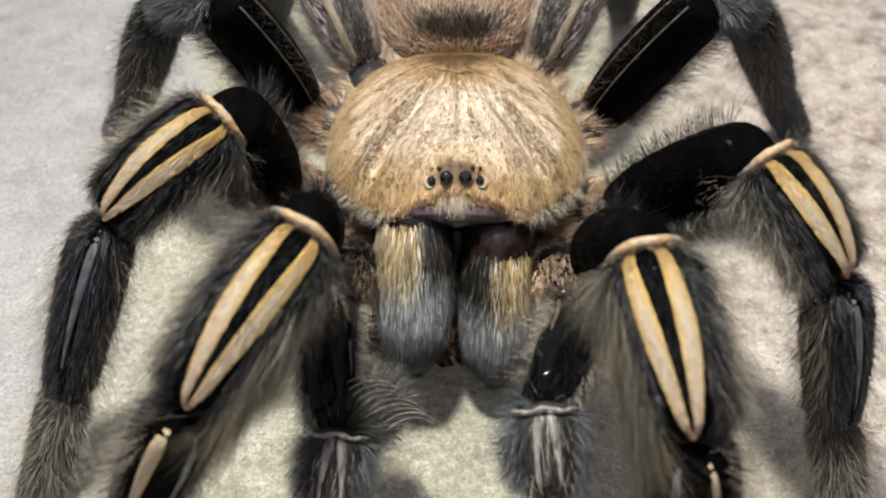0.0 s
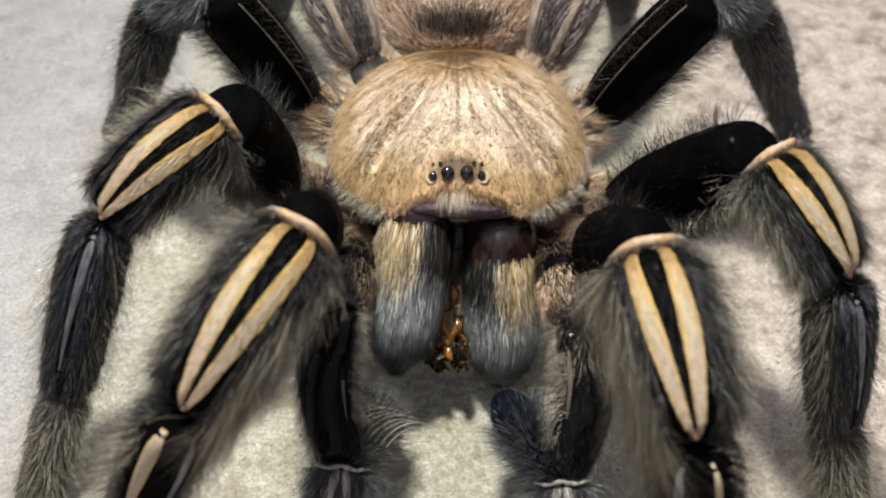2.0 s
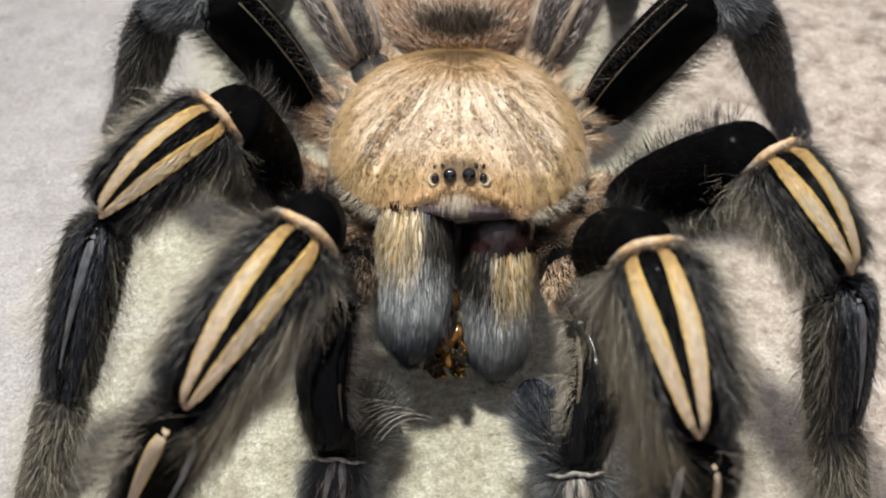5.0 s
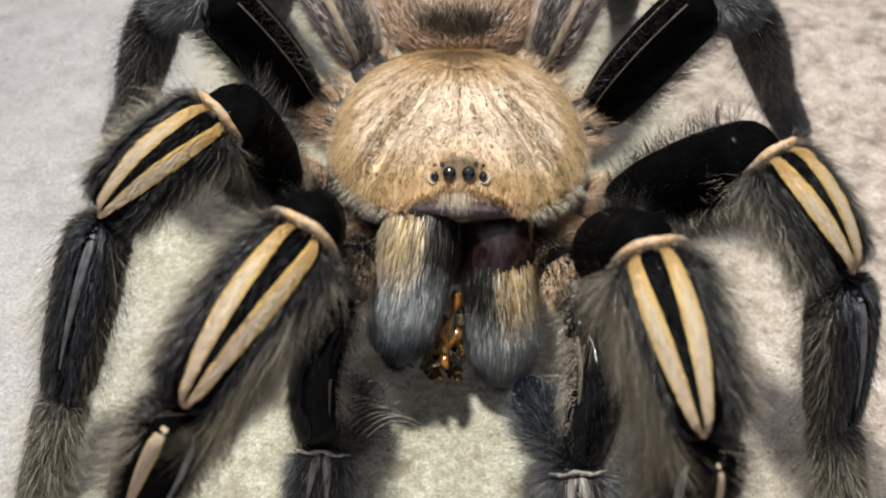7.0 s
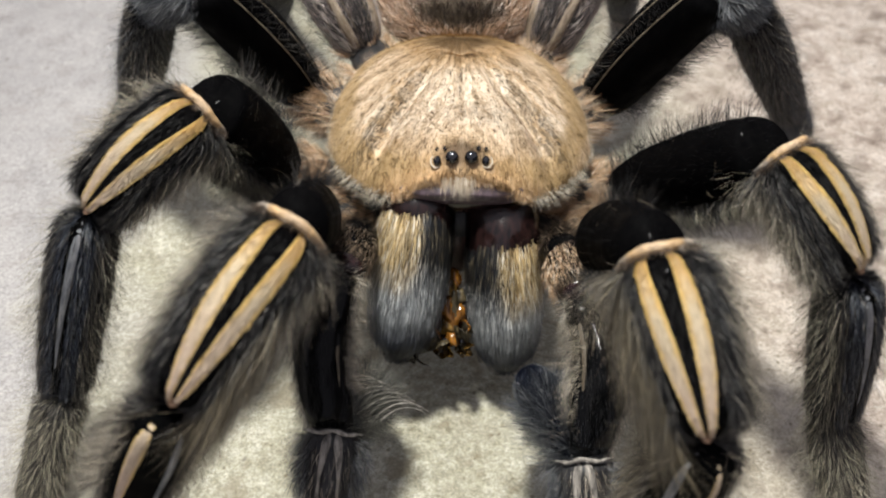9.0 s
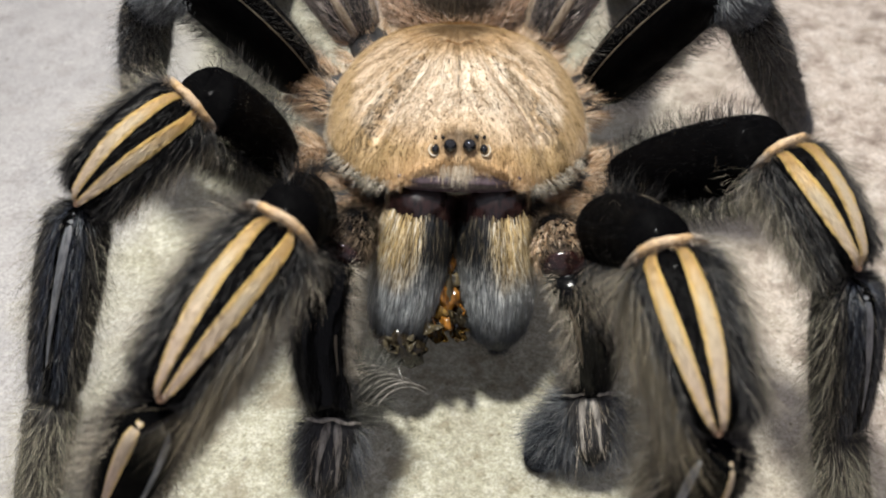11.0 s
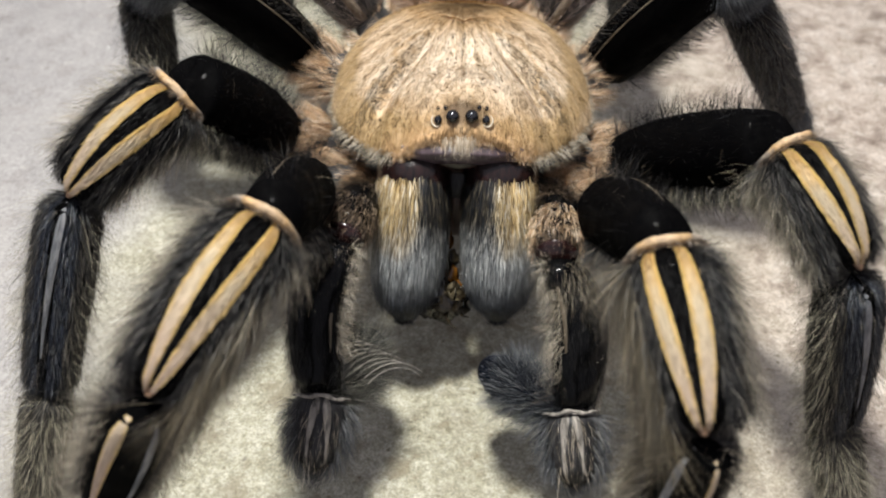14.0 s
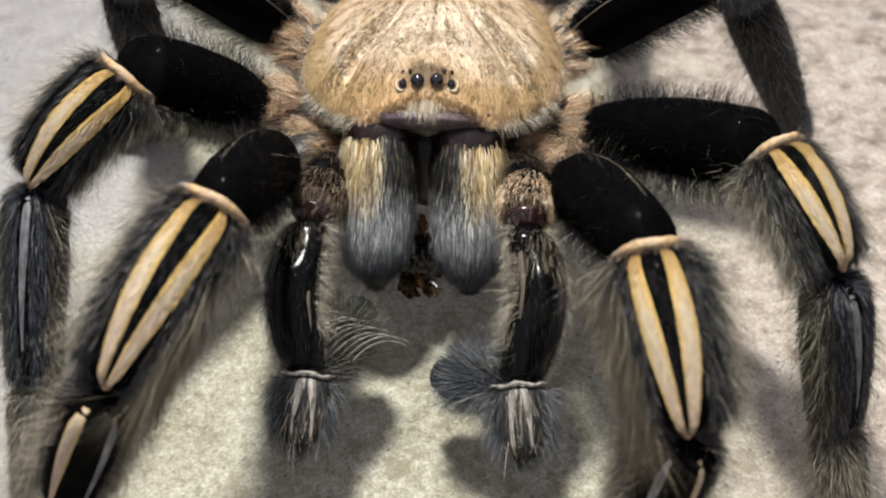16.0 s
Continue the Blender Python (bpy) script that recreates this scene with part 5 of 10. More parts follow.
def motions():
    """The camera stands still; the body sways over its planted feet while it chews."""
    walk(MOVING["carapace"], [
        (0, mm(1.34, 4.73, 14.86, 0.2, 0.1, -0.6)), (0.5, mm(1.47, 4.87, 15.58, -0.1, -0.3, -0.3)),
        (1, mm(1.68, 4.93, 15.00, 0.3, -0.4, 0.2)), (1.5, mm(1.49, 4.92, 15.37, 0.4, 0.4, -0.4)),
        (2, mm(1.45, 4.90, 15.19, -0.1, 0.1, -0.5)), (2.5, mm(1.44, 4.94, 14.95, -0.2, 0.5, -0.8)),
        (3, mm(1.44, 4.96, 15.53, -0.3, 0.3, -0.4)), (3.5, mm(1.60, 5.00, 15.00, 0.0, -0.0, 0.0)),
        (4, mm(1.56, 5.03, 14.91, 0.7, 0.3, -0.3)), (4.5, mm(1.56, 5.05, 14.94, 0.7, 0.4, -0.3)),
        (5, mm(1.56, 5.09, 15.01, 0.8, 0.5, -0.3)), (5.5, mm(1.55, 5.14, 15.10, 0.8, 0.7, -0.4)),
        (6, mm(1.55, 5.18, 15.18, 0.8, 0.8, -0.4)), (6.5, mm(1.54, 5.20, 15.21, 0.8, 0.9, -0.4)),
        (7, mm(1.52, 5.14, 15.02, 0.3, 0.9, -0.5)), (7.5, mm(1.49, 5.18, 15.73, 0.0, 0.7, -0.7)),
        (8, mm(1.67, 5.74, 16.85, -0.7, 0.4, 0.0)), (8.5, mm(1.78, 5.83, 15.93, -0.5, 0.3, 0.4)),
        (9, mm(1.66, 5.72, 16.32, 0.2, 1.2, -0.2)), (9.5, mm(1.64, 5.84, 16.40, 0.3, 1.3, -0.2)),
        (10, mm(1.59, 6.13, 16.59, 0.5, 1.4, -0.2)), (10.5, mm(1.52, 6.47, 16.82, 0.8, 1.5, -0.2)),
        (11, mm(1.47, 6.76, 17.02, 1.0, 1.6, -0.2)), (11.5, mm(1.45, 6.88, 17.10, 1.1, 1.6, -0.2)),
        (12, mm(0.18, 8.55, 18.67, -0.4, 1.9, -0.7)), (12.5, mm(0.43, 8.91, 18.74, -1.5, 1.8, -1.5)),
        (13, mm(1.28, 8.94, 18.72, -0.3, 0.2, -1.1)), (13.5, mm(2.00, 8.93, 18.13, 0.0, 0.1, -0.4)),
        (14, mm(1.90, 8.89, 18.46, 0.4, 1.0, -1.0)), (14.5, mm(1.68, 9.16, 18.90, 0.1, 1.2, -1.7)),
        (15, mm(0.41, 9.87, 19.43, 0.7, 1.6, -2.4)), (15.5, mm(-0.43, 10.23, 19.89, -0.3, 1.2, -2.8)),
        (16, mm(-0.91, 10.19, 21.34, 0.0, 0.3, -2.3)),
    ])
    walk(MOVING["abdomen"], [
        (0, mm(1.39, 4.76, 14.89, 0.1, 0.0, -0.4)), (0.5, mm(1.50, 4.88, 15.46, -0.1, -0.2, -0.2)),
        (1, mm(1.66, 4.94, 15.00, 0.2, -0.2, 0.1)), (1.5, mm(1.51, 4.93, 15.29, 0.2, 0.3, -0.3)),
        (2, mm(1.48, 4.91, 15.15, -0.1, 0.1, -0.3)), (2.5, mm(1.47, 4.95, 14.96, -0.1, 0.3, -0.5)),
        (3, mm(1.48, 4.96, 15.42, -0.2, 0.2, -0.2)), (3.5, mm(1.60, 5.00, 15.00, 0.0, -0.0, 0.0)),
        (4, mm(1.57, 5.03, 14.93, 0.4, 0.2, -0.2)), (4.5, mm(1.57, 5.05, 14.95, 0.4, 0.2, -0.2)),
        (5, mm(1.56, 5.08, 15.01, 0.5, 0.3, -0.2)), (5.5, mm(1.56, 5.13, 15.08, 0.5, 0.4, -0.2)),
        (6, mm(1.56, 5.16, 15.14, 0.5, 0.5, -0.3)), (6.5, mm(1.56, 5.18, 15.17, 0.5, 0.5, -0.3)),
        (7, mm(1.54, 5.13, 15.01, 0.2, 0.5, -0.3)), (7.5, mm(1.51, 5.16, 15.59, 0.0, 0.4, -0.4)),
        (8, mm(1.66, 5.67, 16.48, -0.4, 0.2, 0.0)), (8.5, mm(1.75, 5.75, 15.74, -0.3, 0.2, 0.3)),
        (9, mm(1.65, 5.64, 16.06, 0.1, 0.7, -0.1)), (9.5, mm(1.63, 5.75, 16.12, 0.2, 0.8, -0.1)),
        (10, mm(1.59, 6.01, 16.27, 0.3, 0.8, -0.1)), (10.5, mm(1.54, 6.32, 16.46, 0.5, 0.9, -0.1)),
        (11, mm(1.50, 6.59, 16.61, 0.6, 0.9, -0.1)), (11.5, mm(1.48, 6.70, 16.68, 0.7, 1.0, -0.1)),
        (12, mm(0.46, 8.20, 17.94, -0.2, 1.1, -0.4)), (12.5, mm(0.66, 8.52, 17.99, -0.9, 1.1, -0.9)),
        (13, mm(1.35, 8.55, 17.97, -0.2, 0.1, -0.7)), (13.5, mm(1.92, 8.53, 17.51, 0.0, 0.0, -0.2)),
        (14, mm(1.84, 8.50, 17.77, 0.2, 0.6, -0.6)), (14.5, mm(1.67, 8.74, 18.12, 0.0, 0.7, -1.0)),
        (15, mm(0.65, 9.39, 18.54, 0.4, 0.9, -1.4)), (15.5, mm(-0.02, 9.71, 18.91, -0.2, 0.7, -1.7)),
        (16, mm(-0.41, 9.67, 20.07, 0.0, 0.2, -1.4)),
    ])
    walk(MOVING["femur_1l"], [
        (0, mm(-13.05, -4.22, 9.47, 40.1, 13.2, -4.3)), (0.5, mm(-12.84, -4.16, 10.11, 40.9, 13.1, -4.6)),
        (1, mm(-12.54, -4.21, 9.47, 40.4, 13.2, -4.8)), (1.5, mm(-12.90, -4.05, 10.02, 40.8, 13.1, -5.0)),
        (2, mm(-12.93, -4.10, 9.84, 40.7, 12.9, -4.6)), (2.5, mm(-13.02, -4.00, 9.72, 40.7, 13.0, -4.3)),
        (3, mm(-12.94, -4.06, 10.24, 41.2, 13.0, -4.5)), (3.5, mm(-12.69, -4.11, 9.61, 40.5, 13.1, -4.6)),
        (4, mm(-12.80, -3.96, 9.50, 40.8, 13.1, -4.4)), (4.5, mm(-12.81, -3.93, 9.54, 40.9, 13.1, -4.4)),
        (5, mm(-12.82, -3.88, 9.63, 41.0, 13.0, -4.3)), (5.5, mm(-12.87, -3.80, 9.76, 41.3, 13.0, -4.3)),
        (6, mm(-12.88, -3.75, 9.86, 41.4, 12.9, -4.3)), (6.5, mm(-12.90, -3.73, 9.91, 41.6, 12.9, -4.3)),
        (7, mm(-12.93, -3.81, 9.80, 41.1, 13.2, -4.1)), (7.5, mm(-12.98, -3.73, 10.49, 42.0, 12.8, -4.2)),
        (8, mm(-12.66, -3.37, 11.60, 43.8, 12.3, -5.1)), (8.5, mm(-12.48, -3.39, 10.66, 42.9, 12.6, -4.8)),
        (9, mm(-12.78, -3.29, 11.16, 43.4, 12.3, -5.3)), (9.5, mm(-12.81, -3.15, 11.24, 43.7, 12.3, -5.3)),
        (10, mm(-12.87, -2.84, 11.42, 44.4, 12.0, -5.4)), (10.5, mm(-12.95, -2.46, 11.62, 45.2, 11.8, -5.4)),
        (11, mm(-13.01, -2.14, 11.80, 45.9, 11.6, -5.4)), (11.5, mm(-13.03, -2.02, 11.88, 46.2, 11.5, -5.4)),
        (12, mm(-14.40, -0.26, 13.68, 50.0, 9.8, -5.6)), (12.5, mm(-14.26, 0.22, 13.89, 50.9, 9.6, -5.7)),
        (13, mm(-13.20, 0.25, 13.28, 50.5, 9.1, -7.4)), (13.5, mm(-12.36, 0.07, 12.63, 50.2, 9.3, -7.1)),
        (14, mm(-12.64, 0.22, 13.13, 51.0, 9.3, -6.6)), (14.5, mm(-12.99, 0.68, 13.64, 52.2, 9.0, -5.7)),
        (15, mm(-14.40, 1.65, 14.17, 53.8, 8.3, -5.4)), (15.5, mm(-15.26, 2.05, 14.67, 54.6, 8.0, -4.7)),
        (16, mm(-15.58, 1.93, 15.83, 55.6, 7.9, -5.9)),
    ])
    walk(MOVING["patella_1l"], [
        (0, mm(-9.56, -22.21, 29.97, 114.5, 7.3, -31.7)), (0.5, mm(-9.57, -22.49, 30.35, 116.1, 7.8, -32.3)),
        (1, mm(-9.26, -22.34, 29.88, 114.3, 7.4, -32.7)), (1.5, mm(-9.79, -22.39, 30.26, 115.2, 7.6, -32.9)),
        (2, mm(-9.73, -22.34, 30.16, 115.0, 7.3, -31.7)), (2.5, mm(-9.64, -22.20, 30.05, 114.8, 7.3, -31.6)),
        (3, mm(-9.69, -22.45, 30.42, 116.3, 7.8, -31.9)), (3.5, mm(-9.42, -22.27, 30.00, 114.8, 7.3, -31.9)),
        (4, mm(-9.46, -22.20, 29.80, 113.7, 7.1, -32.2)), (4.5, mm(-9.47, -22.21, 29.81, 113.8, 7.1, -32.2)),
        (5, mm(-9.52, -22.22, 29.86, 113.9, 7.1, -32.2)), (5.5, mm(-9.57, -22.23, 29.91, 114.1, 7.2, -32.2)),
        (6, mm(-9.62, -22.24, 29.95, 114.2, 7.2, -32.1)), (6.5, mm(-9.64, -22.24, 29.97, 114.3, 7.2, -32.1)),
        (7, mm(-9.51, -22.19, 29.95, 114.3, 7.5, -32.6)), (7.5, mm(-9.79, -22.44, 30.39, 116.0, 7.7, -31.9)),
        (8, mm(-10.13, -22.69, 31.02, 118.3, 8.2, -32.7)), (8.5, mm(-9.66, -22.41, 30.31, 115.6, 7.6, -32.7)),
        (9, mm(-10.26, -22.48, 30.69, 116.6, 7.7, -32.9)), (9.5, mm(-10.35, -22.44, 30.68, 116.4, 7.7, -32.9)),
        (10, mm(-10.56, -22.36, 30.64, 116.0, 7.5, -32.9)), (10.5, mm(-10.82, -22.25, 30.59, 115.6, 7.3, -32.9)),
        (11, mm(-11.04, -22.16, 30.55, 115.2, 7.1, -32.9)), (11.5, mm(-11.13, -22.12, 30.53, 115.0, 7.0, -32.9)),
        (12, mm(-13.44, -21.51, 31.11, 116.8, 6.4, -30.8)), (12.5, mm(-13.50, -21.29, 31.00, 116.5, 6.2, -30.5)),
        (13, mm(-13.19, -21.14, 30.55, 114.5, 5.2, -30.4)), (13.5, mm(-12.14, -21.24, 30.01, 112.5, 4.9, -30.8)),
        (14, mm(-12.29, -21.31, 30.22, 113.3, 5.3, -31.0)), (14.5, mm(-12.54, -21.21, 30.28, 113.5, 5.2, -30.1)),
        (15, mm(-14.13, -20.66, 30.24, 112.9, 4.5, -28.1)), (15.5, mm(-14.89, -20.48, 30.42, 113.7, 4.5, -27.2)),
        (16, mm(-15.79, -20.86, 31.21, 117.6, 5.4, -28.7)),
    ])
    walk(MOVING["tibia_1l"], [
        (0, mm(-17.09, -33.00, 24.04, 172.7, 23.9, -18.5)), (0.5, mm(-17.22, -32.98, 24.07, 172.5, 23.8, -19.1)),
        (1, mm(-17.00, -33.00, 24.00, 172.6, 23.8, -19.2)), (1.5, mm(-17.56, -32.91, 24.17, 172.1, 23.7, -19.7)),
        (2, mm(-17.25, -33.06, 24.10, 172.6, 23.9, -18.9)), (2.5, mm(-17.16, -32.95, 24.05, 172.6, 23.8, -18.6)),
        (3, mm(-17.27, -32.98, 24.09, 172.5, 23.8, -19.0)), (3.5, mm(-17.00, -32.98, 24.00, 172.6, 23.8, -18.9)),
        (4, mm(-17.10, -33.00, 24.04, 172.6, 23.8, -18.8)), (4.5, mm(-17.11, -33.00, 24.05, 172.6, 23.8, -18.8)),
        (5, mm(-17.16, -33.00, 24.06, 172.6, 23.8, -18.8)), (5.5, mm(-17.21, -32.99, 24.08, 172.6, 23.8, -18.9)),
        (6, mm(-17.25, -32.98, 24.09, 172.5, 23.8, -18.9)), (6.5, mm(-17.27, -32.98, 24.09, 172.5, 23.8, -18.9)),
        (7, mm(-17.26, -32.84, 24.06, 172.4, 23.7, -18.9)), (7.5, mm(-17.37, -33.00, 24.13, 172.5, 23.8, -19.0)),
        (8, mm(-17.81, -32.86, 24.25, 171.4, 23.5, -20.5)), (8.5, mm(-17.38, -32.91, 24.12, 171.9, 23.7, -19.8)),
        (9, mm(-18.00, -32.84, 24.29, 171.5, 23.6, -20.6)), (9.5, mm(-18.09, -32.83, 24.31, 171.4, 23.5, -20.6)),
        (10, mm(-18.30, -32.80, 24.36, 171.3, 23.5, -20.8)), (10.5, mm(-18.55, -32.75, 24.42, 171.1, 23.5, -20.9)),
        (11, mm(-18.76, -32.72, 24.46, 171.0, 23.5, -21.1)), (11.5, mm(-18.85, -32.70, 24.47, 171.0, 23.5, -21.1)),
        (12, mm(-20.65, -32.20, 24.64, 169.9, 23.3, -21.6)), (12.5, mm(-20.64, -32.07, 24.61, 169.9, 23.3, -21.6)),
        (13, mm(-20.30, -32.18, 24.59, 169.9, 23.2, -22.5)), (13.5, mm(-19.38, -32.44, 24.52, 170.3, 23.2, -22.2)),
        (14, mm(-19.56, -32.39, 24.54, 170.3, 23.2, -22.1)), (14.5, mm(-19.62, -32.39, 24.55, 170.6, 23.3, -21.3)),
        (15, mm(-20.79, -32.17, 24.65, 170.2, 23.4, -20.8)), (15.5, mm(-21.34, -32.03, 24.65, 170.3, 23.4, -20.3)),
        (16, mm(-22.47, -31.78, 24.56, 169.3, 23.4, -22.0)),
    ])
    walk(MOVING["metatarsus_1l"], [
        (0, mm(-22.89, -32.90, 11.56, 160.8, 12.9, -20.7)), (0.5, mm(-23.01, -32.89, 11.59, 160.7, 12.3, -21.0)),
        (1, mm(-22.78, -32.88, 11.51, 160.3, 12.9, -21.5)), (1.5, mm(-23.35, -32.84, 11.69, 161.1, 11.0, -21.0)),
        (2, mm(-23.05, -32.95, 11.62, 161.2, 12.3, -20.8)), (2.5, mm(-22.94, -32.87, 11.56, 160.7, 12.7, -20.7)),
        (3, mm(-23.06, -32.89, 11.61, 160.9, 12.2, -20.8)), (3.5, mm(-22.78, -32.88, 11.51, 160.4, 13.0, -21.2)),
        (4, mm(-22.88, -32.91, 11.55, 160.7, 12.9, -21.0)), (4.5, mm(-22.89, -32.91, 11.56, 160.7, 12.8, -20.9)),
        (5, mm(-22.94, -32.91, 11.57, 160.8, 12.6, -20.9)), (5.5, mm(-22.99, -32.89, 11.59, 160.9, 12.5, -20.8)),
        (6, mm(-23.04, -32.90, 11.61, 161.0, 12.3, -20.8)), (6.5, mm(-23.06, -32.90, 11.61, 161.0, 12.3, -20.7)),
        (7, mm(-23.03, -32.79, 11.57, 160.6, 12.2, -20.8)), (7.5, mm(-23.16, -32.91, 11.65, 161.2, 11.9, -20.6)),
        (8, mm(-23.62, -32.88, 11.78, 161.6, 10.1, -21.2)), (8.5, mm(-23.18, -32.88, 11.64, 160.9, 11.6, -21.3)),
        (9, mm(-23.82, -32.82, 11.82, 161.7, 9.3, -20.9)), (9.5, mm(-23.90, -32.84, 11.84, 161.8, 9.1, -20.9)),
        (10, mm(-24.11, -32.82, 11.89, 162.1, 8.4, -20.8)), (10.5, mm(-24.38, -32.80, 11.95, 162.4, 7.6, -20.6)),
        (11, mm(-24.59, -32.78, 12.00, 162.6, 6.8, -20.4)), (11.5, mm(-24.68, -32.76, 12.01, 162.6, 6.5, -20.3)),
        (12, mm(-26.51, -32.46, 12.20, 164.0, 0.3, -18.3)), (12.5, mm(-26.50, -32.33, 12.17, 163.5, 0.2, -18.4)),
        (13, mm(-26.15, -32.38, 12.14, 163.3, 1.1, -19.6)), (13.5, mm(-25.20, -32.58, 12.05, 162.7, 4.3, -20.5)),
        (14, mm(-25.38, -32.53, 12.07, 162.7, 3.8, -20.1)), (14.5, mm(-25.44, -32.54, 12.08, 162.9, 3.8, -19.5)),
        (15, mm(-26.66, -32.44, 12.21, 164.1, -0.0, -17.6)), (15.5, mm(-27.20, -32.34, 12.21, 164.2, -1.7, -16.6)),
        (16, mm(-28.40, -32.14, 12.15, 164.8, -6.1, -16.8)),
    ])
    walk(MOVING["femur_2l"], [
        (0, mm(-16.53, 2.92, 10.88, 26.6, 11.7, -31.0)), (0.5, mm(-16.36, 2.96, 11.43, 28.1, 11.0, -30.7)),
        (1, mm(-16.14, 2.87, 10.87, 27.1, 10.9, -31.3)), (1.5, mm(-16.40, 3.07, 11.44, 28.3, 10.8, -30.5)),
        (2, mm(-16.42, 3.04, 11.20, 27.5, 10.8, -30.4)), (2.5, mm(-16.47, 3.16, 11.09, 27.3, 11.6, -31.0)),
        (3, mm(-16.44, 3.07, 11.57, 28.4, 10.7, -30.2)), (3.5, mm(-16.25, 2.99, 10.98, 27.1, 11.0, -31.3)),
        (4, mm(-16.32, 3.15, 10.99, 27.5, 10.9, -30.6)), (4.5, mm(-16.33, 3.18, 11.04, 27.6, 10.8, -30.5)),
        (5, mm(-16.34, 3.22, 11.14, 27.9, 10.8, -30.5)), (5.5, mm(-16.37, 3.31, 11.27, 28.3, 10.8, -30.4)),
        (6, mm(-16.37, 3.35, 11.38, 28.5, 10.7, -30.3)), (6.5, mm(-16.39, 3.38, 11.42, 28.7, 10.6, -30.3)),
        (7, mm(-16.41, 3.32, 11.24, 28.2, 10.8, -30.1)), (7.5, mm(-16.43, 3.41, 11.86, 29.6, 10.4, -30.3)),
        (8, mm(-16.21, 3.74, 12.82, 32.7, 9.0, -30.1)), (8.5, mm(-16.09, 3.69, 11.94, 30.8, 9.1, -30.9)),
        (9, mm(-16.30, 3.82, 12.57, 32.1, 8.5, -30.4)), (9.5, mm(-16.32, 3.96, 12.66, 32.4, 8.4, -30.2)),
        (10, mm(-16.38, 4.27, 12.86, 33.3, 7.9, -29.9)), (10.5, mm(-16.46, 4.64, 13.10, 34.2, 7.4, -29.6)),
        (11, mm(-16.51, 4.95, 13.30, 35.0, 7.0, -29.4)), (11.5, mm(-16.54, 5.08, 13.38, 35.4, 6.8, -29.4)),
        (12, mm(-17.81, 6.89, 14.94, 40.1, 4.1, -29.4)), (12.5, mm(-17.56, 7.44, 14.98, 41.2, 3.5, -29.8)),
        (13, mm(-16.60, 7.41, 14.46, 40.6, 3.4, -31.2)), (13.5, mm(-15.87, 7.17, 13.88, 39.9, 3.8, -31.6)),
        (14, mm(-16.04, 7.37, 14.44, 41.2, 4.0, -30.7)), (14.5, mm(-16.27, 7.89, 14.88, 42.9, 3.9, -30.0)),
        (15, mm(-17.57, 8.89, 15.49, 44.6, 3.0, -29.3)), (15.5, mm(-18.37, 9.33, 15.83, 45.2, 1.9, -29.7)),
        (16, mm(-18.77, 9.17, 16.97, 47.2, 0.7, -31.1)),
    ])
    walk(MOVING["patella_2l"], [
        (0, mm(-17.97, -6.37, 27.94, 115.4, 7.0, -52.5)), (0.5, mm(-18.23, -6.60, 28.30, 116.0, 7.3, -52.5)),
        (1, mm(-17.93, -6.42, 27.89, 114.1, 6.8, -52.8)), (1.5, mm(-18.32, -6.52, 28.28, 115.7, 7.7, -53.0)),
        (2, mm(-18.18, -6.37, 28.16, 115.1, 7.1, -52.0)), (2.5, mm(-18.10, -6.30, 28.03, 116.7, 7.8, -53.3)),
        (3, mm(-18.33, -6.52, 28.41, 115.9, 7.3, -51.8)), (3.5, mm(-18.04, -6.32, 28.00, 115.4, 7.0, -52.5)),
        (4, mm(-18.09, -6.26, 27.95, 114.3, 6.8, -52.1)), (4.5, mm(-18.12, -6.26, 27.98, 114.5, 6.9, -52.2)),
        (5, mm(-18.19, -6.26, 28.05, 114.9, 7.1, -52.3)), (5.5, mm(-18.27, -6.27, 28.13, 115.3, 7.3, -52.4)),
        (6, mm(-18.34, -6.27, 28.19, 115.7, 7.5, -52.5)), (6.5, mm(-18.37, -6.27, 28.22, 115.8, 7.6, -52.6)),
        (7, mm(-18.24, -6.27, 28.10, 114.9, 7.2, -52.3)), (7.5, mm(-18.65, -6.44, 28.53, 117.3, 8.0, -52.6)),
        (8, mm(-19.28, -6.63, 29.02, 117.9, 8.2, -52.1)), (8.5, mm(-18.94, -6.23, 28.46, 116.1, 7.5, -52.4)),
        (9, mm(-19.42, -6.34, 28.89, 117.4, 8.4, -52.6)), (9.5, mm(-19.53, -6.27, 28.92, 117.5, 8.6, -52.6)),
        (10, mm(-19.77, -6.11, 28.99, 117.8, 9.0, -52.7)), (10.5, mm(-20.07, -5.92, 29.07, 118.1, 9.5, -52.9)),
        (11, mm(-20.32, -5.75, 29.13, 118.3, 9.9, -53.0)), (11.5, mm(-20.43, -5.68, 29.15, 118.5, 10.1, -53.1)),
        (12, mm(-23.06, -4.55, 29.81, 123.0, 12.1, -51.3)), (12.5, mm(-23.14, -4.14, 29.62, 123.0, 12.0, -51.2)),
        (13, mm(-22.44, -3.88, 29.22, 122.7, 11.7, -52.2)), (13.5, mm(-21.59, -3.97, 28.80, 120.3, 10.6, -52.9)),
        (14, mm(-21.72, -4.20, 29.05, 121.2, 11.2, -52.8)), (14.5, mm(-22.05, -4.08, 29.11, 121.3, 11.3, -52.2)),
        (15, mm(-23.64, -3.38, 29.33, 124.2, 13.2, -51.4)), (15.5, mm(-24.83, -2.89, 29.55, 125.6, 13.1, -49.5)),
        (16, mm(-26.01, -3.17, 30.18, 127.7, 13.4, -48.6)),
    ])
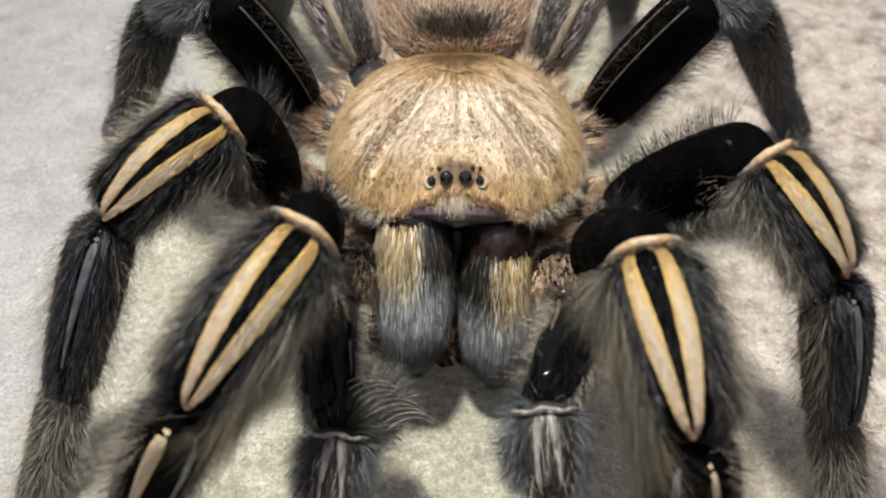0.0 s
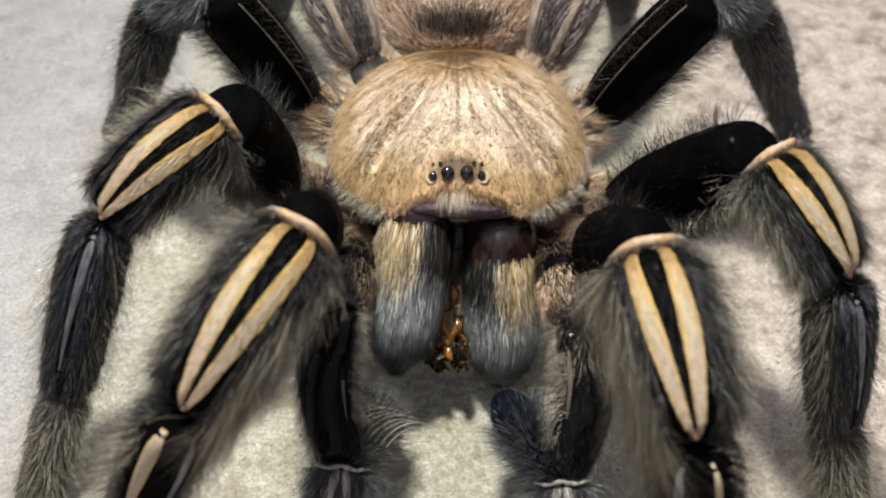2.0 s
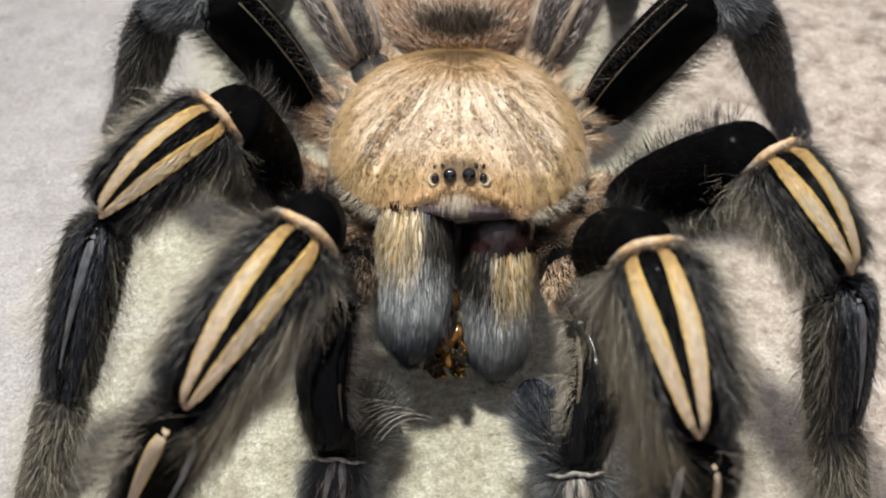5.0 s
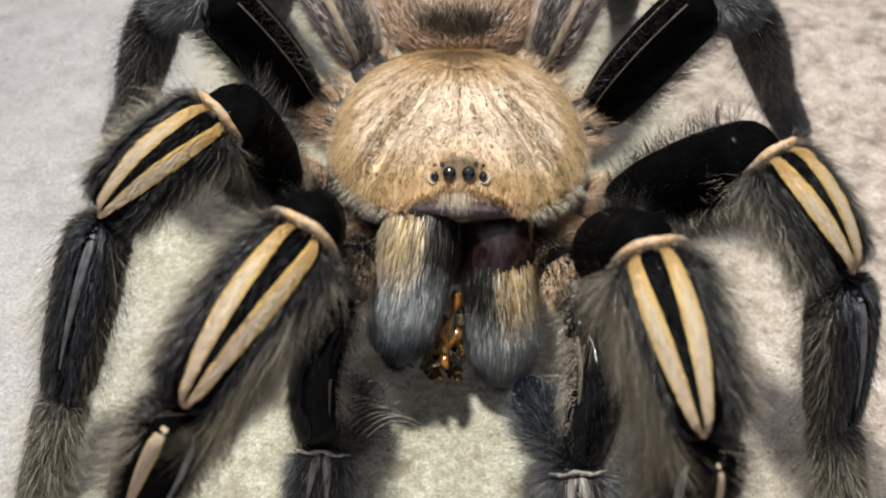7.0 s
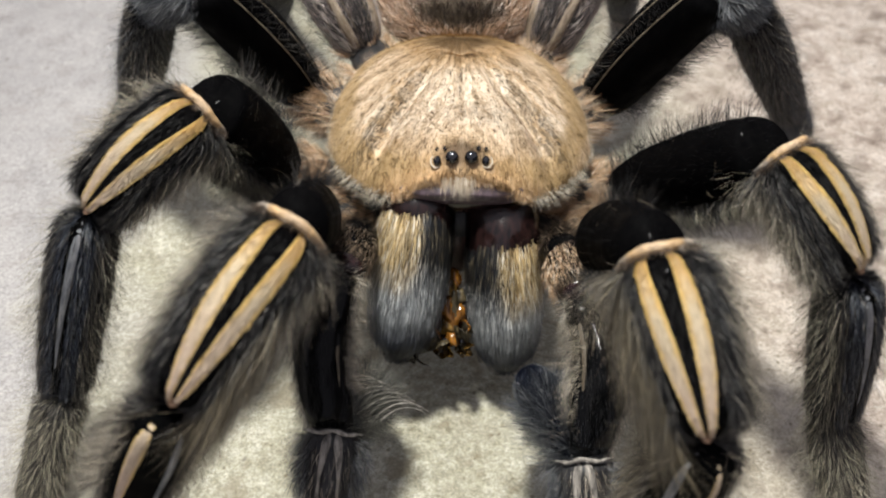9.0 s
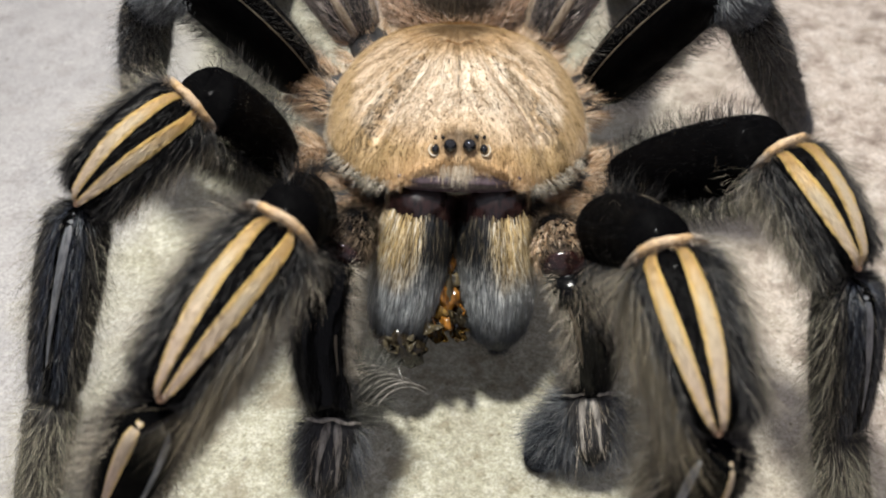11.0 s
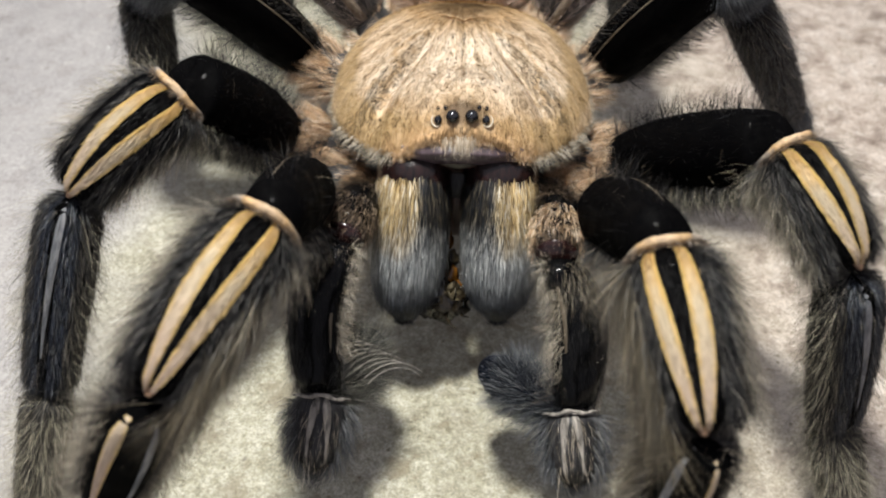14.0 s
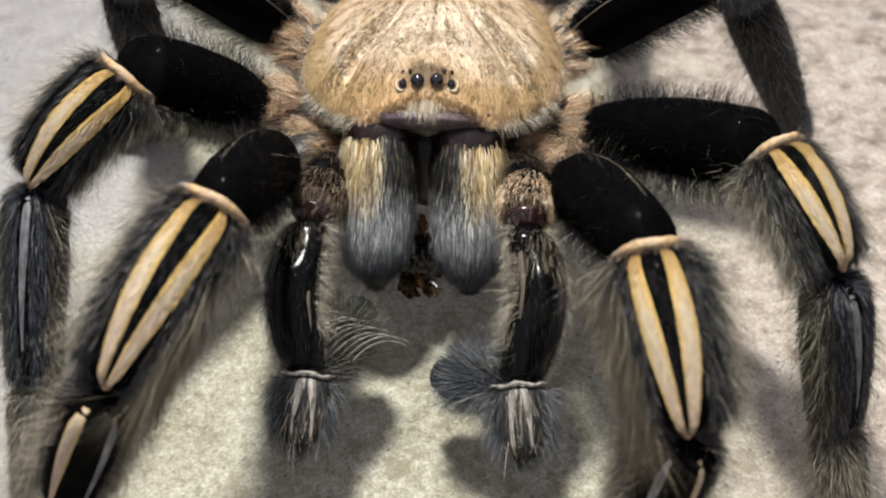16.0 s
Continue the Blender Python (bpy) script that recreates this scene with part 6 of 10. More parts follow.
    walk(MOVING["tibia_2l"], [
        (0, mm(-27.61, -12.92, 22.44, 154.2, 5.6, -40.7)), (0.5, mm(-27.86, -13.09, 22.70, 154.6, 4.8, -40.1)),
        (1, mm(-27.67, -13.05, 22.66, 153.7, 4.8, -40.4)), (1.5, mm(-28.04, -12.92, 22.73, 154.4, 4.1, -39.5)),
        (2, mm(-27.80, -13.03, 22.74, 153.7, 4.6, -39.5)), (2.5, mm(-27.81, -12.56, 22.29, 154.3, 5.0, -40.7)),
        (3, mm(-27.89, -13.13, 22.83, 154.0, 4.4, -39.3)), (3.5, mm(-27.68, -12.88, 22.50, 154.0, 5.1, -40.6)),
        (4, mm(-27.76, -12.97, 22.68, 153.6, 4.6, -39.7)), (4.5, mm(-27.79, -12.95, 22.68, 153.7, 4.6, -39.6)),
        (5, mm(-27.86, -12.89, 22.67, 153.8, 4.4, -39.5)), (5.5, mm(-27.94, -12.82, 22.66, 153.9, 4.2, -39.4)),
        (6, mm(-28.01, -12.76, 22.66, 154.0, 4.1, -39.3)), (6.5, mm(-28.04, -12.74, 22.66, 154.0, 4.0, -39.2)),
        (7, mm(-27.91, -12.89, 22.70, 153.8, 4.3, -39.2)), (7.5, mm(-28.24, -12.75, 22.67, 155.0, 3.9, -39.3)),
        (8, mm(-28.80, -12.96, 23.06, 155.6, 2.6, -38.1)), (8.5, mm(-28.57, -12.71, 22.83, 155.1, 2.8, -38.7)),
        (9, mm(-29.04, -12.61, 23.03, 155.0, 1.5, -37.5)), (9.5, mm(-29.15, -12.51, 23.04, 154.9, 1.2, -37.2)),
        (10, mm(-29.42, -12.27, 23.06, 154.3, 0.3, -36.3)), (10.5, mm(-29.74, -11.99, 23.08, 153.3, -0.7, -35.4)),
        (11, mm(-30.01, -11.75, 23.10, 151.7, -1.5, -34.5)), (11.5, mm(-30.14, -11.62, 23.09, 150.7, -1.8, -34.2)),
        (12, mm(-32.42, -10.17, 22.94, 150.2, -5.5, -30.3)), (12.5, mm(-32.49, -9.78, 22.74, 149.5, -5.9, -30.0)),
        (13, mm(-31.90, -9.41, 22.40, 148.2, -5.9, -31.0)), (13.5, mm(-31.20, -9.73, 22.40, 148.1, -5.0, -32.3)),
        (14, mm(-31.29, -9.84, 22.48, 148.4, -4.8, -32.0)), (14.5, mm(-31.56, -9.80, 22.53, 148.6, -5.0, -31.4)),
        (15, mm(-33.02, -8.74, 22.26, 147.9, -7.2, -28.4)), (15.5, mm(-33.92, -8.40, 22.22, 148.0, -8.3, -26.8)),
        (16, mm(-34.88, -8.55, 22.49, 149.2, -9.6, -26.3)),
    ])
    walk(MOVING["metatarsus_2l"], [
        (0, mm(-34.07, -17.95, 5.93, 141.0, -3.9, -34.9)), (0.5, mm(-34.03, -18.23, 6.11, 142.3, -3.1, -35.4)),
        (1, mm(-34.00, -18.37, 6.19, 142.9, -2.8, -35.9)), (1.5, mm(-34.03, -18.31, 6.16, 142.7, -2.8, -35.4)),
        (2, mm(-34.00, -18.50, 6.27, 143.5, -2.1, -35.7)), (2.5, mm(-34.12, -17.67, 5.75, 139.7, -4.7, -34.3)),
        (3, mm(-34.00, -18.59, 6.32, 143.9, -1.9, -35.7)), (3.5, mm(-34.05, -18.06, 6.00, 141.5, -3.7, -35.3)),
        (4, mm(-34.00, -18.43, 6.23, 143.1, -2.4, -35.6)), (4.5, mm(-34.01, -18.41, 6.21, 143.0, -2.4, -35.5)),
        (5, mm(-34.02, -18.36, 6.18, 142.8, -2.6, -35.4)), (5.5, mm(-34.03, -18.31, 6.16, 142.6, -2.7, -35.3)),
        (6, mm(-34.03, -18.28, 6.14, 142.5, -2.7, -35.2)), (6.5, mm(-34.04, -18.27, 6.13, 142.4, -2.8, -35.2)),
        (7, mm(-34.02, -18.40, 6.21, 143.0, -2.4, -35.3)), (7.5, mm(-34.05, -18.07, 6.01, 141.5, -3.3, -34.8)),
        (8, mm(-34.09, -18.47, 6.29, 143.6, -2.4, -35.2)), (8.5, mm(-34.06, -18.26, 6.14, 142.5, -2.9, -35.2)),
        (9, mm(-34.13, -18.52, 6.33, 143.9, -2.3, -35.1)), (9.5, mm(-34.15, -18.55, 6.36, 144.2, -2.2, -35.0)),
        (10, mm(-34.22, -18.65, 6.45, 144.9, -2.0, -34.8)), (10.5, mm(-34.37, -18.85, 6.62, 146.3, -1.8, -34.5)),
        (11, mm(-34.62, -19.18, 6.88, 148.6, -1.8, -34.3)), (11.5, mm(-34.79, -19.36, 7.02, 149.9, -1.8, -34.1)),
        (12, mm(-35.73, -18.86, 7.01, 150.2, -5.5, -30.3)), (12.5, mm(-35.76, -18.70, 6.94, 149.5, -5.9, -30.0)),
        (13, mm(-35.53, -18.56, 6.80, 148.2, -5.9, -31.0)), (13.5, mm(-35.25, -18.68, 6.80, 148.1, -5.0, -32.3)),
        (14, mm(-35.28, -18.73, 6.83, 148.4, -4.8, -32.0)), (14.5, mm(-35.39, -18.71, 6.85, 148.6, -5.0, -31.4)),
        (15, mm(-35.98, -18.29, 6.75, 147.9, -7.2, -28.4)), (15.5, mm(-36.33, -18.16, 6.74, 148.0, -8.3, -26.9)),
        (16, mm(-36.72, -18.21, 6.84, 149.1, -9.6, -26.3)),
    ])
    walk(MOVING["femur_3l"], [
        (0, mm(-15.55, 15.19, 12.43, 15.7, 18.7, -111.5)), (0.5, mm(-15.44, 15.22, 12.96, 17.5, 18.5, -108.2)),
        (1, mm(-15.33, 15.14, 12.44, 16.3, 18.2, -110.9)), (1.5, mm(-15.44, 15.33, 13.06, 17.7, 19.0, -107.4)),
        (2, mm(-15.46, 15.32, 12.71, 16.5, 18.8, -111.0)), (2.5, mm(-15.44, 15.42, 12.58, 16.1, 19.0, -110.7)),
        (3, mm(-15.49, 15.33, 13.06, 17.7, 18.7, -107.7)), (3.5, mm(-15.39, 15.27, 12.50, 16.3, 18.7, -111.9)),
        (4, mm(-15.40, 15.41, 12.64, 16.4, 19.0, -111.1)), (4.5, mm(-15.40, 15.43, 12.69, 16.5, 19.1, -110.8)),
        (5, mm(-15.40, 15.49, 12.81, 16.8, 19.2, -109.9)), (5.5, mm(-15.40, 15.55, 12.95, 17.2, 19.3, -108.6)),
        (6, mm(-15.40, 15.61, 13.07, 17.7, 19.2, -107.0)), (6.5, mm(-15.40, 15.63, 13.12, 17.8, 19.3, -106.8)),
        (7, mm(-15.41, 15.58, 12.85, 16.8, 19.7, -110.1)), (7.5, mm(-15.40, 15.66, 13.45, 18.3, 20.3, -108.6)),
        (8, mm(-15.34, 15.98, 14.34, 20.7, 21.3, -107.4)), (8.5, mm(-15.30, 15.94, 13.43, 19.1, 20.8, -111.5)),
        (9, mm(-15.35, 16.05, 14.22, 20.5, 21.6, -108.5)), (9.5, mm(-15.37, 16.18, 14.33, 20.7, 21.9, -108.2)),
        (10, mm(-15.42, 16.47, 14.59, 21.2, 22.4, -107.7)), (10.5, mm(-15.49, 16.83, 14.90, 21.8, 23.1, -106.9)),
        (11, mm(-15.54, 17.13, 15.16, 22.4, 23.6, -106.3)), (11.5, mm(-15.57, 17.25, 15.27, 22.6, 23.8, -106.0)),
        (12, mm(-16.76, 19.01, 16.66, 27.5, 25.7, -105.7)), (12.5, mm(-16.38, 19.54, 16.53, 31.4, 23.8, -104.5)),
        (13, mm(-15.51, 19.53, 16.22, 33.2, 22.3, -102.7)), (13.5, mm(-14.93, 19.30, 15.66, 32.3, 22.3, -103.4)),
        (14, mm(-14.95, 19.47, 16.35, 32.4, 23.7, -101.3)), (14.5, mm(-15.04, 19.94, 16.76, 34.5, 23.6, -99.4)),
        (15, mm(-16.20, 20.87, 17.52, 35.6, 24.2, -97.0)), (15.5, mm(-16.94, 21.31, 17.68, 36.7, 23.2, -96.6)),
        (16, mm(-17.49, 21.14, 18.93, 36.3, 26.0, -94.3)),
    ])
    walk(MOVING["patella_3l"], [
        (0, mm(-22.15, 11.77, 28.98, 115.4, -3.1, -110.2)), (0.5, mm(-22.35, 11.73, 29.37, 116.9, -1.9, -110.2)),
        (1, mm(-22.04, 11.89, 28.98, 115.3, -3.2, -109.4)), (1.5, mm(-22.39, 11.60, 29.40, 117.5, -1.3, -110.9)),
        (2, mm(-22.28, 11.93, 29.18, 116.4, -3.2, -110.1)), (2.5, mm(-22.16, 11.89, 29.05, 115.8, -3.1, -109.8)),
        (3, mm(-22.41, 11.74, 29.44, 117.4, -1.7, -110.3)), (3.5, mm(-22.19, 11.98, 29.00, 115.7, -3.5, -110.0)),
        (4, mm(-22.23, 11.96, 29.09, 116.1, -3.3, -110.0)), (4.5, mm(-22.24, 11.94, 29.13, 116.2, -3.1, -110.0)),
        (5, mm(-22.27, 11.89, 29.21, 116.4, -2.8, -110.0)), (5.5, mm(-22.30, 11.82, 29.31, 116.7, -2.3, -109.9)),
        (6, mm(-22.34, 11.78, 29.39, 117.0, -1.6, -109.8)), (6.5, mm(-22.36, 11.78, 29.42, 117.3, -1.5, -110.0)),
        (7, mm(-22.33, 11.88, 29.21, 116.6, -2.8, -110.3)), (7.5, mm(-22.72, 11.83, 29.61, 118.4, -2.1, -111.3)),
        (8, mm(-23.31, 12.02, 30.15, 121.3, -1.7, -112.4)), (8.5, mm(-23.05, 12.47, 29.47, 119.3, -3.6, -112.1)),
        (9, mm(-23.35, 12.12, 30.02, 121.2, -2.1, -112.8)), (9.5, mm(-23.43, 12.18, 30.08, 121.5, -2.1, -112.9)),
        (10, mm(-23.63, 12.31, 30.23, 122.4, -1.9, -113.0)), (10.5, mm(-23.86, 12.47, 30.40, 123.5, -1.7, -113.2)),
        (11, mm(-24.06, 12.61, 30.53, 124.3, -1.6, -113.3)), (11.5, mm(-24.14, 12.67, 30.59, 124.7, -1.5, -113.4)),
        (12, mm(-26.73, 14.57, 31.16, 132.8, -0.9, -117.4)), (12.5, mm(-27.08, 15.84, 30.70, 133.4, -1.6, -116.5)),
        (13, mm(-26.48, 16.11, 30.26, 131.3, -2.1, -114.3)), (13.5, mm(-25.71, 15.90, 29.86, 128.6, -3.1, -113.0)),
        (14, mm(-25.70, 15.34, 30.38, 129.4, -2.1, -113.0)), (14.5, mm(-26.16, 15.73, 30.46, 130.9, -1.5, -113.1)),
        (15, mm(-27.43, 16.17, 30.97, 135.0, 0.7, -114.1)), (15.5, mm(-28.38, 16.86, 31.04, 137.6, 1.7, -114.5)),
        (16, mm(-28.67, 15.55, 32.08, 139.8, 3.8, -115.3)),
    ])
    walk(MOVING["tibia_3l"], [
        (0, mm(-28.07, 13.77, 26.01, 143.7, 11.6, -125.0)), (0.5, mm(-28.18, 13.76, 26.23, 144.3, 11.0, -121.8)),
        (1, mm(-28.00, 13.81, 26.03, 143.7, 11.4, -124.4)), (1.5, mm(-28.15, 13.73, 26.21, 144.2, 11.0, -121.2)),
        (2, mm(-28.16, 13.90, 26.11, 144.1, 11.7, -124.8)), (2.5, mm(-28.08, 13.85, 26.05, 143.9, 11.8, -124.6)),
        (3, mm(-28.21, 13.79, 26.27, 144.4, 11.0, -121.3)), (3.5, mm(-28.11, 13.94, 26.00, 143.9, 11.9, -125.7)),
        (4, mm(-28.13, 13.92, 26.05, 144.0, 11.9, -125.1)), (4.5, mm(-28.14, 13.90, 26.08, 144.1, 11.9, -124.8)),
        (5, mm(-28.14, 13.86, 26.14, 144.2, 11.8, -124.0)), (5.5, mm(-28.15, 13.82, 26.20, 144.3, 11.7, -122.7)),
        (6, mm(-28.17, 13.79, 26.25, 144.4, 11.3, -121.0)), (6.5, mm(-28.17, 13.80, 26.26, 144.4, 11.3, -120.8)),
        (7, mm(-28.19, 13.89, 26.12, 144.2, 12.1, -124.5)), (7.5, mm(-28.43, 13.93, 26.31, 144.9, 12.2, -123.6)),
        (8, mm(-28.82, 14.18, 26.55, 146.1, 12.8, -123.7)), (8.5, mm(-28.72, 14.54, 26.08, 145.6, 13.3, -127.4)),
        (9, mm(-28.87, 14.29, 26.44, 146.2, 13.2, -125.0)), (9.5, mm(-28.92, 14.35, 26.47, 146.4, 13.4, -125.0)),
        (10, mm(-29.05, 14.48, 26.52, 146.9, 13.7, -124.9)), (10.5, mm(-29.21, 14.64, 26.58, 147.6, 14.1, -124.7)),
        (11, mm(-29.35, 14.77, 26.63, 148.1, 14.5, -124.5)), (11.5, mm(-29.40, 14.83, 26.65, 148.4, 14.6, -124.4)),
        (12, mm(-31.27, 16.84, 26.46, 154.7, 16.8, -126.2)), (12.5, mm(-31.64, 17.96, 25.95, 158.2, 16.8, -124.9)),
        (13, mm(-31.29, 18.09, 25.70, 159.2, 16.4, -122.8)), (13.5, mm(-30.78, 17.80, 25.55, 157.2, 16.5, -123.7)),
        (14, mm(-30.68, 17.28, 25.99, 156.3, 16.9, -122.9)), (14.5, mm(-31.02, 17.67, 25.94, 158.2, 17.1, -121.5)),
        (15, mm(-31.87, 18.22, 26.07, 161.8, 17.3, -119.0)), (15.5, mm(-32.56, 18.93, 25.93, 165.0, 16.7, -117.4)),
        (16, mm(-32.56, 17.78, 26.80, 163.1, 17.7, -117.3)),
    ])
    walk(MOVING["metatarsus_3l"], [
        (0, mm(-38.97, 26.92, 4.03, 142.7, 2.1, -118.2)), (0.5, mm(-39.72, 26.00, 4.06, 144.1, 9.7, -120.9)),
        (1, mm(-39.06, 26.79, 4.04, 142.8, 3.1, -118.5)), (1.5, mm(-39.82, 25.86, 4.05, 144.2, 10.9, -121.2)),
        (2, mm(-38.93, 26.99, 4.03, 142.7, 1.7, -117.8)), (2.5, mm(-38.95, 26.94, 4.03, 142.7, 2.2, -117.8)),
        (3, mm(-39.80, 25.91, 4.06, 144.3, 10.6, -121.0)), (3.5, mm(-38.73, 27.27, 4.00, 142.3, -0.5, -116.9)),
        (4, mm(-38.82, 27.14, 4.02, 142.5, 0.7, -117.1)), (4.5, mm(-38.88, 27.05, 4.03, 142.6, 1.4, -117.4)),
        (5, mm(-39.06, 26.81, 4.05, 142.9, 3.3, -118.1)), (5.5, mm(-39.36, 26.42, 4.07, 143.5, 6.5, -119.2)),
        (6, mm(-39.77, 25.94, 4.06, 144.3, 10.6, -120.5)), (6.5, mm(-39.81, 25.90, 4.06, 144.4, 11.0, -120.6)),
        (7, mm(-38.93, 26.99, 4.03, 142.7, 2.0, -117.4)), (7.5, mm(-39.09, 26.80, 4.06, 143.1, 3.6, -117.9)),
        (8, mm(-38.89, 27.07, 4.04, 142.8, 1.8, -116.6)), (8.5, mm(-38.00, 28.26, 3.72, 139.9, -7.3, -112.4)),
        (9, mm(-38.53, 27.51, 3.94, 141.7, -1.6, -115.0)), (9.5, mm(-38.48, 27.57, 3.92, 141.5, -1.9, -114.7)),
        (10, mm(-38.36, 27.70, 3.87, 141.0, -2.7, -113.9)), (10.5, mm(-38.23, 27.85, 3.80, 140.3, -3.6, -112.9)),
        (11, mm(-38.11, 27.96, 3.74, 139.7, -4.2, -112.1)), (11.5, mm(-38.07, 28.00, 3.71, 139.5, -4.4, -111.7)),
        (12, mm(-36.58, 29.73, 2.37, 128.5, -14.9, -100.5)), (12.5, mm(-35.86, 30.01, 1.22, 118.8, -14.0, -94.5)),
        (13, mm(-35.61, 29.63, 0.74, 114.8, -10.7, -94.7)), (13.5, mm(-35.72, 29.85, 0.96, 116.6, -12.1, -94.1)),
        (14, mm(-36.06, 29.57, 1.61, 121.6, -11.7, -97.3)), (14.5, mm(-35.85, 29.55, 1.24, 118.6, -10.6, -96.1)),
        (15, mm(-35.65, 29.30, 0.82, 115.2, -8.4, -96.2)), (15.5, mm(-35.40, 29.13, 0.19, 110.5, -6.6, -95.8)),
        (16, mm(-36.02, 28.66, 1.42, 119.6, -6.5, -100.9)),
    ])
    walk(MOVING["femur_4l"], [
        (0, mm(-9.19, 22.81, 12.95, 34.4, 8.0, -148.4)), (0.5, mm(-9.13, 22.89, 13.48, 35.1, 8.5, -147.8)),
        (1, mm(-9.09, 22.86, 13.03, 34.6, 8.3, -148.0)), (1.5, mm(-9.11, 22.98, 13.56, 35.0, 8.8, -147.5)),
        (2, mm(-9.12, 22.96, 13.18, 34.5, 8.5, -147.8)), (2.5, mm(-9.06, 23.04, 12.99, 34.1, 8.7, -147.7)),
        (3, mm(-9.16, 22.99, 13.50, 34.8, 8.7, -147.7)), (3.5, mm(-9.12, 22.96, 13.00, 34.2, 8.4, -147.9)),
        (4, mm(-9.09, 23.07, 13.20, 34.2, 8.8, -147.6)), (4.5, mm(-9.08, 23.09, 13.25, 34.2, 8.8, -147.5)),
        (5, mm(-9.08, 23.14, 13.35, 34.3, 9.0, -147.4)), (5.5, mm(-9.07, 23.20, 13.48, 34.3, 9.2, -147.2)),
        (6, mm(-9.06, 23.25, 13.59, 34.3, 9.3, -147.0)), (6.5, mm(-9.06, 23.27, 13.63, 34.3, 9.4, -146.9)),
        (7, mm(-9.05, 23.22, 13.30, 34.0, 9.2, -147.2)), (7.5, mm(-9.03, 23.28, 13.88, 34.8, 9.6, -146.6)),
        (8, mm(-9.06, 23.68, 14.70, 35.1, 10.8, -145.5)), (8.5, mm(-9.08, 23.69, 13.83, 33.4, 10.3, -146.3)),
        (9, mm(-9.04, 23.72, 14.62, 34.8, 10.9, -145.4)), (9.5, mm(-9.06, 23.85, 14.73, 34.6, 11.2, -145.2)),
        (10, mm(-9.11, 24.14, 15.01, 34.3, 11.9, -144.7)), (10.5, mm(-9.18, 24.50, 15.35, 33.9, 12.7, -144.1)),
        (11, mm(-9.23, 24.79, 15.63, 33.6, 13.4, -143.6)), (11.5, mm(-9.25, 24.92, 15.74, 33.6, 13.8, -143.3)),
        (12, mm(-10.38, 26.63, 16.90, 30.2, 16.3, -143.4)), (12.5, mm(-9.90, 27.08, 16.62, 29.2, 18.1, -141.6)),
        (13, mm(-9.09, 27.10, 16.66, 31.7, 20.3, -138.0)), (13.5, mm(-8.61, 26.96, 16.16, 31.7, 20.5, -137.2)),
        (14, mm(-8.54, 27.05, 16.79, 34.0, 21.4, -135.4)), (14.5, mm(-8.52, 27.44, 17.14, 34.7, 22.8, -133.8)),
        (15, mm(-9.60, 28.29, 17.94, 33.0, 23.8, -135.1)), (15.5, mm(-10.29, 28.69, 18.00, 30.4, 23.2, -137.7)),
        (16, mm(-10.91, 28.57, 19.41, 36.1, 22.5, -136.3)),
    ])
    walk(MOVING["patella_4l"], [
        (0, mm(-14.98, 28.99, 24.93, 101.6, 1.5, -161.1)), (0.5, mm(-15.13, 29.07, 25.34, 103.8, 2.0, -161.7)),
        (1, mm(-14.99, 28.99, 24.97, 101.8, 1.6, -161.2)), (1.5, mm(-15.17, 29.09, 25.43, 104.3, 2.1, -161.9)),
        (2, mm(-15.05, 29.03, 25.14, 102.7, 1.8, -161.4)), (2.5, mm(-15.00, 29.00, 25.00, 101.9, 1.6, -161.2)),
        (3, mm(-15.16, 29.09, 25.41, 104.1, 2.1, -161.8)), (3.5, mm(-15.00, 29.00, 25.00, 101.9, 1.6, -161.2)),
        (4, mm(-15.07, 29.04, 25.18, 102.9, 1.8, -161.5)), (4.5, mm(-15.09, 29.05, 25.23, 103.1, 1.9, -161.5)),
        (5, mm(-15.13, 29.07, 25.32, 103.7, 2.0, -161.7)), (5.5, mm(-15.17, 29.09, 25.44, 104.3, 2.2, -161.9)),
        (6, mm(-15.22, 29.11, 25.54, 104.9, 2.3, -162.0)), (6.5, mm(-15.23, 29.12, 25.58, 105.1, 2.4, -162.1)),
        (7, mm(-15.12, 29.06, 25.30, 103.5, 2.0, -161.7)), (7.5, mm(-15.31, 29.16, 25.75, 106.1, 2.7, -162.4)),
        (8, mm(-15.69, 29.35, 26.50, 110.5, 4.1, -163.7)), (8.5, mm(-15.38, 29.19, 25.89, 106.9, 2.9, -162.6)),
        (9, mm(-15.66, 29.33, 26.44, 110.2, 4.0, -163.6)), (9.5, mm(-15.73, 29.36, 26.57, 111.0, 4.3, -163.8)),
        (10, mm(-15.91, 29.44, 26.87, 113.0, 5.0, -164.4)), (10.5, mm(-16.14, 29.55, 27.22, 115.4, 6.0, -165.0)),
        (11, mm(-16.34, 29.64, 27.50, 117.3, 6.9, -165.5)), (11.5, mm(-16.42, 29.68, 27.61, 118.1, 7.3, -165.7)),
        (12, mm(-17.63, 30.44, 29.07, 129.8, 12.2, -166.9)), (12.5, mm(-17.46, 30.22, 28.79, 127.9, 12.0, -166.5)),
        (13, mm(-17.46, 29.92, 28.36, 124.6, 12.5, -167.5)), (13.5, mm(-17.05, 29.65, 27.84, 120.6, 10.9, -167.2)),
        (14, mm(-17.46, 29.77, 28.11, 122.7, 12.7, -168.2)), (14.5, mm(-17.78, 29.83, 28.26, 124.2, 14.3, -168.8)),
        (15, mm(-18.75, 30.46, 29.19, 132.5, 18.0, -168.4)), (15.5, mm(-18.96, 30.82, 29.63, 136.2, 18.1, -167.3)),
        (16, mm(-20.15, 31.69, 30.35, 144.0, 22.2, -167.3)),
    ])
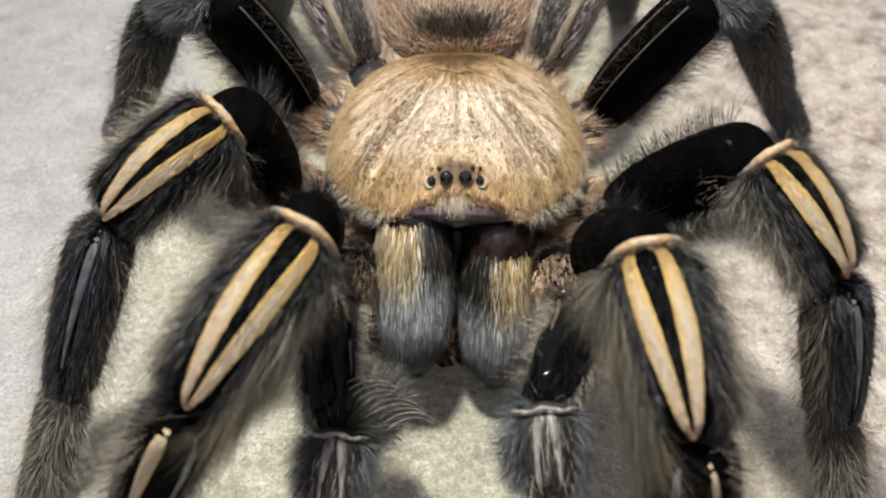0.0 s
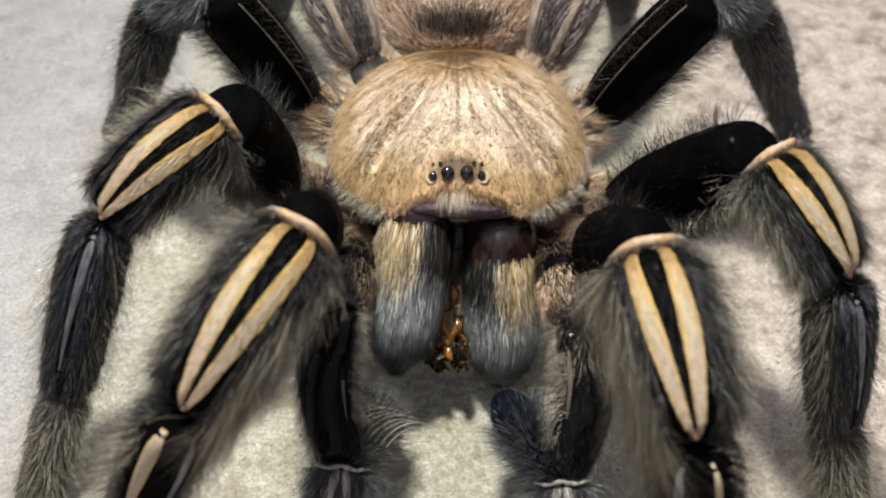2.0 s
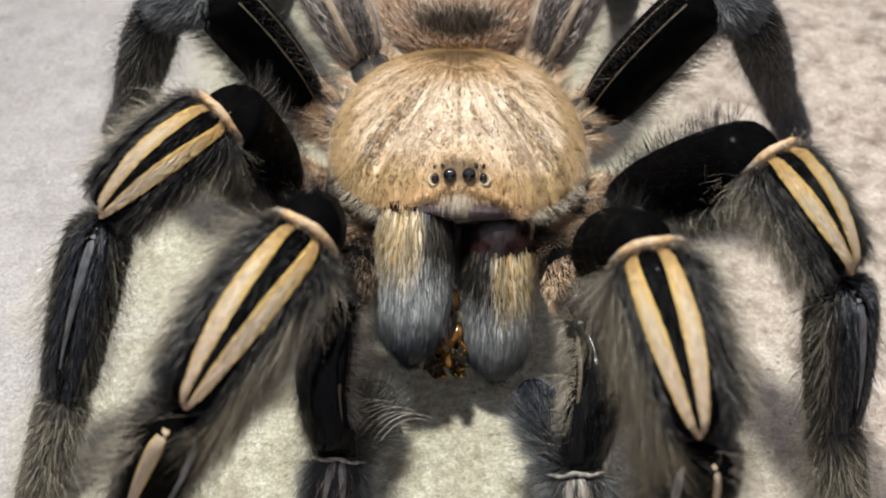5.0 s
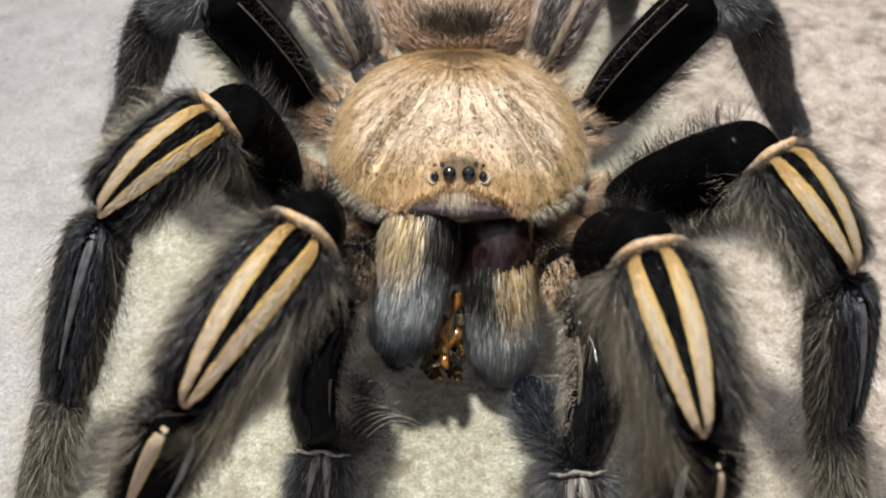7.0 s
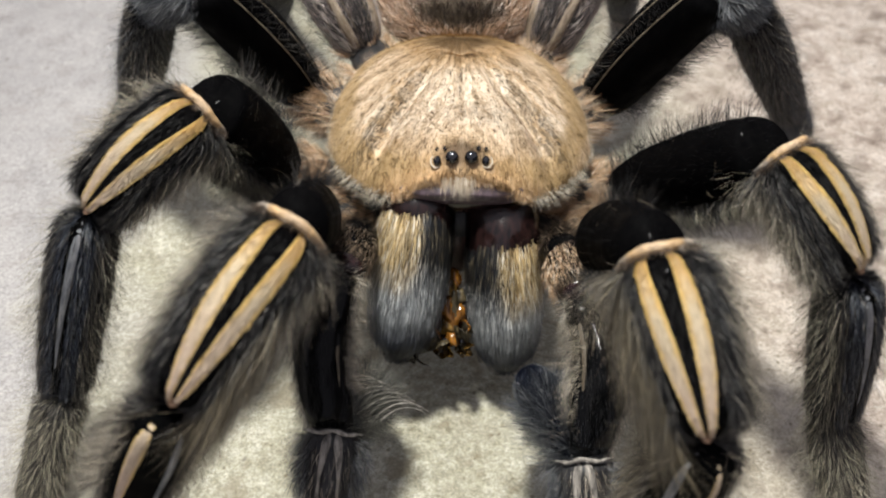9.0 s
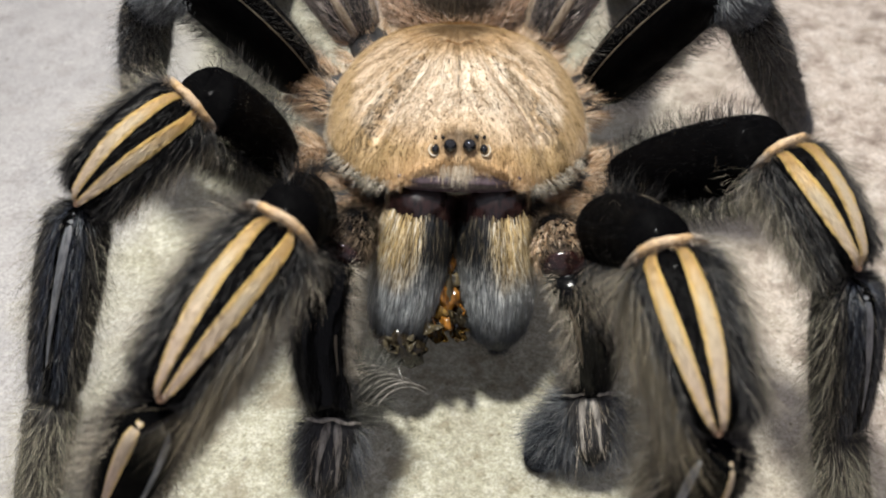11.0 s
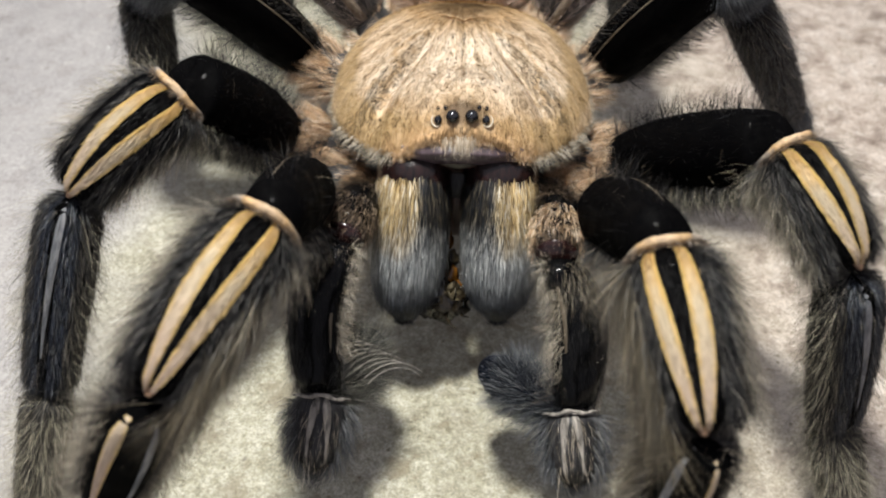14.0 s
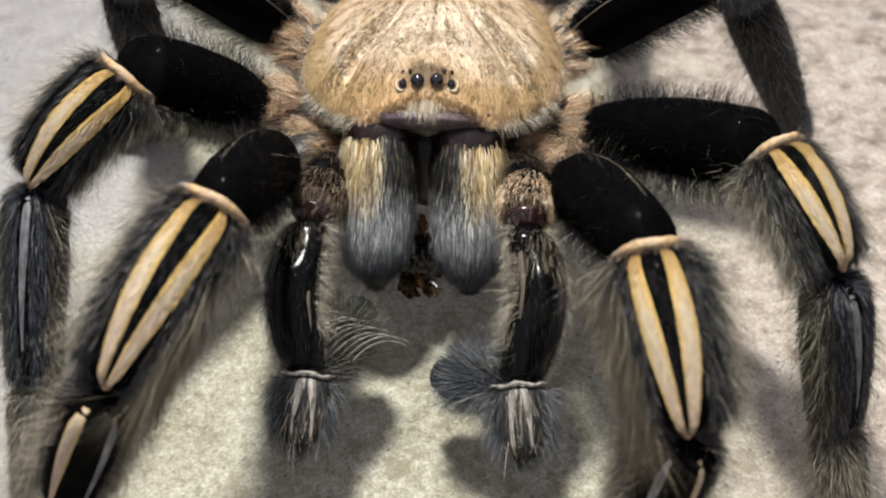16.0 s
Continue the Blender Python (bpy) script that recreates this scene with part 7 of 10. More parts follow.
    walk(MOVING["tibia_4l"], [
        (0, mm(-18.00, 37.99, 22.99, 138.1, 2.2, -155.8)), (0.5, mm(-18.01, 38.04, 23.04, 138.3, 2.2, -155.7)),
        (1, mm(-18.00, 38.00, 23.00, 138.1, 2.2, -155.7)), (1.5, mm(-18.01, 38.05, 23.05, 138.3, 2.3, -155.6)),
        (2, mm(-18.00, 38.02, 23.02, 138.2, 2.3, -155.7)), (2.5, mm(-18.00, 38.00, 23.00, 138.1, 2.3, -155.6)),
        (3, mm(-18.01, 38.05, 23.04, 138.3, 2.2, -155.7)), (3.5, mm(-18.00, 38.00, 23.00, 138.1, 2.3, -155.7)),
        (4, mm(-18.01, 38.02, 23.02, 138.2, 2.3, -155.6)), (4.5, mm(-18.01, 38.03, 23.02, 138.2, 2.3, -155.6)),
        (5, mm(-18.01, 38.04, 23.03, 138.3, 2.3, -155.5)), (5.5, mm(-18.01, 38.05, 23.04, 138.3, 2.4, -155.5)),
        (6, mm(-18.01, 38.06, 23.05, 138.3, 2.4, -155.5)), (6.5, mm(-18.01, 38.06, 23.05, 138.4, 2.4, -155.4)),
        (7, mm(-18.01, 38.03, 23.03, 138.3, 2.4, -155.5)), (7.5, mm(-18.01, 38.08, 23.07, 138.4, 2.4, -155.4)),
        (8, mm(-18.01, 38.13, 23.11, 138.6, 2.5, -155.2)), (8.5, mm(-18.01, 38.08, 23.07, 138.4, 2.5, -155.3)),
        (9, mm(-18.01, 38.12, 23.10, 138.5, 2.5, -155.2)), (9.5, mm(-18.01, 38.13, 23.10, 138.6, 2.6, -155.1)),
        (10, mm(-18.00, 38.13, 23.10, 138.6, 2.6, -155.0)), (10.5, mm(-17.99, 38.12, 23.09, 138.5, 2.7, -154.9)),
        (11, mm(-17.98, 38.11, 23.08, 138.5, 2.8, -154.8)), (11.5, mm(-17.98, 38.11, 23.08, 138.5, 2.8, -154.8)),
        (12, mm(-18.04, 37.99, 23.01, 138.2, 2.8, -155.2)), (12.5, mm(-18.04, 37.95, 22.97, 138.1, 3.5, -154.6)),
        (13, mm(-18.02, 37.97, 22.98, 138.2, 4.1, -153.7)), (13.5, mm(-18.00, 38.00, 23.00, 138.3, 4.4, -153.3)),
        (14, mm(-18.00, 37.99, 23.00, 138.3, 4.5, -153.2)), (14.5, mm(-18.03, 37.96, 22.98, 138.2, 4.8, -153.0)),
        (15, mm(-18.21, 37.87, 22.96, 138.1, 4.6, -154.0)), (15.5, mm(-18.33, 37.85, 22.98, 138.1, 4.5, -154.6)),
        (16, mm(-18.51, 37.91, 23.09, 138.5, 4.1, -155.5)),
    ])
    walk(MOVING["metatarsus_4l"], [
        (0, mm(-24.00, 53.00, 5.00, 133.7, 6.1, -160.2)), (0.5, mm(-24.00, 53.00, 5.00, 133.7, 6.2, -160.1)),
        (1, mm(-24.00, 53.00, 5.00, 133.7, 6.2, -160.1)), (1.5, mm(-24.00, 53.00, 5.00, 133.7, 6.2, -160.1)),
        (2, mm(-24.00, 53.00, 5.00, 133.7, 6.2, -160.1)), (2.5, mm(-24.00, 53.00, 5.00, 133.7, 6.3, -160.0)),
        (3, mm(-24.00, 53.00, 5.00, 133.7, 6.2, -160.1)), (3.5, mm(-24.00, 53.00, 5.00, 133.7, 6.2, -160.1)),
        (4, mm(-24.00, 53.00, 5.00, 133.7, 6.3, -160.0)), (4.5, mm(-24.00, 53.00, 5.00, 133.7, 6.3, -160.0)),
        (5, mm(-24.00, 53.00, 5.00, 133.7, 6.3, -160.0)), (5.5, mm(-24.00, 53.00, 5.00, 133.7, 6.3, -160.0)),
        (6, mm(-24.00, 53.00, 5.00, 133.7, 6.4, -159.9)), (6.5, mm(-24.00, 53.00, 5.00, 133.7, 6.4, -159.9)),
        (7, mm(-24.00, 53.00, 5.00, 133.7, 6.3, -159.9)), (7.5, mm(-24.00, 53.00, 5.00, 133.7, 6.4, -159.9)),
        (8, mm(-24.01, 52.99, 4.99, 133.7, 6.6, -159.8)), (8.5, mm(-24.00, 52.99, 5.00, 133.7, 6.5, -159.8)),
        (9, mm(-24.01, 52.99, 4.99, 133.7, 6.6, -159.8)), (9.5, mm(-24.01, 52.99, 4.99, 133.7, 6.6, -159.7)),
        (10, mm(-24.01, 52.99, 4.99, 133.7, 6.7, -159.7)), (10.5, mm(-24.01, 52.99, 4.99, 133.7, 6.8, -159.6)),
        (11, mm(-24.01, 52.99, 4.99, 133.7, 6.9, -159.5)), (11.5, mm(-24.01, 52.99, 4.99, 133.8, 6.9, -159.5)),
        (12, mm(-24.00, 53.00, 5.00, 133.8, 6.6, -159.6)), (12.5, mm(-23.99, 53.01, 5.01, 133.9, 7.3, -159.0)),
        (13, mm(-24.00, 53.00, 5.00, 134.0, 8.0, -158.3)), (13.5, mm(-24.00, 53.00, 5.00, 134.0, 8.4, -158.0)),
        (14, mm(-24.00, 53.00, 5.00, 134.0, 8.5, -157.9)), (14.5, mm(-24.00, 53.00, 5.00, 134.1, 8.7, -157.7)),
        (15, mm(-23.98, 53.02, 5.01, 134.1, 8.1, -158.1)), (15.5, mm(-23.98, 53.03, 5.02, 134.1, 7.6, -158.5)),
        (16, mm(-23.98, 53.03, 5.03, 134.0, 7.0, -159.1)),
    ])
    walk(MOVING["femur_1r"], [
        (0, mm(14.15, -5.48, 8.92, 41.5, -4.1, 3.1)), (0.5, mm(14.38, -5.27, 9.75, 43.0, -4.5, 1.9)),
        (1, mm(14.69, -5.07, 9.13, 42.3, -4.1, 1.5)), (1.5, mm(14.31, -5.20, 9.30, 42.5, -4.0, 3.2)),
        (2, mm(14.28, -5.29, 9.27, 42.1, -4.0, 3.1)), (2.5, mm(14.18, -5.33, 8.96, 41.8, -4.0, 3.3)),
        (3, mm(14.27, -5.21, 9.58, 42.8, -4.1, 2.7)), (3.5, mm(14.53, -5.07, 9.09, 42.4, -4.0, 2.0)),
        (4, mm(14.41, -5.05, 8.82, 42.1, -3.5, 2.4)), (4.5, mm(14.39, -5.03, 8.83, 42.2, -3.5, 2.5)),
        (5, mm(14.38, -4.99, 8.87, 42.3, -3.5, 2.4)), (5.5, mm(14.33, -4.96, 8.91, 42.4, -3.3, 2.6)),
        (6, mm(14.32, -4.91, 8.96, 42.6, -3.4, 2.6)), (6.5, mm(14.30, -4.89, 8.98, 42.7, -3.3, 2.6)),
        (7, mm(14.27, -5.02, 8.86, 42.3, -3.2, 3.0)), (7.5, mm(14.22, -5.02, 9.63, 43.5, -1.8, 1.4)),
        (8, mm(14.56, -4.29, 10.87, 45.8, -2.3, 1.6)), (8.5, mm(14.75, -4.12, 9.96, 44.8, -2.5, 1.7)),
        (9, mm(14.43, -4.32, 10.05, 45.0, -1.3, 1.5)), (9.5, mm(14.40, -4.19, 10.09, 45.1, -1.3, 1.8)),
        (10, mm(14.33, -3.87, 10.22, 45.6, -1.9, 3.0)), (10.5, mm(14.25, -3.49, 10.36, 46.4, -1.3, 3.4)),
        (11, mm(14.19, -3.16, 10.50, 47.0, -0.8, 3.5)), (11.5, mm(14.16, -3.03, 10.55, 47.2, -0.6, 3.7)),
        (12, mm(12.76, -1.46, 12.21, 51.7, -0.3, 5.7)), (12.5, mm(12.87, -1.33, 12.45, 52.2, -0.2, 5.6)),
        (13, mm(13.98, -1.13, 12.61, 52.5, -0.3, 3.6)), (13.5, mm(14.84, -0.97, 11.99, 52.0, 0.6, 2.2)),
        (14, mm(14.54, -1.11, 12.06, 51.9, -0.1, 2.1)), (14.5, mm(14.17, -1.01, 12.50, 52.6, -0.4, 2.8)),
        (15, mm(12.71, -0.35, 12.82, 54.0, -0.5, 4.7)), (15.5, mm(11.83, -0.13, 13.52, 55.4, -1.0, 6.3)),
        (16, mm(11.52, 0.06, 15.09, 58.0, -0.2, 6.3)),
    ])
    walk(MOVING["patella_1r"], [
        (0, mm(13.64, -24.37, 30.12, 117.4, -2.3, 11.7)), (0.5, mm(13.42, -24.65, 30.49, 119.5, -2.5, 11.1)),
        (1, mm(13.70, -24.23, 30.08, 118.5, -3.0, 11.3)), (1.5, mm(13.88, -24.42, 30.22, 117.6, -2.6, 12.3)),
        (2, mm(13.81, -24.41, 30.27, 118.0, -2.3, 11.7)), (2.5, mm(13.80, -24.31, 30.08, 117.0, -2.2, 11.7)),
        (3, mm(13.66, -24.58, 30.34, 118.4, -2.5, 11.7)), (3.5, mm(13.73, -24.27, 30.00, 117.6, -2.8, 11.5)),
        (4, mm(13.93, -24.15, 29.83, 117.2, -3.2, 12.2)), (4.5, mm(13.93, -24.15, 29.83, 117.3, -3.2, 12.2)),
        (5, mm(13.94, -24.15, 29.83, 117.3, -3.2, 12.3)), (5.5, mm(13.95, -24.15, 29.84, 117.4, -3.2, 12.3)),
        (6, mm(13.95, -24.16, 29.84, 117.4, -3.2, 12.3)), (6.5, mm(13.95, -24.16, 29.84, 117.4, -3.3, 12.4)),
        (7, mm(14.07, -24.14, 29.86, 117.2, -3.4, 12.8)), (7.5, mm(14.04, -24.58, 30.22, 125.6, -7.0, 13.1)),
        (8, mm(14.33, -24.67, 30.65, 124.4, -4.8, 11.2)), (8.5, mm(14.45, -24.16, 30.09, 119.9, -3.7, 10.9)),
        (9, mm(14.49, -24.38, 30.15, 124.1, -6.4, 12.3)), (9.5, mm(14.57, -24.32, 30.12, 123.0, -5.9, 12.3)),
        (10, mm(14.77, -24.19, 30.05, 119.0, -3.8, 12.2)), (10.5, mm(15.01, -24.04, 29.95, 119.3, -4.2, 12.3)),
        (11, mm(15.21, -23.91, 29.86, 119.3, -4.4, 12.4)), (11.5, mm(15.30, -23.86, 29.82, 119.3, -4.5, 12.4)),
        (12, mm(14.88, -23.66, 29.80, 120.3, -2.6, 10.6)), (12.5, mm(15.02, -23.67, 29.87, 120.5, -2.5, 10.2)),
        (13, mm(15.34, -23.62, 29.89, 120.6, -3.1, 9.4)), (13.5, mm(15.86, -23.33, 29.48, 120.9, -4.2, 8.3)),
        (14, mm(15.31, -23.44, 29.59, 120.8, -3.9, 8.7)), (14.5, mm(15.11, -23.57, 29.74, 120.8, -3.3, 8.9)),
        (15, mm(14.47, -23.26, 29.52, 121.0, -2.3, 9.3)), (15.5, mm(14.10, -23.41, 29.63, 120.2, -1.4, 10.4)),
        (16, mm(14.10, -23.88, 30.16, 126.9, -3.1, 10.7)),
    ])
    walk(MOVING["tibia_1r"], [
        (0, mm(16.20, -35.58, 24.17, 172.9, -8.8, 8.4)), (0.5, mm(15.87, -35.65, 24.12, 173.4, -9.7, 7.8)),
        (1, mm(16.24, -35.32, 23.90, 179.2, -7.2, 5.9)), (1.5, mm(16.58, -35.57, 24.24, 172.6, -8.0, 8.4)),
        (2, mm(16.37, -35.56, 24.20, 172.3, -8.5, 8.4)), (2.5, mm(16.37, -35.56, 24.20, 172.1, -8.5, 8.6)),
        (3, mm(16.23, -35.67, 24.19, 173.1, -8.8, 8.2)), (3.5, mm(16.31, -35.45, 24.00, 178.2, -7.3, 6.4)),
        (4, mm(16.68, -35.33, 23.91, 179.8, -4.8, 6.1)), (4.5, mm(16.69, -35.33, 23.91, 179.9, -4.8, 6.1)),
        (5, mm(16.71, -35.32, 23.90, 180.0, -4.7, 6.1)), (5.5, mm(16.72, -35.32, 23.90, -180.0, -4.5, 6.1)),
        (6, mm(16.74, -35.31, 23.89, -179.9, -4.4, 6.1)), (6.5, mm(16.74, -35.31, 23.89, -179.9, -4.4, 6.1)),
        (7, mm(16.96, -35.29, 23.95, 179.4, -3.6, 6.3)), (7.5, mm(17.33, -34.62, 22.74, -174.9, 5.2, 3.9)),
        (8, mm(17.01, -35.03, 23.37, -176.3, 0.2, 4.3)), (8.5, mm(16.99, -35.11, 23.65, -178.1, -1.4, 4.5)),
        (9, mm(17.56, -34.68, 22.94, -177.0, 6.6, 3.2)), (9.5, mm(17.59, -34.77, 23.11, -177.2, 5.6, 3.6)),
        (10, mm(17.57, -35.17, 23.79, -179.3, 0.7, 5.3)), (10.5, mm(17.87, -34.98, 23.64, -179.3, 3.4, 4.9)),
        (11, mm(18.10, -34.85, 23.55, -179.7, 5.3, 4.6)), (11.5, mm(18.20, -34.79, 23.51, -179.9, 6.1, 4.5)),
        (12, mm(17.22, -34.59, 23.27, -178.3, 3.0, 6.2)), (12.5, mm(17.27, -34.60, 23.30, -178.5, 3.1, 6.0)),
        (13, mm(17.51, -34.56, 23.31, -179.3, 4.5, 4.1)), (13.5, mm(17.94, -34.26, 22.85, 179.2, 10.0, 1.2)),
        (14, mm(17.44, -34.37, 22.98, -179.2, 6.7, 2.3)), (14.5, mm(17.21, -34.50, 23.13, -178.3, 4.0, 3.5)),
        (15, mm(16.53, -34.17, 22.86, -177.1, 1.5, 5.5)), (15.5, mm(16.27, -34.38, 23.12, -176.9, -3.0, 7.9)),
        (16, mm(16.43, -33.97, 22.39, -175.6, 3.1, 6.9)),
    ])
    walk(MOVING["metatarsus_1r"], [
        (0, mm(18.41, -36.89, 11.31, 170.3, -9.2, 8.9)), (0.5, mm(18.25, -36.85, 11.28, 170.2, -9.9, 8.4)),
        (1, mm(17.89, -35.33, 10.89, 164.1, -10.6, 8.8)), (1.5, mm(18.62, -36.98, 11.36, 170.8, -8.5, 8.7)),
        (2, mm(18.53, -37.01, 11.35, 170.9, -8.9, 8.7)), (2.5, mm(18.54, -37.04, 11.36, 171.0, -8.8, 8.8)),
        (3, mm(18.43, -36.94, 11.32, 170.6, -9.2, 8.6)), (3.5, mm(18.01, -35.66, 11.00, 165.4, -10.2, 8.8)),
        (4, mm(17.79, -35.25, 10.85, 163.6, -10.8, 9.2)), (4.5, mm(17.78, -35.24, 10.84, 163.6, -10.8, 9.2)),
        (5, mm(17.77, -35.22, 10.83, 163.5, -10.9, 9.3)), (5.5, mm(17.75, -35.20, 10.82, 163.4, -10.9, 9.3)),
        (6, mm(17.74, -35.18, 10.82, 163.3, -10.9, 9.4)), (6.5, mm(17.74, -35.18, 10.82, 163.3, -10.9, 9.4)),
        (7, mm(17.79, -35.33, 10.87, 163.9, -10.8, 9.4)), (7.5, mm(16.08, -33.53, 9.74, 155.2, -16.6, 11.0)),
        (8, mm(16.91, -34.19, 10.28, 158.8, -13.9, 9.6)), (8.5, mm(17.28, -34.65, 10.54, 161.0, -12.7, 8.9)),
        (9, mm(16.02, -34.07, 9.93, 157.6, -17.5, 9.9)), (9.5, mm(16.28, -34.21, 10.08, 158.4, -16.5, 9.8)),
        (10, mm(17.39, -35.02, 10.68, 162.5, -12.3, 9.2)), (10.5, mm(17.07, -34.88, 10.55, 161.7, -13.5, 9.3)),
        (11, mm(16.89, -34.87, 10.50, 161.6, -14.3, 9.3)), (11.5, mm(16.82, -34.88, 10.48, 161.5, -14.6, 9.3)),
        (12, mm(16.50, -34.28, 10.18, 158.3, -14.7, 11.9)), (12.5, mm(16.54, -34.34, 10.21, 158.6, -14.7, 11.6)),
        (13, mm(16.47, -34.48, 10.24, 159.6, -15.7, 9.8)), (13.5, mm(15.67, -34.48, 9.94, 159.5, -19.6, 8.5)),
        (14, mm(15.91, -34.25, 9.95, 158.5, -18.2, 9.2)), (14.5, mm(16.28, -34.16, 10.06, 158.2, -16.4, 9.8)),
        (15, mm(16.13, -33.55, 9.77, 154.8, -15.7, 12.7)), (15.5, mm(16.85, -33.60, 10.04, 155.5, -12.2, 13.6)),
        (16, mm(15.61, -33.05, 9.34, 151.5, -16.4, 15.4)),
    ])
    walk(MOVING["femur_2r"], [
        (0, mm(17.31, 0.45, 10.65, 39.8, -2.8, 34.5)), (0.5, mm(17.47, 0.68, 11.44, 41.6, -3.1, 33.0)),
        (1, mm(17.72, 0.90, 10.88, 40.8, -2.6, 32.7)), (1.5, mm(17.44, 0.72, 11.03, 40.9, -1.2, 33.1)),
        (2, mm(17.41, 0.65, 10.96, 40.7, -2.2, 33.9)), (2.5, mm(17.36, 0.59, 10.63, 40.2, -1.4, 33.9)),
        (3, mm(17.38, 0.73, 11.24, 41.5, -1.8, 33.3)), (3.5, mm(17.60, 0.89, 10.79, 40.8, -1.9, 33.2)),
        (4, mm(17.53, 0.88, 10.59, 40.4, -1.8, 34.2)), (4.5, mm(17.53, 0.89, 10.60, 40.5, -1.8, 34.1)),
        (5, mm(17.52, 0.94, 10.64, 40.6, -1.8, 34.0)), (5.5, mm(17.49, 0.96, 10.67, 40.7, -1.6, 34.0)),
        (6, mm(17.48, 1.01, 10.72, 41.0, -1.5, 33.8)), (6.5, mm(17.46, 1.02, 10.73, 40.9, -1.4, 33.8)),
        (7, mm(17.44, 0.89, 10.58, 40.6, -1.4, 34.7)), (7.5, mm(17.39, 0.89, 11.31, 42.0, -1.8, 34.5)),
        (8, mm(17.59, 1.67, 12.46, 45.1, -0.8, 32.1)), (8.5, mm(17.75, 1.86, 11.58, 43.9, -0.6, 32.5)),
        (9, mm(17.54, 1.61, 11.71, 43.8, -1.4, 34.7)), (9.5, mm(17.52, 1.72, 11.77, 44.1, -0.8, 34.1)),
        (10, mm(17.45, 2.04, 11.90, 44.9, -0.7, 33.9)), (10.5, mm(17.37, 2.41, 12.07, 45.8, -0.0, 33.4)),
        (11, mm(17.30, 2.73, 12.21, 46.6, 0.0, 33.4)), (11.5, mm(17.27, 2.87, 12.27, 47.0, 0.0, 33.4)),
        (12, mm(15.85, 4.41, 13.75, 53.1, -0.1, 35.0)), (12.5, mm(16.03, 4.50, 13.90, 53.4, 0.5, 35.0)),
        (13, mm(17.04, 4.73, 14.23, 53.5, 0.2, 32.6)), (13.5, mm(17.84, 4.92, 13.67, 52.2, 0.7, 32.0)),
        (14, mm(17.63, 4.74, 13.72, 52.0, 0.0, 31.5)), (14.5, mm(17.34, 4.80, 14.13, 53.1, -0.2, 31.6)),
        (15, mm(15.96, 5.39, 14.49, 55.5, -0.4, 33.2)), (15.5, mm(15.08, 5.61, 15.10, 57.7, -0.2, 34.7)),
        (16, mm(14.65, 5.82, 16.73, 61.1, -0.1, 34.4)),
    ])
    walk(MOVING["patella_2r"], [
        (0, mm(24.87, -12.03, 28.08, 122.7, -0.2, 37.4)), (0.5, mm(24.92, -12.46, 28.43, 123.5, -0.5, 36.9)),
        (1, mm(25.08, -12.02, 28.07, 121.0, 0.0, 35.3)), (1.5, mm(25.26, -11.97, 28.20, 118.9, 0.6, 33.2)),
        (2, mm(25.11, -12.04, 28.17, 121.5, 0.1, 35.9)), (2.5, mm(25.17, -11.83, 28.00, 118.8, 0.9, 33.7)),
        (3, mm(25.20, -12.15, 28.26, 120.3, 0.4, 34.4)), (3.5, mm(25.27, -11.83, 28.00, 119.7, 0.5, 34.2)),
        (4, mm(25.35, -11.64, 27.88, 120.5, 0.1, 35.7)), (4.5, mm(25.35, -11.63, 27.88, 120.4, 0.2, 35.6)),
        (5, mm(25.37, -11.62, 27.89, 120.0, 0.3, 35.2)), (5.5, mm(25.40, -11.61, 27.89, 119.6, 0.4, 34.8)),
        (6, mm(25.42, -11.60, 27.89, 119.2, 0.5, 34.4)), (6.5, mm(25.42, -11.60, 27.89, 119.0, 0.6, 34.2)),
        (7, mm(25.49, -11.52, 27.83, 120.1, 0.2, 35.7)), (7.5, mm(25.53, -11.97, 28.20, 123.0, -0.7, 37.4)),
        (8, mm(25.98, -12.11, 28.48, 119.5, 0.5, 32.1)), (8.5, mm(26.08, -11.51, 27.99, 117.7, 1.0, 31.3)),
        (9, mm(26.16, -11.58, 28.10, 123.0, -0.6, 37.2)), (9.5, mm(26.19, -11.52, 28.08, 122.5, -0.8, 36.4)),
        (10, mm(26.25, -11.38, 28.01, 121.1, -0.1, 34.9)), (10.5, mm(26.33, -11.20, 27.93, 117.7, 1.0, 31.6)),
        (11, mm(26.40, -11.05, 27.83, 117.4, 1.2, 31.1)), (11.5, mm(26.44, -10.99, 27.79, 117.5, 1.2, 31.0)),
        (12, mm(26.26, -10.50, 27.38, 118.2, 2.3, 30.8)), (12.5, mm(26.62, -10.36, 27.46, 118.4, 2.1, 30.5)),
        (13, mm(26.92, -10.63, 27.78, 118.6, 1.4, 29.7)), (13.5, mm(27.50, -10.24, 27.58, 118.4, 0.8, 29.5)),
        (14, mm(26.98, -10.54, 27.72, 118.4, 0.9, 29.7)), (14.5, mm(26.83, -10.71, 27.78, 118.6, 1.2, 29.5)),
        (15, mm(26.13, -10.34, 27.36, 118.9, 2.2, 30.1)), (15.5, mm(26.01, -10.20, 27.24, 118.9, 2.6, 30.5)),
        (16, mm(25.88, -10.62, 27.71, 119.3, 2.8, 29.7)),
    ])
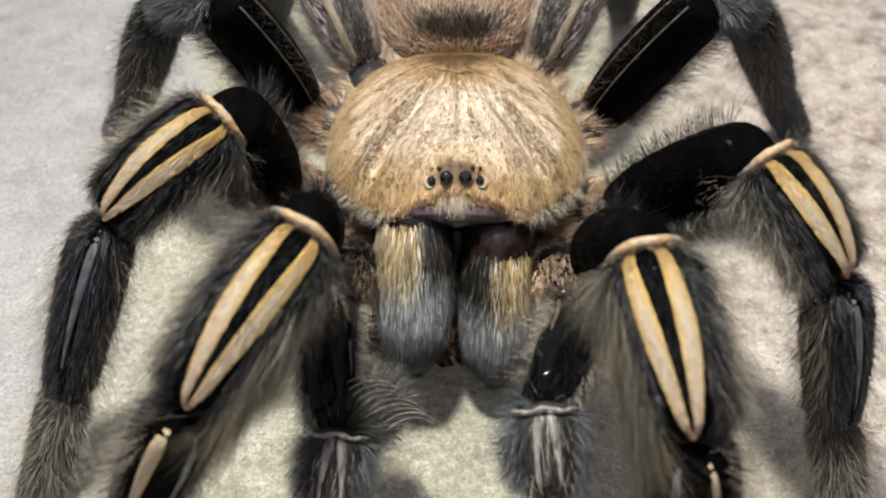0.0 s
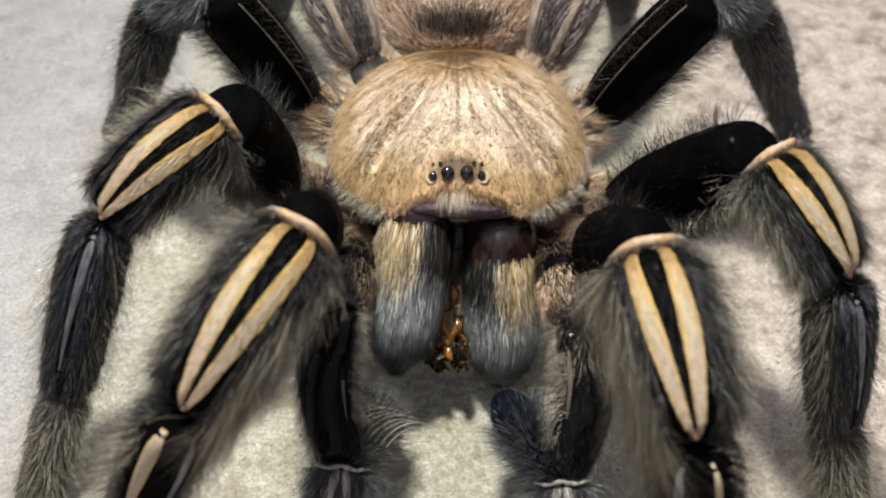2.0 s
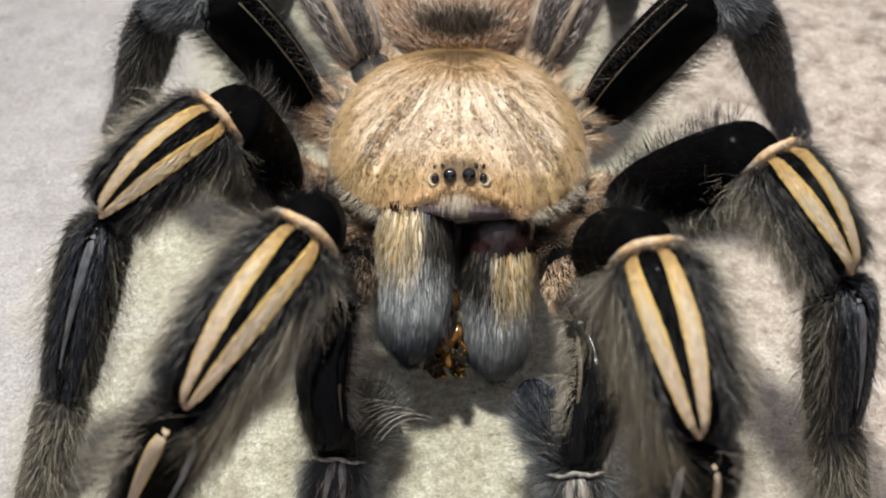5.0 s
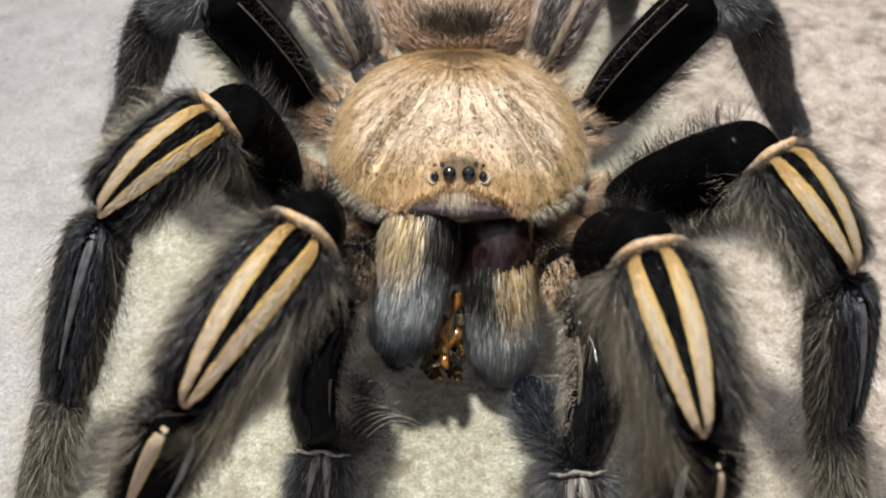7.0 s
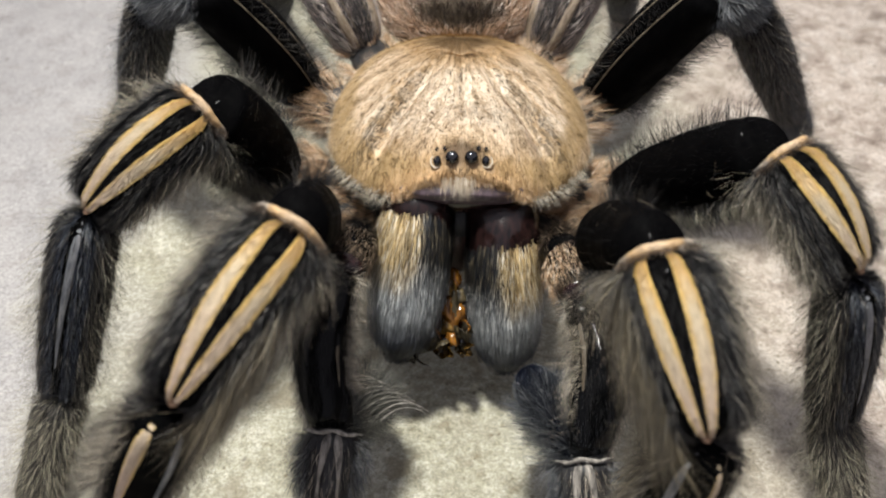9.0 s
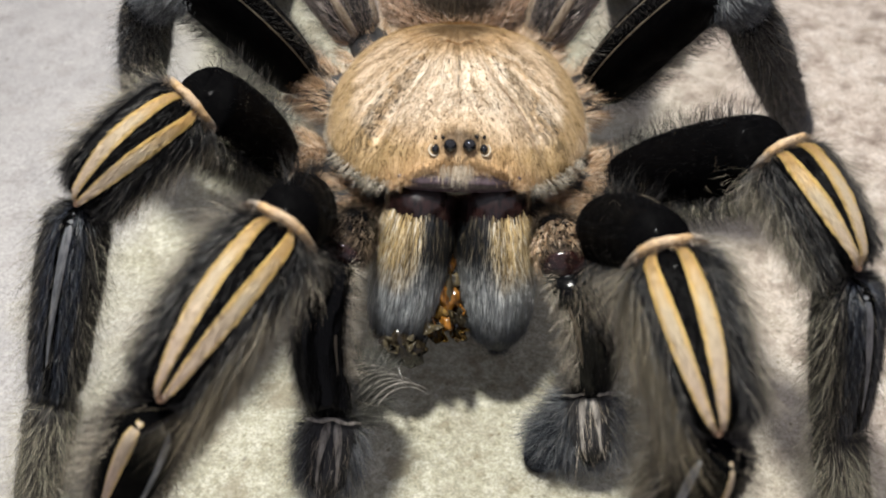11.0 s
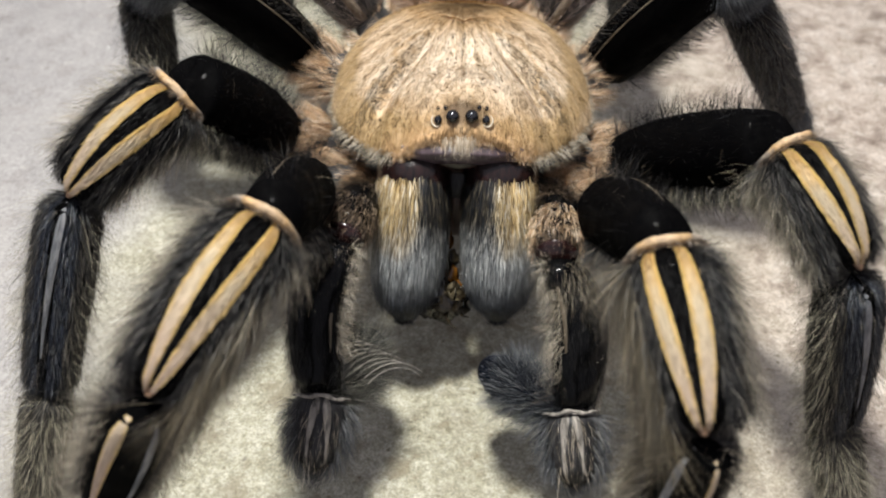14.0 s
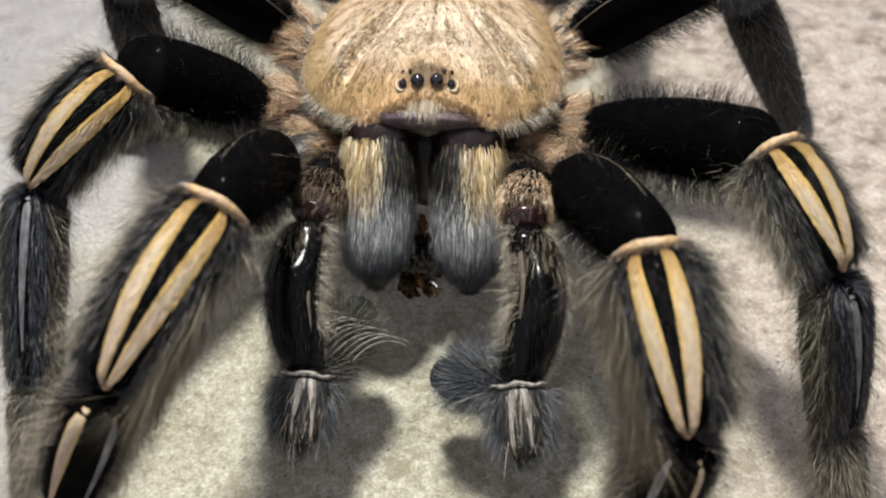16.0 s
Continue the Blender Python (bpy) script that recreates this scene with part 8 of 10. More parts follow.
    walk(MOVING["tibia_2r"], [
        (0, mm(30.55, -19.44, 22.09, 167.6, -7.6, 38.8)), (0.5, mm(30.51, -19.83, 22.31, 167.6, -7.8, 37.8)),
        (1, mm(30.57, -19.78, 22.36, 167.5, -7.5, 37.0)), (1.5, mm(30.53, -20.13, 22.83, 164.4, -5.6, 35.9)),
        (2, mm(30.65, -19.71, 22.37, 167.4, -6.9, 37.6)), (2.5, mm(30.49, -19.97, 22.65, 165.6, -6.4, 36.8)),
        (3, mm(30.59, -20.08, 22.67, 166.3, -6.5, 36.7)), (3.5, mm(30.65, -19.83, 22.50, 167.0, -6.8, 36.7)),
        (4, mm(30.91, -19.41, 22.25, 168.1, -6.3, 37.3)), (4.5, mm(30.91, -19.43, 22.28, 168.0, -6.2, 37.2)),
        (5, mm(30.89, -19.49, 22.33, 167.8, -6.2, 37.1)), (5.5, mm(30.87, -19.56, 22.41, 167.5, -6.1, 36.9)),
        (6, mm(30.84, -19.62, 22.48, 167.1, -6.0, 36.7)), (6.5, mm(30.83, -19.65, 22.51, 167.0, -6.0, 36.6)),
        (7, mm(31.07, -19.33, 22.27, 168.3, -5.7, 37.2)), (7.5, mm(31.24, -19.32, 22.15, 169.5, -5.6, 37.4)),
        (8, mm(31.07, -20.32, 23.03, 165.2, -4.7, 34.3)), (8.5, mm(31.11, -19.95, 22.83, 166.4, -5.1, 34.5)),
        (9, mm(31.85, -18.96, 22.07, 170.1, -4.8, 37.1)), (9.5, mm(31.81, -19.00, 22.11, 170.7, -3.4, 35.7)),
        (10, mm(31.70, -19.16, 22.28, 169.9, -3.8, 35.4)), (10.5, mm(31.39, -19.61, 22.77, 166.8, -4.1, 34.5)),
        (11, mm(31.40, -19.54, 22.72, 167.0, -4.2, 34.4)), (11.5, mm(31.42, -19.49, 22.68, 167.3, -4.2, 34.4)),
        (12, mm(31.09, -19.01, 22.13, 167.9, -6.0, 36.3)), (12.5, mm(31.40, -18.87, 22.18, 168.6, -4.4, 35.1)),
        (13, mm(31.63, -19.17, 22.47, 168.5, -3.9, 33.1)), (13.5, mm(32.26, -18.77, 22.31, 170.2, -1.8, 31.3)),
        (14, mm(31.74, -19.07, 22.45, 168.8, -3.7, 32.1)), (14.5, mm(31.54, -19.24, 22.47, 168.6, -4.5, 32.7)),
        (15, mm(30.84, -18.85, 22.00, 167.4, -6.8, 35.6)), (15.5, mm(30.73, -18.70, 21.89, 167.1, -6.7, 36.6)),
        (16, mm(30.44, -19.16, 22.29, 165.3, -6.6, 36.3)),
    ])
    walk(MOVING["metatarsus_2r"], [
        (0, mm(34.56, -20.93, 5.58, 147.1, 5.5, 33.6)), (0.5, mm(34.54, -21.34, 5.80, 149.2, 4.0, 33.7)),
        (1, mm(34.53, -21.43, 5.85, 149.6, 3.4, 33.4)), (1.5, mm(34.51, -22.90, 6.48, 156.8, -1.0, 34.7)),
        (2, mm(34.52, -21.44, 5.86, 149.7, 3.6, 33.9)), (2.5, mm(34.50, -22.27, 6.24, 153.7, 1.1, 34.7)),
        (3, mm(34.51, -22.21, 6.21, 153.5, 1.2, 34.5)), (3.5, mm(34.52, -21.74, 6.00, 151.1, 2.5, 33.8)),
        (4, mm(34.50, -21.11, 5.67, 147.8, 4.3, 33.3)), (4.5, mm(34.50, -21.16, 5.69, 148.1, 4.2, 33.3)),
        (5, mm(34.50, -21.28, 5.76, 148.7, 3.8, 33.4)), (5.5, mm(34.51, -21.45, 5.85, 149.6, 3.4, 33.6)),
        (6, mm(34.52, -21.62, 5.94, 150.5, 2.9, 33.7)), (6.5, mm(34.52, -21.70, 5.98, 151.0, 2.6, 33.8)),
        (7, mm(34.47, -21.09, 5.65, 147.7, 4.3, 33.3)), (7.5, mm(34.42, -20.81, 5.46, 145.9, 4.9, 33.1)),
        (8, mm(34.65, -23.15, 6.60, 158.4, -1.6, 33.7)), (8.5, mm(34.59, -22.43, 6.32, 154.7, 0.2, 33.2)),
        (9, mm(34.75, -20.45, 5.33, 145.0, 6.9, 31.4)), (9.5, mm(34.24, -20.66, 5.31, 144.4, 4.0, 32.3)),
        (10, mm(34.34, -20.94, 5.52, 146.3, 3.5, 32.4)), (10.5, mm(34.58, -22.15, 6.21, 153.4, 1.0, 33.0)),
        (11, mm(34.57, -22.03, 6.15, 152.7, 1.2, 32.8)), (11.5, mm(34.55, -21.90, 6.09, 152.0, 1.4, 32.6)),
        (12, mm(34.61, -20.86, 5.55, 146.8, 4.9, 31.8)), (12.5, mm(34.38, -20.90, 5.51, 146.2, 3.6, 31.9)),
        (13, mm(34.44, -21.38, 5.80, 148.9, 1.8, 31.2)), (13.5, mm(34.22, -20.99, 5.51, 146.1, 1.3, 30.1)),
        (14, mm(34.41, -21.31, 5.75, 148.5, 1.5, 30.5)), (14.5, mm(34.45, -21.38, 5.80, 149.0, 1.6, 30.8)),
        (15, mm(34.61, -20.73, 5.47, 146.0, 4.7, 30.9)), (15.5, mm(34.55, -20.61, 5.38, 145.2, 5.2, 31.5)),
        (16, mm(34.53, -21.53, 5.90, 150.1, 2.8, 33.0)),
    ])
    walk(MOVING["femur_3r"], [
        (0, mm(17.17, 14.33, 12.38, 22.0, -19.7, 113.1)), (0.5, mm(17.28, 14.52, 13.15, 22.5, -20.0, 106.3)),
        (1, mm(17.39, 14.75, 12.66, 20.8, -20.4, 110.1)), (1.5, mm(17.28, 14.57, 12.82, 21.6, -19.8, 108.0)),
        (2, mm(17.26, 14.51, 12.64, 21.4, -20.0, 110.8)), (2.5, mm(17.27, 14.48, 12.28, 21.7, -19.4, 113.7)),
        (3, mm(17.23, 14.59, 12.90, 22.2, -19.5, 106.6)), (3.5, mm(17.33, 14.75, 12.50, 21.1, -20.1, 111.9)),
        (4, mm(17.32, 14.75, 12.44, 21.2, -19.9, 112.4)), (4.5, mm(17.32, 14.76, 12.46, 21.2, -19.9, 112.3)),
        (5, mm(17.32, 14.79, 12.50, 21.1, -20.0, 112.0)), (5.5, mm(17.32, 14.82, 12.55, 21.1, -20.0, 111.6)),
        (6, mm(17.31, 14.85, 12.59, 21.1, -20.0, 111.2)), (6.5, mm(17.31, 14.87, 12.61, 21.1, -20.0, 111.1)),
        (7, mm(17.31, 14.76, 12.33, 21.5, -19.5, 113.3)), (7.5, mm(17.31, 14.74, 13.05, 22.1, -19.5, 106.3)),
        (8, mm(17.39, 15.47, 14.12, 23.6, -21.5, 103.8)), (8.5, mm(17.43, 15.68, 13.26, 21.7, -20.2, 104.7)),
        (9, mm(17.37, 15.42, 13.52, 22.4, -20.4, 104.7)), (9.5, mm(17.35, 15.55, 13.61, 22.6, -20.6, 104.4)),
        (10, mm(17.29, 15.85, 13.81, 23.0, -20.8, 103.5)), (10.5, mm(17.22, 16.20, 14.06, 23.5, -21.1, 102.5)),
        (11, mm(17.17, 16.50, 14.26, 24.0, -21.3, 101.7)), (11.5, mm(17.14, 16.63, 14.35, 24.2, -21.4, 101.3)),
        (12, mm(15.94, 18.09, 15.59, 30.0, -21.3, 95.4)), (12.5, mm(16.31, 18.19, 15.49, 28.6, -21.1, 96.3)),
        (13, mm(17.20, 18.37, 16.12, 27.6, -23.5, 95.8)), (13.5, mm(17.79, 18.58, 15.62, 24.4, -23.6, 97.2)),
        (14, mm(17.75, 18.39, 15.75, 24.9, -23.5, 97.3)), (14.5, mm(17.65, 18.43, 16.08, 26.1, -23.5, 96.7)),
        (15, mm(16.46, 19.00, 16.62, 30.7, -22.6, 93.1)), (15.5, mm(15.71, 19.19, 17.01, 33.7, -21.8, 91.4)),
        (16, mm(15.19, 19.30, 18.77, 40.5, -23.0, 86.2)),
    ])
    walk(MOVING["patella_3r"], [
        (0, mm(25.97, 11.67, 28.81, 121.5, 3.6, 115.0)), (0.5, mm(25.87, 10.85, 29.49, 124.3, -0.4, 115.0)),
        (1, mm(25.78, 11.30, 29.16, 121.9, 2.6, 113.5)), (1.5, mm(25.71, 11.08, 29.28, 121.9, 1.6, 113.1)),
        (2, mm(25.80, 11.35, 29.12, 121.9, 2.9, 113.8)), (2.5, mm(25.99, 11.97, 28.79, 121.9, 4.5, 114.1)),
        (3, mm(25.71, 11.05, 29.34, 122.3, 0.9, 112.8)), (3.5, mm(25.87, 11.67, 29.00, 122.0, 3.7, 113.5)),
        (4, mm(25.90, 11.80, 28.95, 122.1, 4.1, 113.4)), (4.5, mm(25.89, 11.79, 28.96, 122.1, 4.1, 113.3)),
        (5, mm(25.86, 11.77, 29.01, 122.2, 4.1, 113.1)), (5.5, mm(25.83, 11.74, 29.06, 122.3, 4.0, 112.8)),
        (6, mm(25.81, 11.72, 29.10, 122.3, 4.0, 112.5)), (6.5, mm(25.80, 11.71, 29.12, 122.4, 4.0, 112.4)),
        (7, mm(25.95, 12.11, 28.84, 122.3, 4.9, 113.1)), (7.5, mm(25.75, 11.15, 29.49, 123.8, 0.9, 112.7)),
        (8, mm(26.19, 11.13, 30.15, 131.4, -2.1, 115.3)), (8.5, mm(25.69, 11.60, 29.68, 125.2, 1.9, 109.8)),
        (9, mm(25.85, 11.37, 29.82, 127.2, 0.4, 112.3)), (9.5, mm(25.86, 11.43, 29.87, 127.7, 0.5, 112.1)),
        (10, mm(25.87, 11.59, 30.00, 128.8, 0.6, 111.4)), (10.5, mm(25.90, 11.77, 30.14, 130.1, 0.6, 110.7)),
        (11, mm(25.92, 11.93, 30.26, 131.2, 0.7, 110.1)), (11.5, mm(25.92, 11.99, 30.31, 131.6, 0.7, 109.8)),
        (12, mm(25.86, 13.08, 30.75, 134.6, 3.0, 104.2)), (12.5, mm(25.89, 13.27, 30.89, 135.8, 3.4, 104.1)),
        (13, mm(26.51, 12.67, 31.37, 141.6, -2.5, 109.5)), (13.5, mm(26.35, 12.75, 31.27, 140.3, -1.6, 108.8)),
        (14, mm(26.47, 12.67, 31.34, 141.2, -2.2, 109.7)), (14.5, mm(26.63, 12.72, 31.51, 142.9, -2.9, 110.0)),
        (15, mm(26.36, 13.32, 31.51, 141.9, -0.5, 106.4)), (15.5, mm(26.25, 13.66, 31.52, 141.5, 1.1, 104.4)),
        (16, mm(26.97, 12.94, 31.86, 146.4, -5.3, 108.2)),
    ])
    walk(MOVING["tibia_3r"], [
        (0, mm(30.43, 13.54, 25.85, 138.5, -11.0, 130.4)), (0.5, mm(30.11, 12.85, 26.29, 141.2, -10.4, 122.7)),
        (1, mm(30.25, 13.09, 26.17, 139.7, -11.2, 126.9)), (1.5, mm(30.17, 12.89, 26.29, 140.6, -10.8, 124.4)),
        (2, mm(30.27, 13.15, 26.13, 139.5, -11.0, 127.7)), (2.5, mm(30.47, 13.72, 25.80, 138.4, -11.0, 130.9)),
        (3, mm(30.15, 12.86, 26.31, 141.2, -10.5, 122.7)), (3.5, mm(30.35, 13.40, 26.00, 139.0, -11.2, 129.0)),
        (4, mm(30.39, 13.51, 25.94, 138.8, -11.2, 129.6)), (4.5, mm(30.38, 13.50, 25.96, 138.9, -11.2, 129.4)),
        (5, mm(30.36, 13.45, 25.99, 139.0, -11.3, 129.1)), (5.5, mm(30.34, 13.40, 26.04, 139.2, -11.3, 128.7)),
        (6, mm(30.32, 13.36, 26.07, 139.3, -11.3, 128.3)), (6.5, mm(30.31, 13.34, 26.09, 139.3, -11.3, 128.2)),
        (7, mm(30.46, 13.75, 25.83, 138.5, -11.2, 130.5)), (7.5, mm(30.12, 12.92, 26.33, 141.3, -10.5, 122.4)),
        (8, mm(29.99, 13.08, 26.39, 141.5, -10.9, 121.4)), (8.5, mm(30.09, 13.07, 26.41, 141.6, -11.1, 121.2)),
        (9, mm(30.05, 13.06, 26.39, 141.5, -10.9, 121.5)), (9.5, mm(30.03, 13.09, 26.40, 141.6, -11.0, 121.3)),
        (10, mm(30.01, 13.17, 26.44, 141.7, -11.2, 120.8)), (10.5, mm(29.98, 13.27, 26.48, 141.8, -11.4, 120.3)),
        (11, mm(29.95, 13.35, 26.52, 142.0, -11.6, 119.8)), (11.5, mm(29.94, 13.39, 26.53, 142.0, -11.7, 119.6)),
        (12, mm(29.84, 13.88, 26.76, 142.9, -12.8, 116.8)), (12.5, mm(29.80, 14.01, 26.81, 143.0, -12.6, 116.7)),
        (13, mm(29.80, 14.04, 26.89, 143.0, -12.5, 116.8)), (13.5, mm(29.77, 14.05, 26.87, 143.0, -12.4, 116.7)),
        (14, mm(29.78, 14.04, 26.88, 143.0, -12.3, 117.0)), (14.5, mm(29.79, 14.12, 26.94, 143.1, -12.3, 116.8)),
        (15, mm(29.74, 14.35, 27.01, 143.5, -12.9, 115.4)), (15.5, mm(29.72, 14.46, 27.05, 143.7, -13.1, 114.7)),
        (16, mm(29.84, 14.35, 27.10, 143.9, -13.6, 114.4)),
    ])
    walk(MOVING["metatarsus_3r"], [
        (0, mm(42.64, 29.54, 4.00, 146.9, 10.7, 114.0)), (0.5, mm(43.54, 26.43, 3.53, 141.2, -10.4, 122.6)),
        (1, mm(42.96, 28.12, 3.93, 144.6, 0.9, 117.0)), (1.5, mm(43.30, 27.07, 3.72, 142.6, -6.1, 120.3)),
        (2, mm(42.90, 28.37, 3.95, 145.0, 2.7, 116.5)), (2.5, mm(42.59, 29.85, 3.99, 147.4, 12.7, 113.3)),
        (3, mm(43.53, 26.48, 3.55, 141.4, -10.2, 122.4)), (3.5, mm(42.74, 29.06, 4.00, 146.1, 7.2, 114.6)),
        (4, mm(42.68, 29.33, 4.00, 146.5, 9.0, 114.0)), (4.5, mm(42.69, 29.28, 4.00, 146.5, 8.6, 114.1)),
        (5, mm(42.72, 29.14, 4.00, 146.2, 7.7, 114.4)), (5.5, mm(42.75, 28.98, 4.00, 146.0, 6.5, 114.7)),
        (6, mm(42.79, 28.83, 3.99, 145.7, 5.5, 115.0)), (6.5, mm(42.80, 28.77, 3.99, 145.6, 5.1, 115.1)),
        (7, mm(42.59, 29.82, 3.99, 147.3, 12.3, 113.0)), (7.5, mm(43.54, 26.45, 3.54, 141.3, -10.5, 122.3)),
        (8, mm(43.51, 26.47, 3.56, 141.5, -10.9, 121.4)), (8.5, mm(43.53, 26.48, 3.56, 141.6, -11.1, 121.1)),
        (9, mm(43.53, 26.47, 3.55, 141.5, -10.9, 121.4)), (9.5, mm(43.52, 26.48, 3.56, 141.6, -11.0, 121.3)),
        (10, mm(43.52, 26.50, 3.56, 141.7, -11.2, 120.8)), (10.5, mm(43.51, 26.52, 3.57, 141.8, -11.4, 120.2)),
        (11, mm(43.50, 26.53, 3.58, 142.0, -11.6, 119.8)), (11.5, mm(43.50, 26.54, 3.59, 142.0, -11.7, 119.6)),
        (12, mm(43.48, 26.65, 3.64, 142.9, -12.8, 116.8)), (12.5, mm(43.47, 26.67, 3.65, 143.0, -12.6, 116.7)),
        (13, mm(43.46, 26.68, 3.68, 143.0, -12.4, 116.8)), (13.5, mm(43.46, 26.68, 3.67, 143.0, -12.4, 116.7)),
        (14, mm(43.46, 26.67, 3.67, 143.0, -12.3, 117.0)), (14.5, mm(43.46, 26.69, 3.69, 143.1, -12.3, 116.8)),
        (15, mm(43.45, 26.74, 3.70, 143.5, -12.9, 115.4)), (15.5, mm(43.45, 26.77, 3.71, 143.7, -13.1, 114.7)),
        (16, mm(43.47, 26.74, 3.73, 143.9, -13.6, 114.4)),
    ])
    walk(MOVING["femur_4r"], [
        (0, mm(11.14, 22.60, 12.92, 35.2, -7.7, 148.5)), (0.5, mm(11.21, 22.77, 13.60, 35.5, -8.2, 148.1)),
        (1, mm(11.24, 22.94, 13.17, 34.3, -8.3, 148.3)), (1.5, mm(11.23, 22.82, 13.41, 35.0, -8.2, 148.2)),
        (2, mm(11.22, 22.78, 13.14, 34.8, -8.0, 148.4)), (2.5, mm(11.27, 22.77, 12.81, 34.2, -7.8, 148.8)),
        (3, mm(11.18, 22.84, 13.40, 35.1, -8.3, 148.0)), (3.5, mm(11.22, 22.96, 13.00, 34.0, -8.3, 148.3)),
        (4, mm(11.25, 22.98, 13.08, 34.0, -8.3, 148.3)), (4.5, mm(11.25, 22.99, 13.10, 34.0, -8.3, 148.3)),
        (5, mm(11.26, 23.03, 13.16, 33.9, -8.4, 148.2)), (5.5, mm(11.26, 23.07, 13.23, 33.9, -8.5, 148.1)),
        (6, mm(11.27, 23.10, 13.29, 33.9, -8.6, 148.1)), (6.5, mm(11.27, 23.12, 13.32, 33.9, -8.6, 148.0)),
        (7, mm(11.28, 23.02, 12.97, 33.6, -8.2, 148.4)), (7.5, mm(11.30, 23.03, 13.63, 34.5, -8.5, 148.0)),
        (8, mm(11.27, 23.68, 14.56, 34.3, -10.3, 146.4)), (8.5, mm(11.25, 23.85, 13.72, 32.3, -10.2, 146.8)),
        (9, mm(11.29, 23.65, 14.18, 33.6, -10.0, 146.8)), (9.5, mm(11.27, 23.78, 14.29, 33.5, -10.3, 146.5)),
        (10, mm(11.22, 24.07, 14.53, 33.2, -11.2, 145.7)), (10.5, mm(11.15, 24.43, 14.82, 33.0, -12.3, 144.7)),
        (11, mm(11.10, 24.73, 15.07, 32.8, -13.2, 143.8)), (11.5, mm(11.07, 24.85, 15.17, 32.8, -13.6, 143.4)),
        (12, mm(9.94, 26.38, 16.23, 35.4, -20.2, 135.1)), (12.5, mm(10.41, 26.57, 15.97, 32.6, -19.7, 137.3)),
        (13, mm(11.24, 26.70, 16.60, 31.9, -18.8, 139.4)), (13.5, mm(11.73, 26.83, 16.13, 28.6, -17.5, 142.1)),
        (14, mm(11.79, 26.70, 16.42, 29.6, -17.3, 142.0)), (14.5, mm(11.80, 26.82, 16.71, 30.4, -17.8, 141.4)),
        (15, mm(10.71, 27.45, 17.39, 35.0, -22.7, 134.0)), (15.5, mm(10.02, 27.69, 17.58, 37.8, -24.7, 129.8)),
        (16, mm(9.41, 27.75, 19.30, 48.8, -25.6, 120.4)),
    ])
    walk(MOVING["patella_4r"], [
        (0, mm(16.92, 28.95, 24.77, 100.7, -1.3, 160.9)), (0.5, mm(17.14, 29.08, 25.38, 104.0, -2.0, 161.8)),
        (1, mm(17.05, 29.03, 25.13, 102.6, -1.7, 161.4)), (1.5, mm(17.10, 29.06, 25.27, 103.4, -1.8, 161.6)),
        (2, mm(17.01, 29.01, 25.03, 102.1, -1.6, 161.3)), (2.5, mm(16.93, 28.96, 24.79, 100.8, -1.3, 161.0)),
        (3, mm(17.09, 29.05, 25.24, 103.2, -1.8, 161.6)), (3.5, mm(17.00, 29.00, 25.00, 101.9, -1.6, 161.2)),
        (4, mm(17.03, 29.02, 25.08, 102.3, -1.7, 161.3)), (4.5, mm(17.04, 29.02, 25.11, 102.5, -1.7, 161.4)),
        (5, mm(17.06, 29.04, 25.17, 102.8, -1.8, 161.5)), (5.5, mm(17.09, 29.05, 25.24, 103.2, -1.8, 161.6)),
        (6, mm(17.11, 29.06, 25.30, 103.5, -1.9, 161.7)), (6.5, mm(17.12, 29.07, 25.33, 103.7, -1.9, 161.7)),
        (7, mm(17.01, 29.01, 25.03, 102.0, -1.6, 161.3)), (7.5, mm(17.21, 29.12, 25.54, 104.9, -2.2, 162.0)),
        (8, mm(17.64, 29.34, 26.45, 110.3, -3.8, 163.5)), (8.5, mm(17.36, 29.19, 25.89, 106.9, -2.9, 162.5)),
        (9, mm(17.50, 29.27, 26.18, 108.6, -3.3, 163.0)), (9.5, mm(17.55, 29.29, 26.29, 109.3, -3.5, 163.2)),
        (10, mm(17.70, 29.35, 26.54, 110.9, -4.1, 163.7)), (10.5, mm(17.88, 29.42, 26.81, 112.7, -5.0, 164.2)),
        (11, mm(18.04, 29.47, 27.03, 114.2, -5.7, 164.7)), (11.5, mm(18.11, 29.49, 27.12, 114.8, -6.1, 164.9)),
        (12, mm(18.83, 29.48, 27.42, 117.3, -9.9, 167.3)), (12.5, mm(18.81, 29.55, 27.57, 118.4, -9.7, 166.8)),
        (13, mm(19.31, 29.95, 28.36, 124.4, -11.7, 167.2)), (13.5, mm(19.07, 29.97, 28.38, 124.4, -10.4, 166.2)),
        (14, mm(19.22, 30.08, 28.55, 125.8, -11.0, 166.4)), (14.5, mm(19.43, 30.18, 28.73, 127.3, -11.9, 166.7)),
        (15, mm(19.96, 29.95, 28.44, 125.7, -15.0, 168.9)), (15.5, mm(20.00, 29.72, 28.08, 123.1, -15.4, 169.9)),
        (16, mm(21.01, 29.73, 27.98, 123.2, -20.0, 174.3)),
    ])
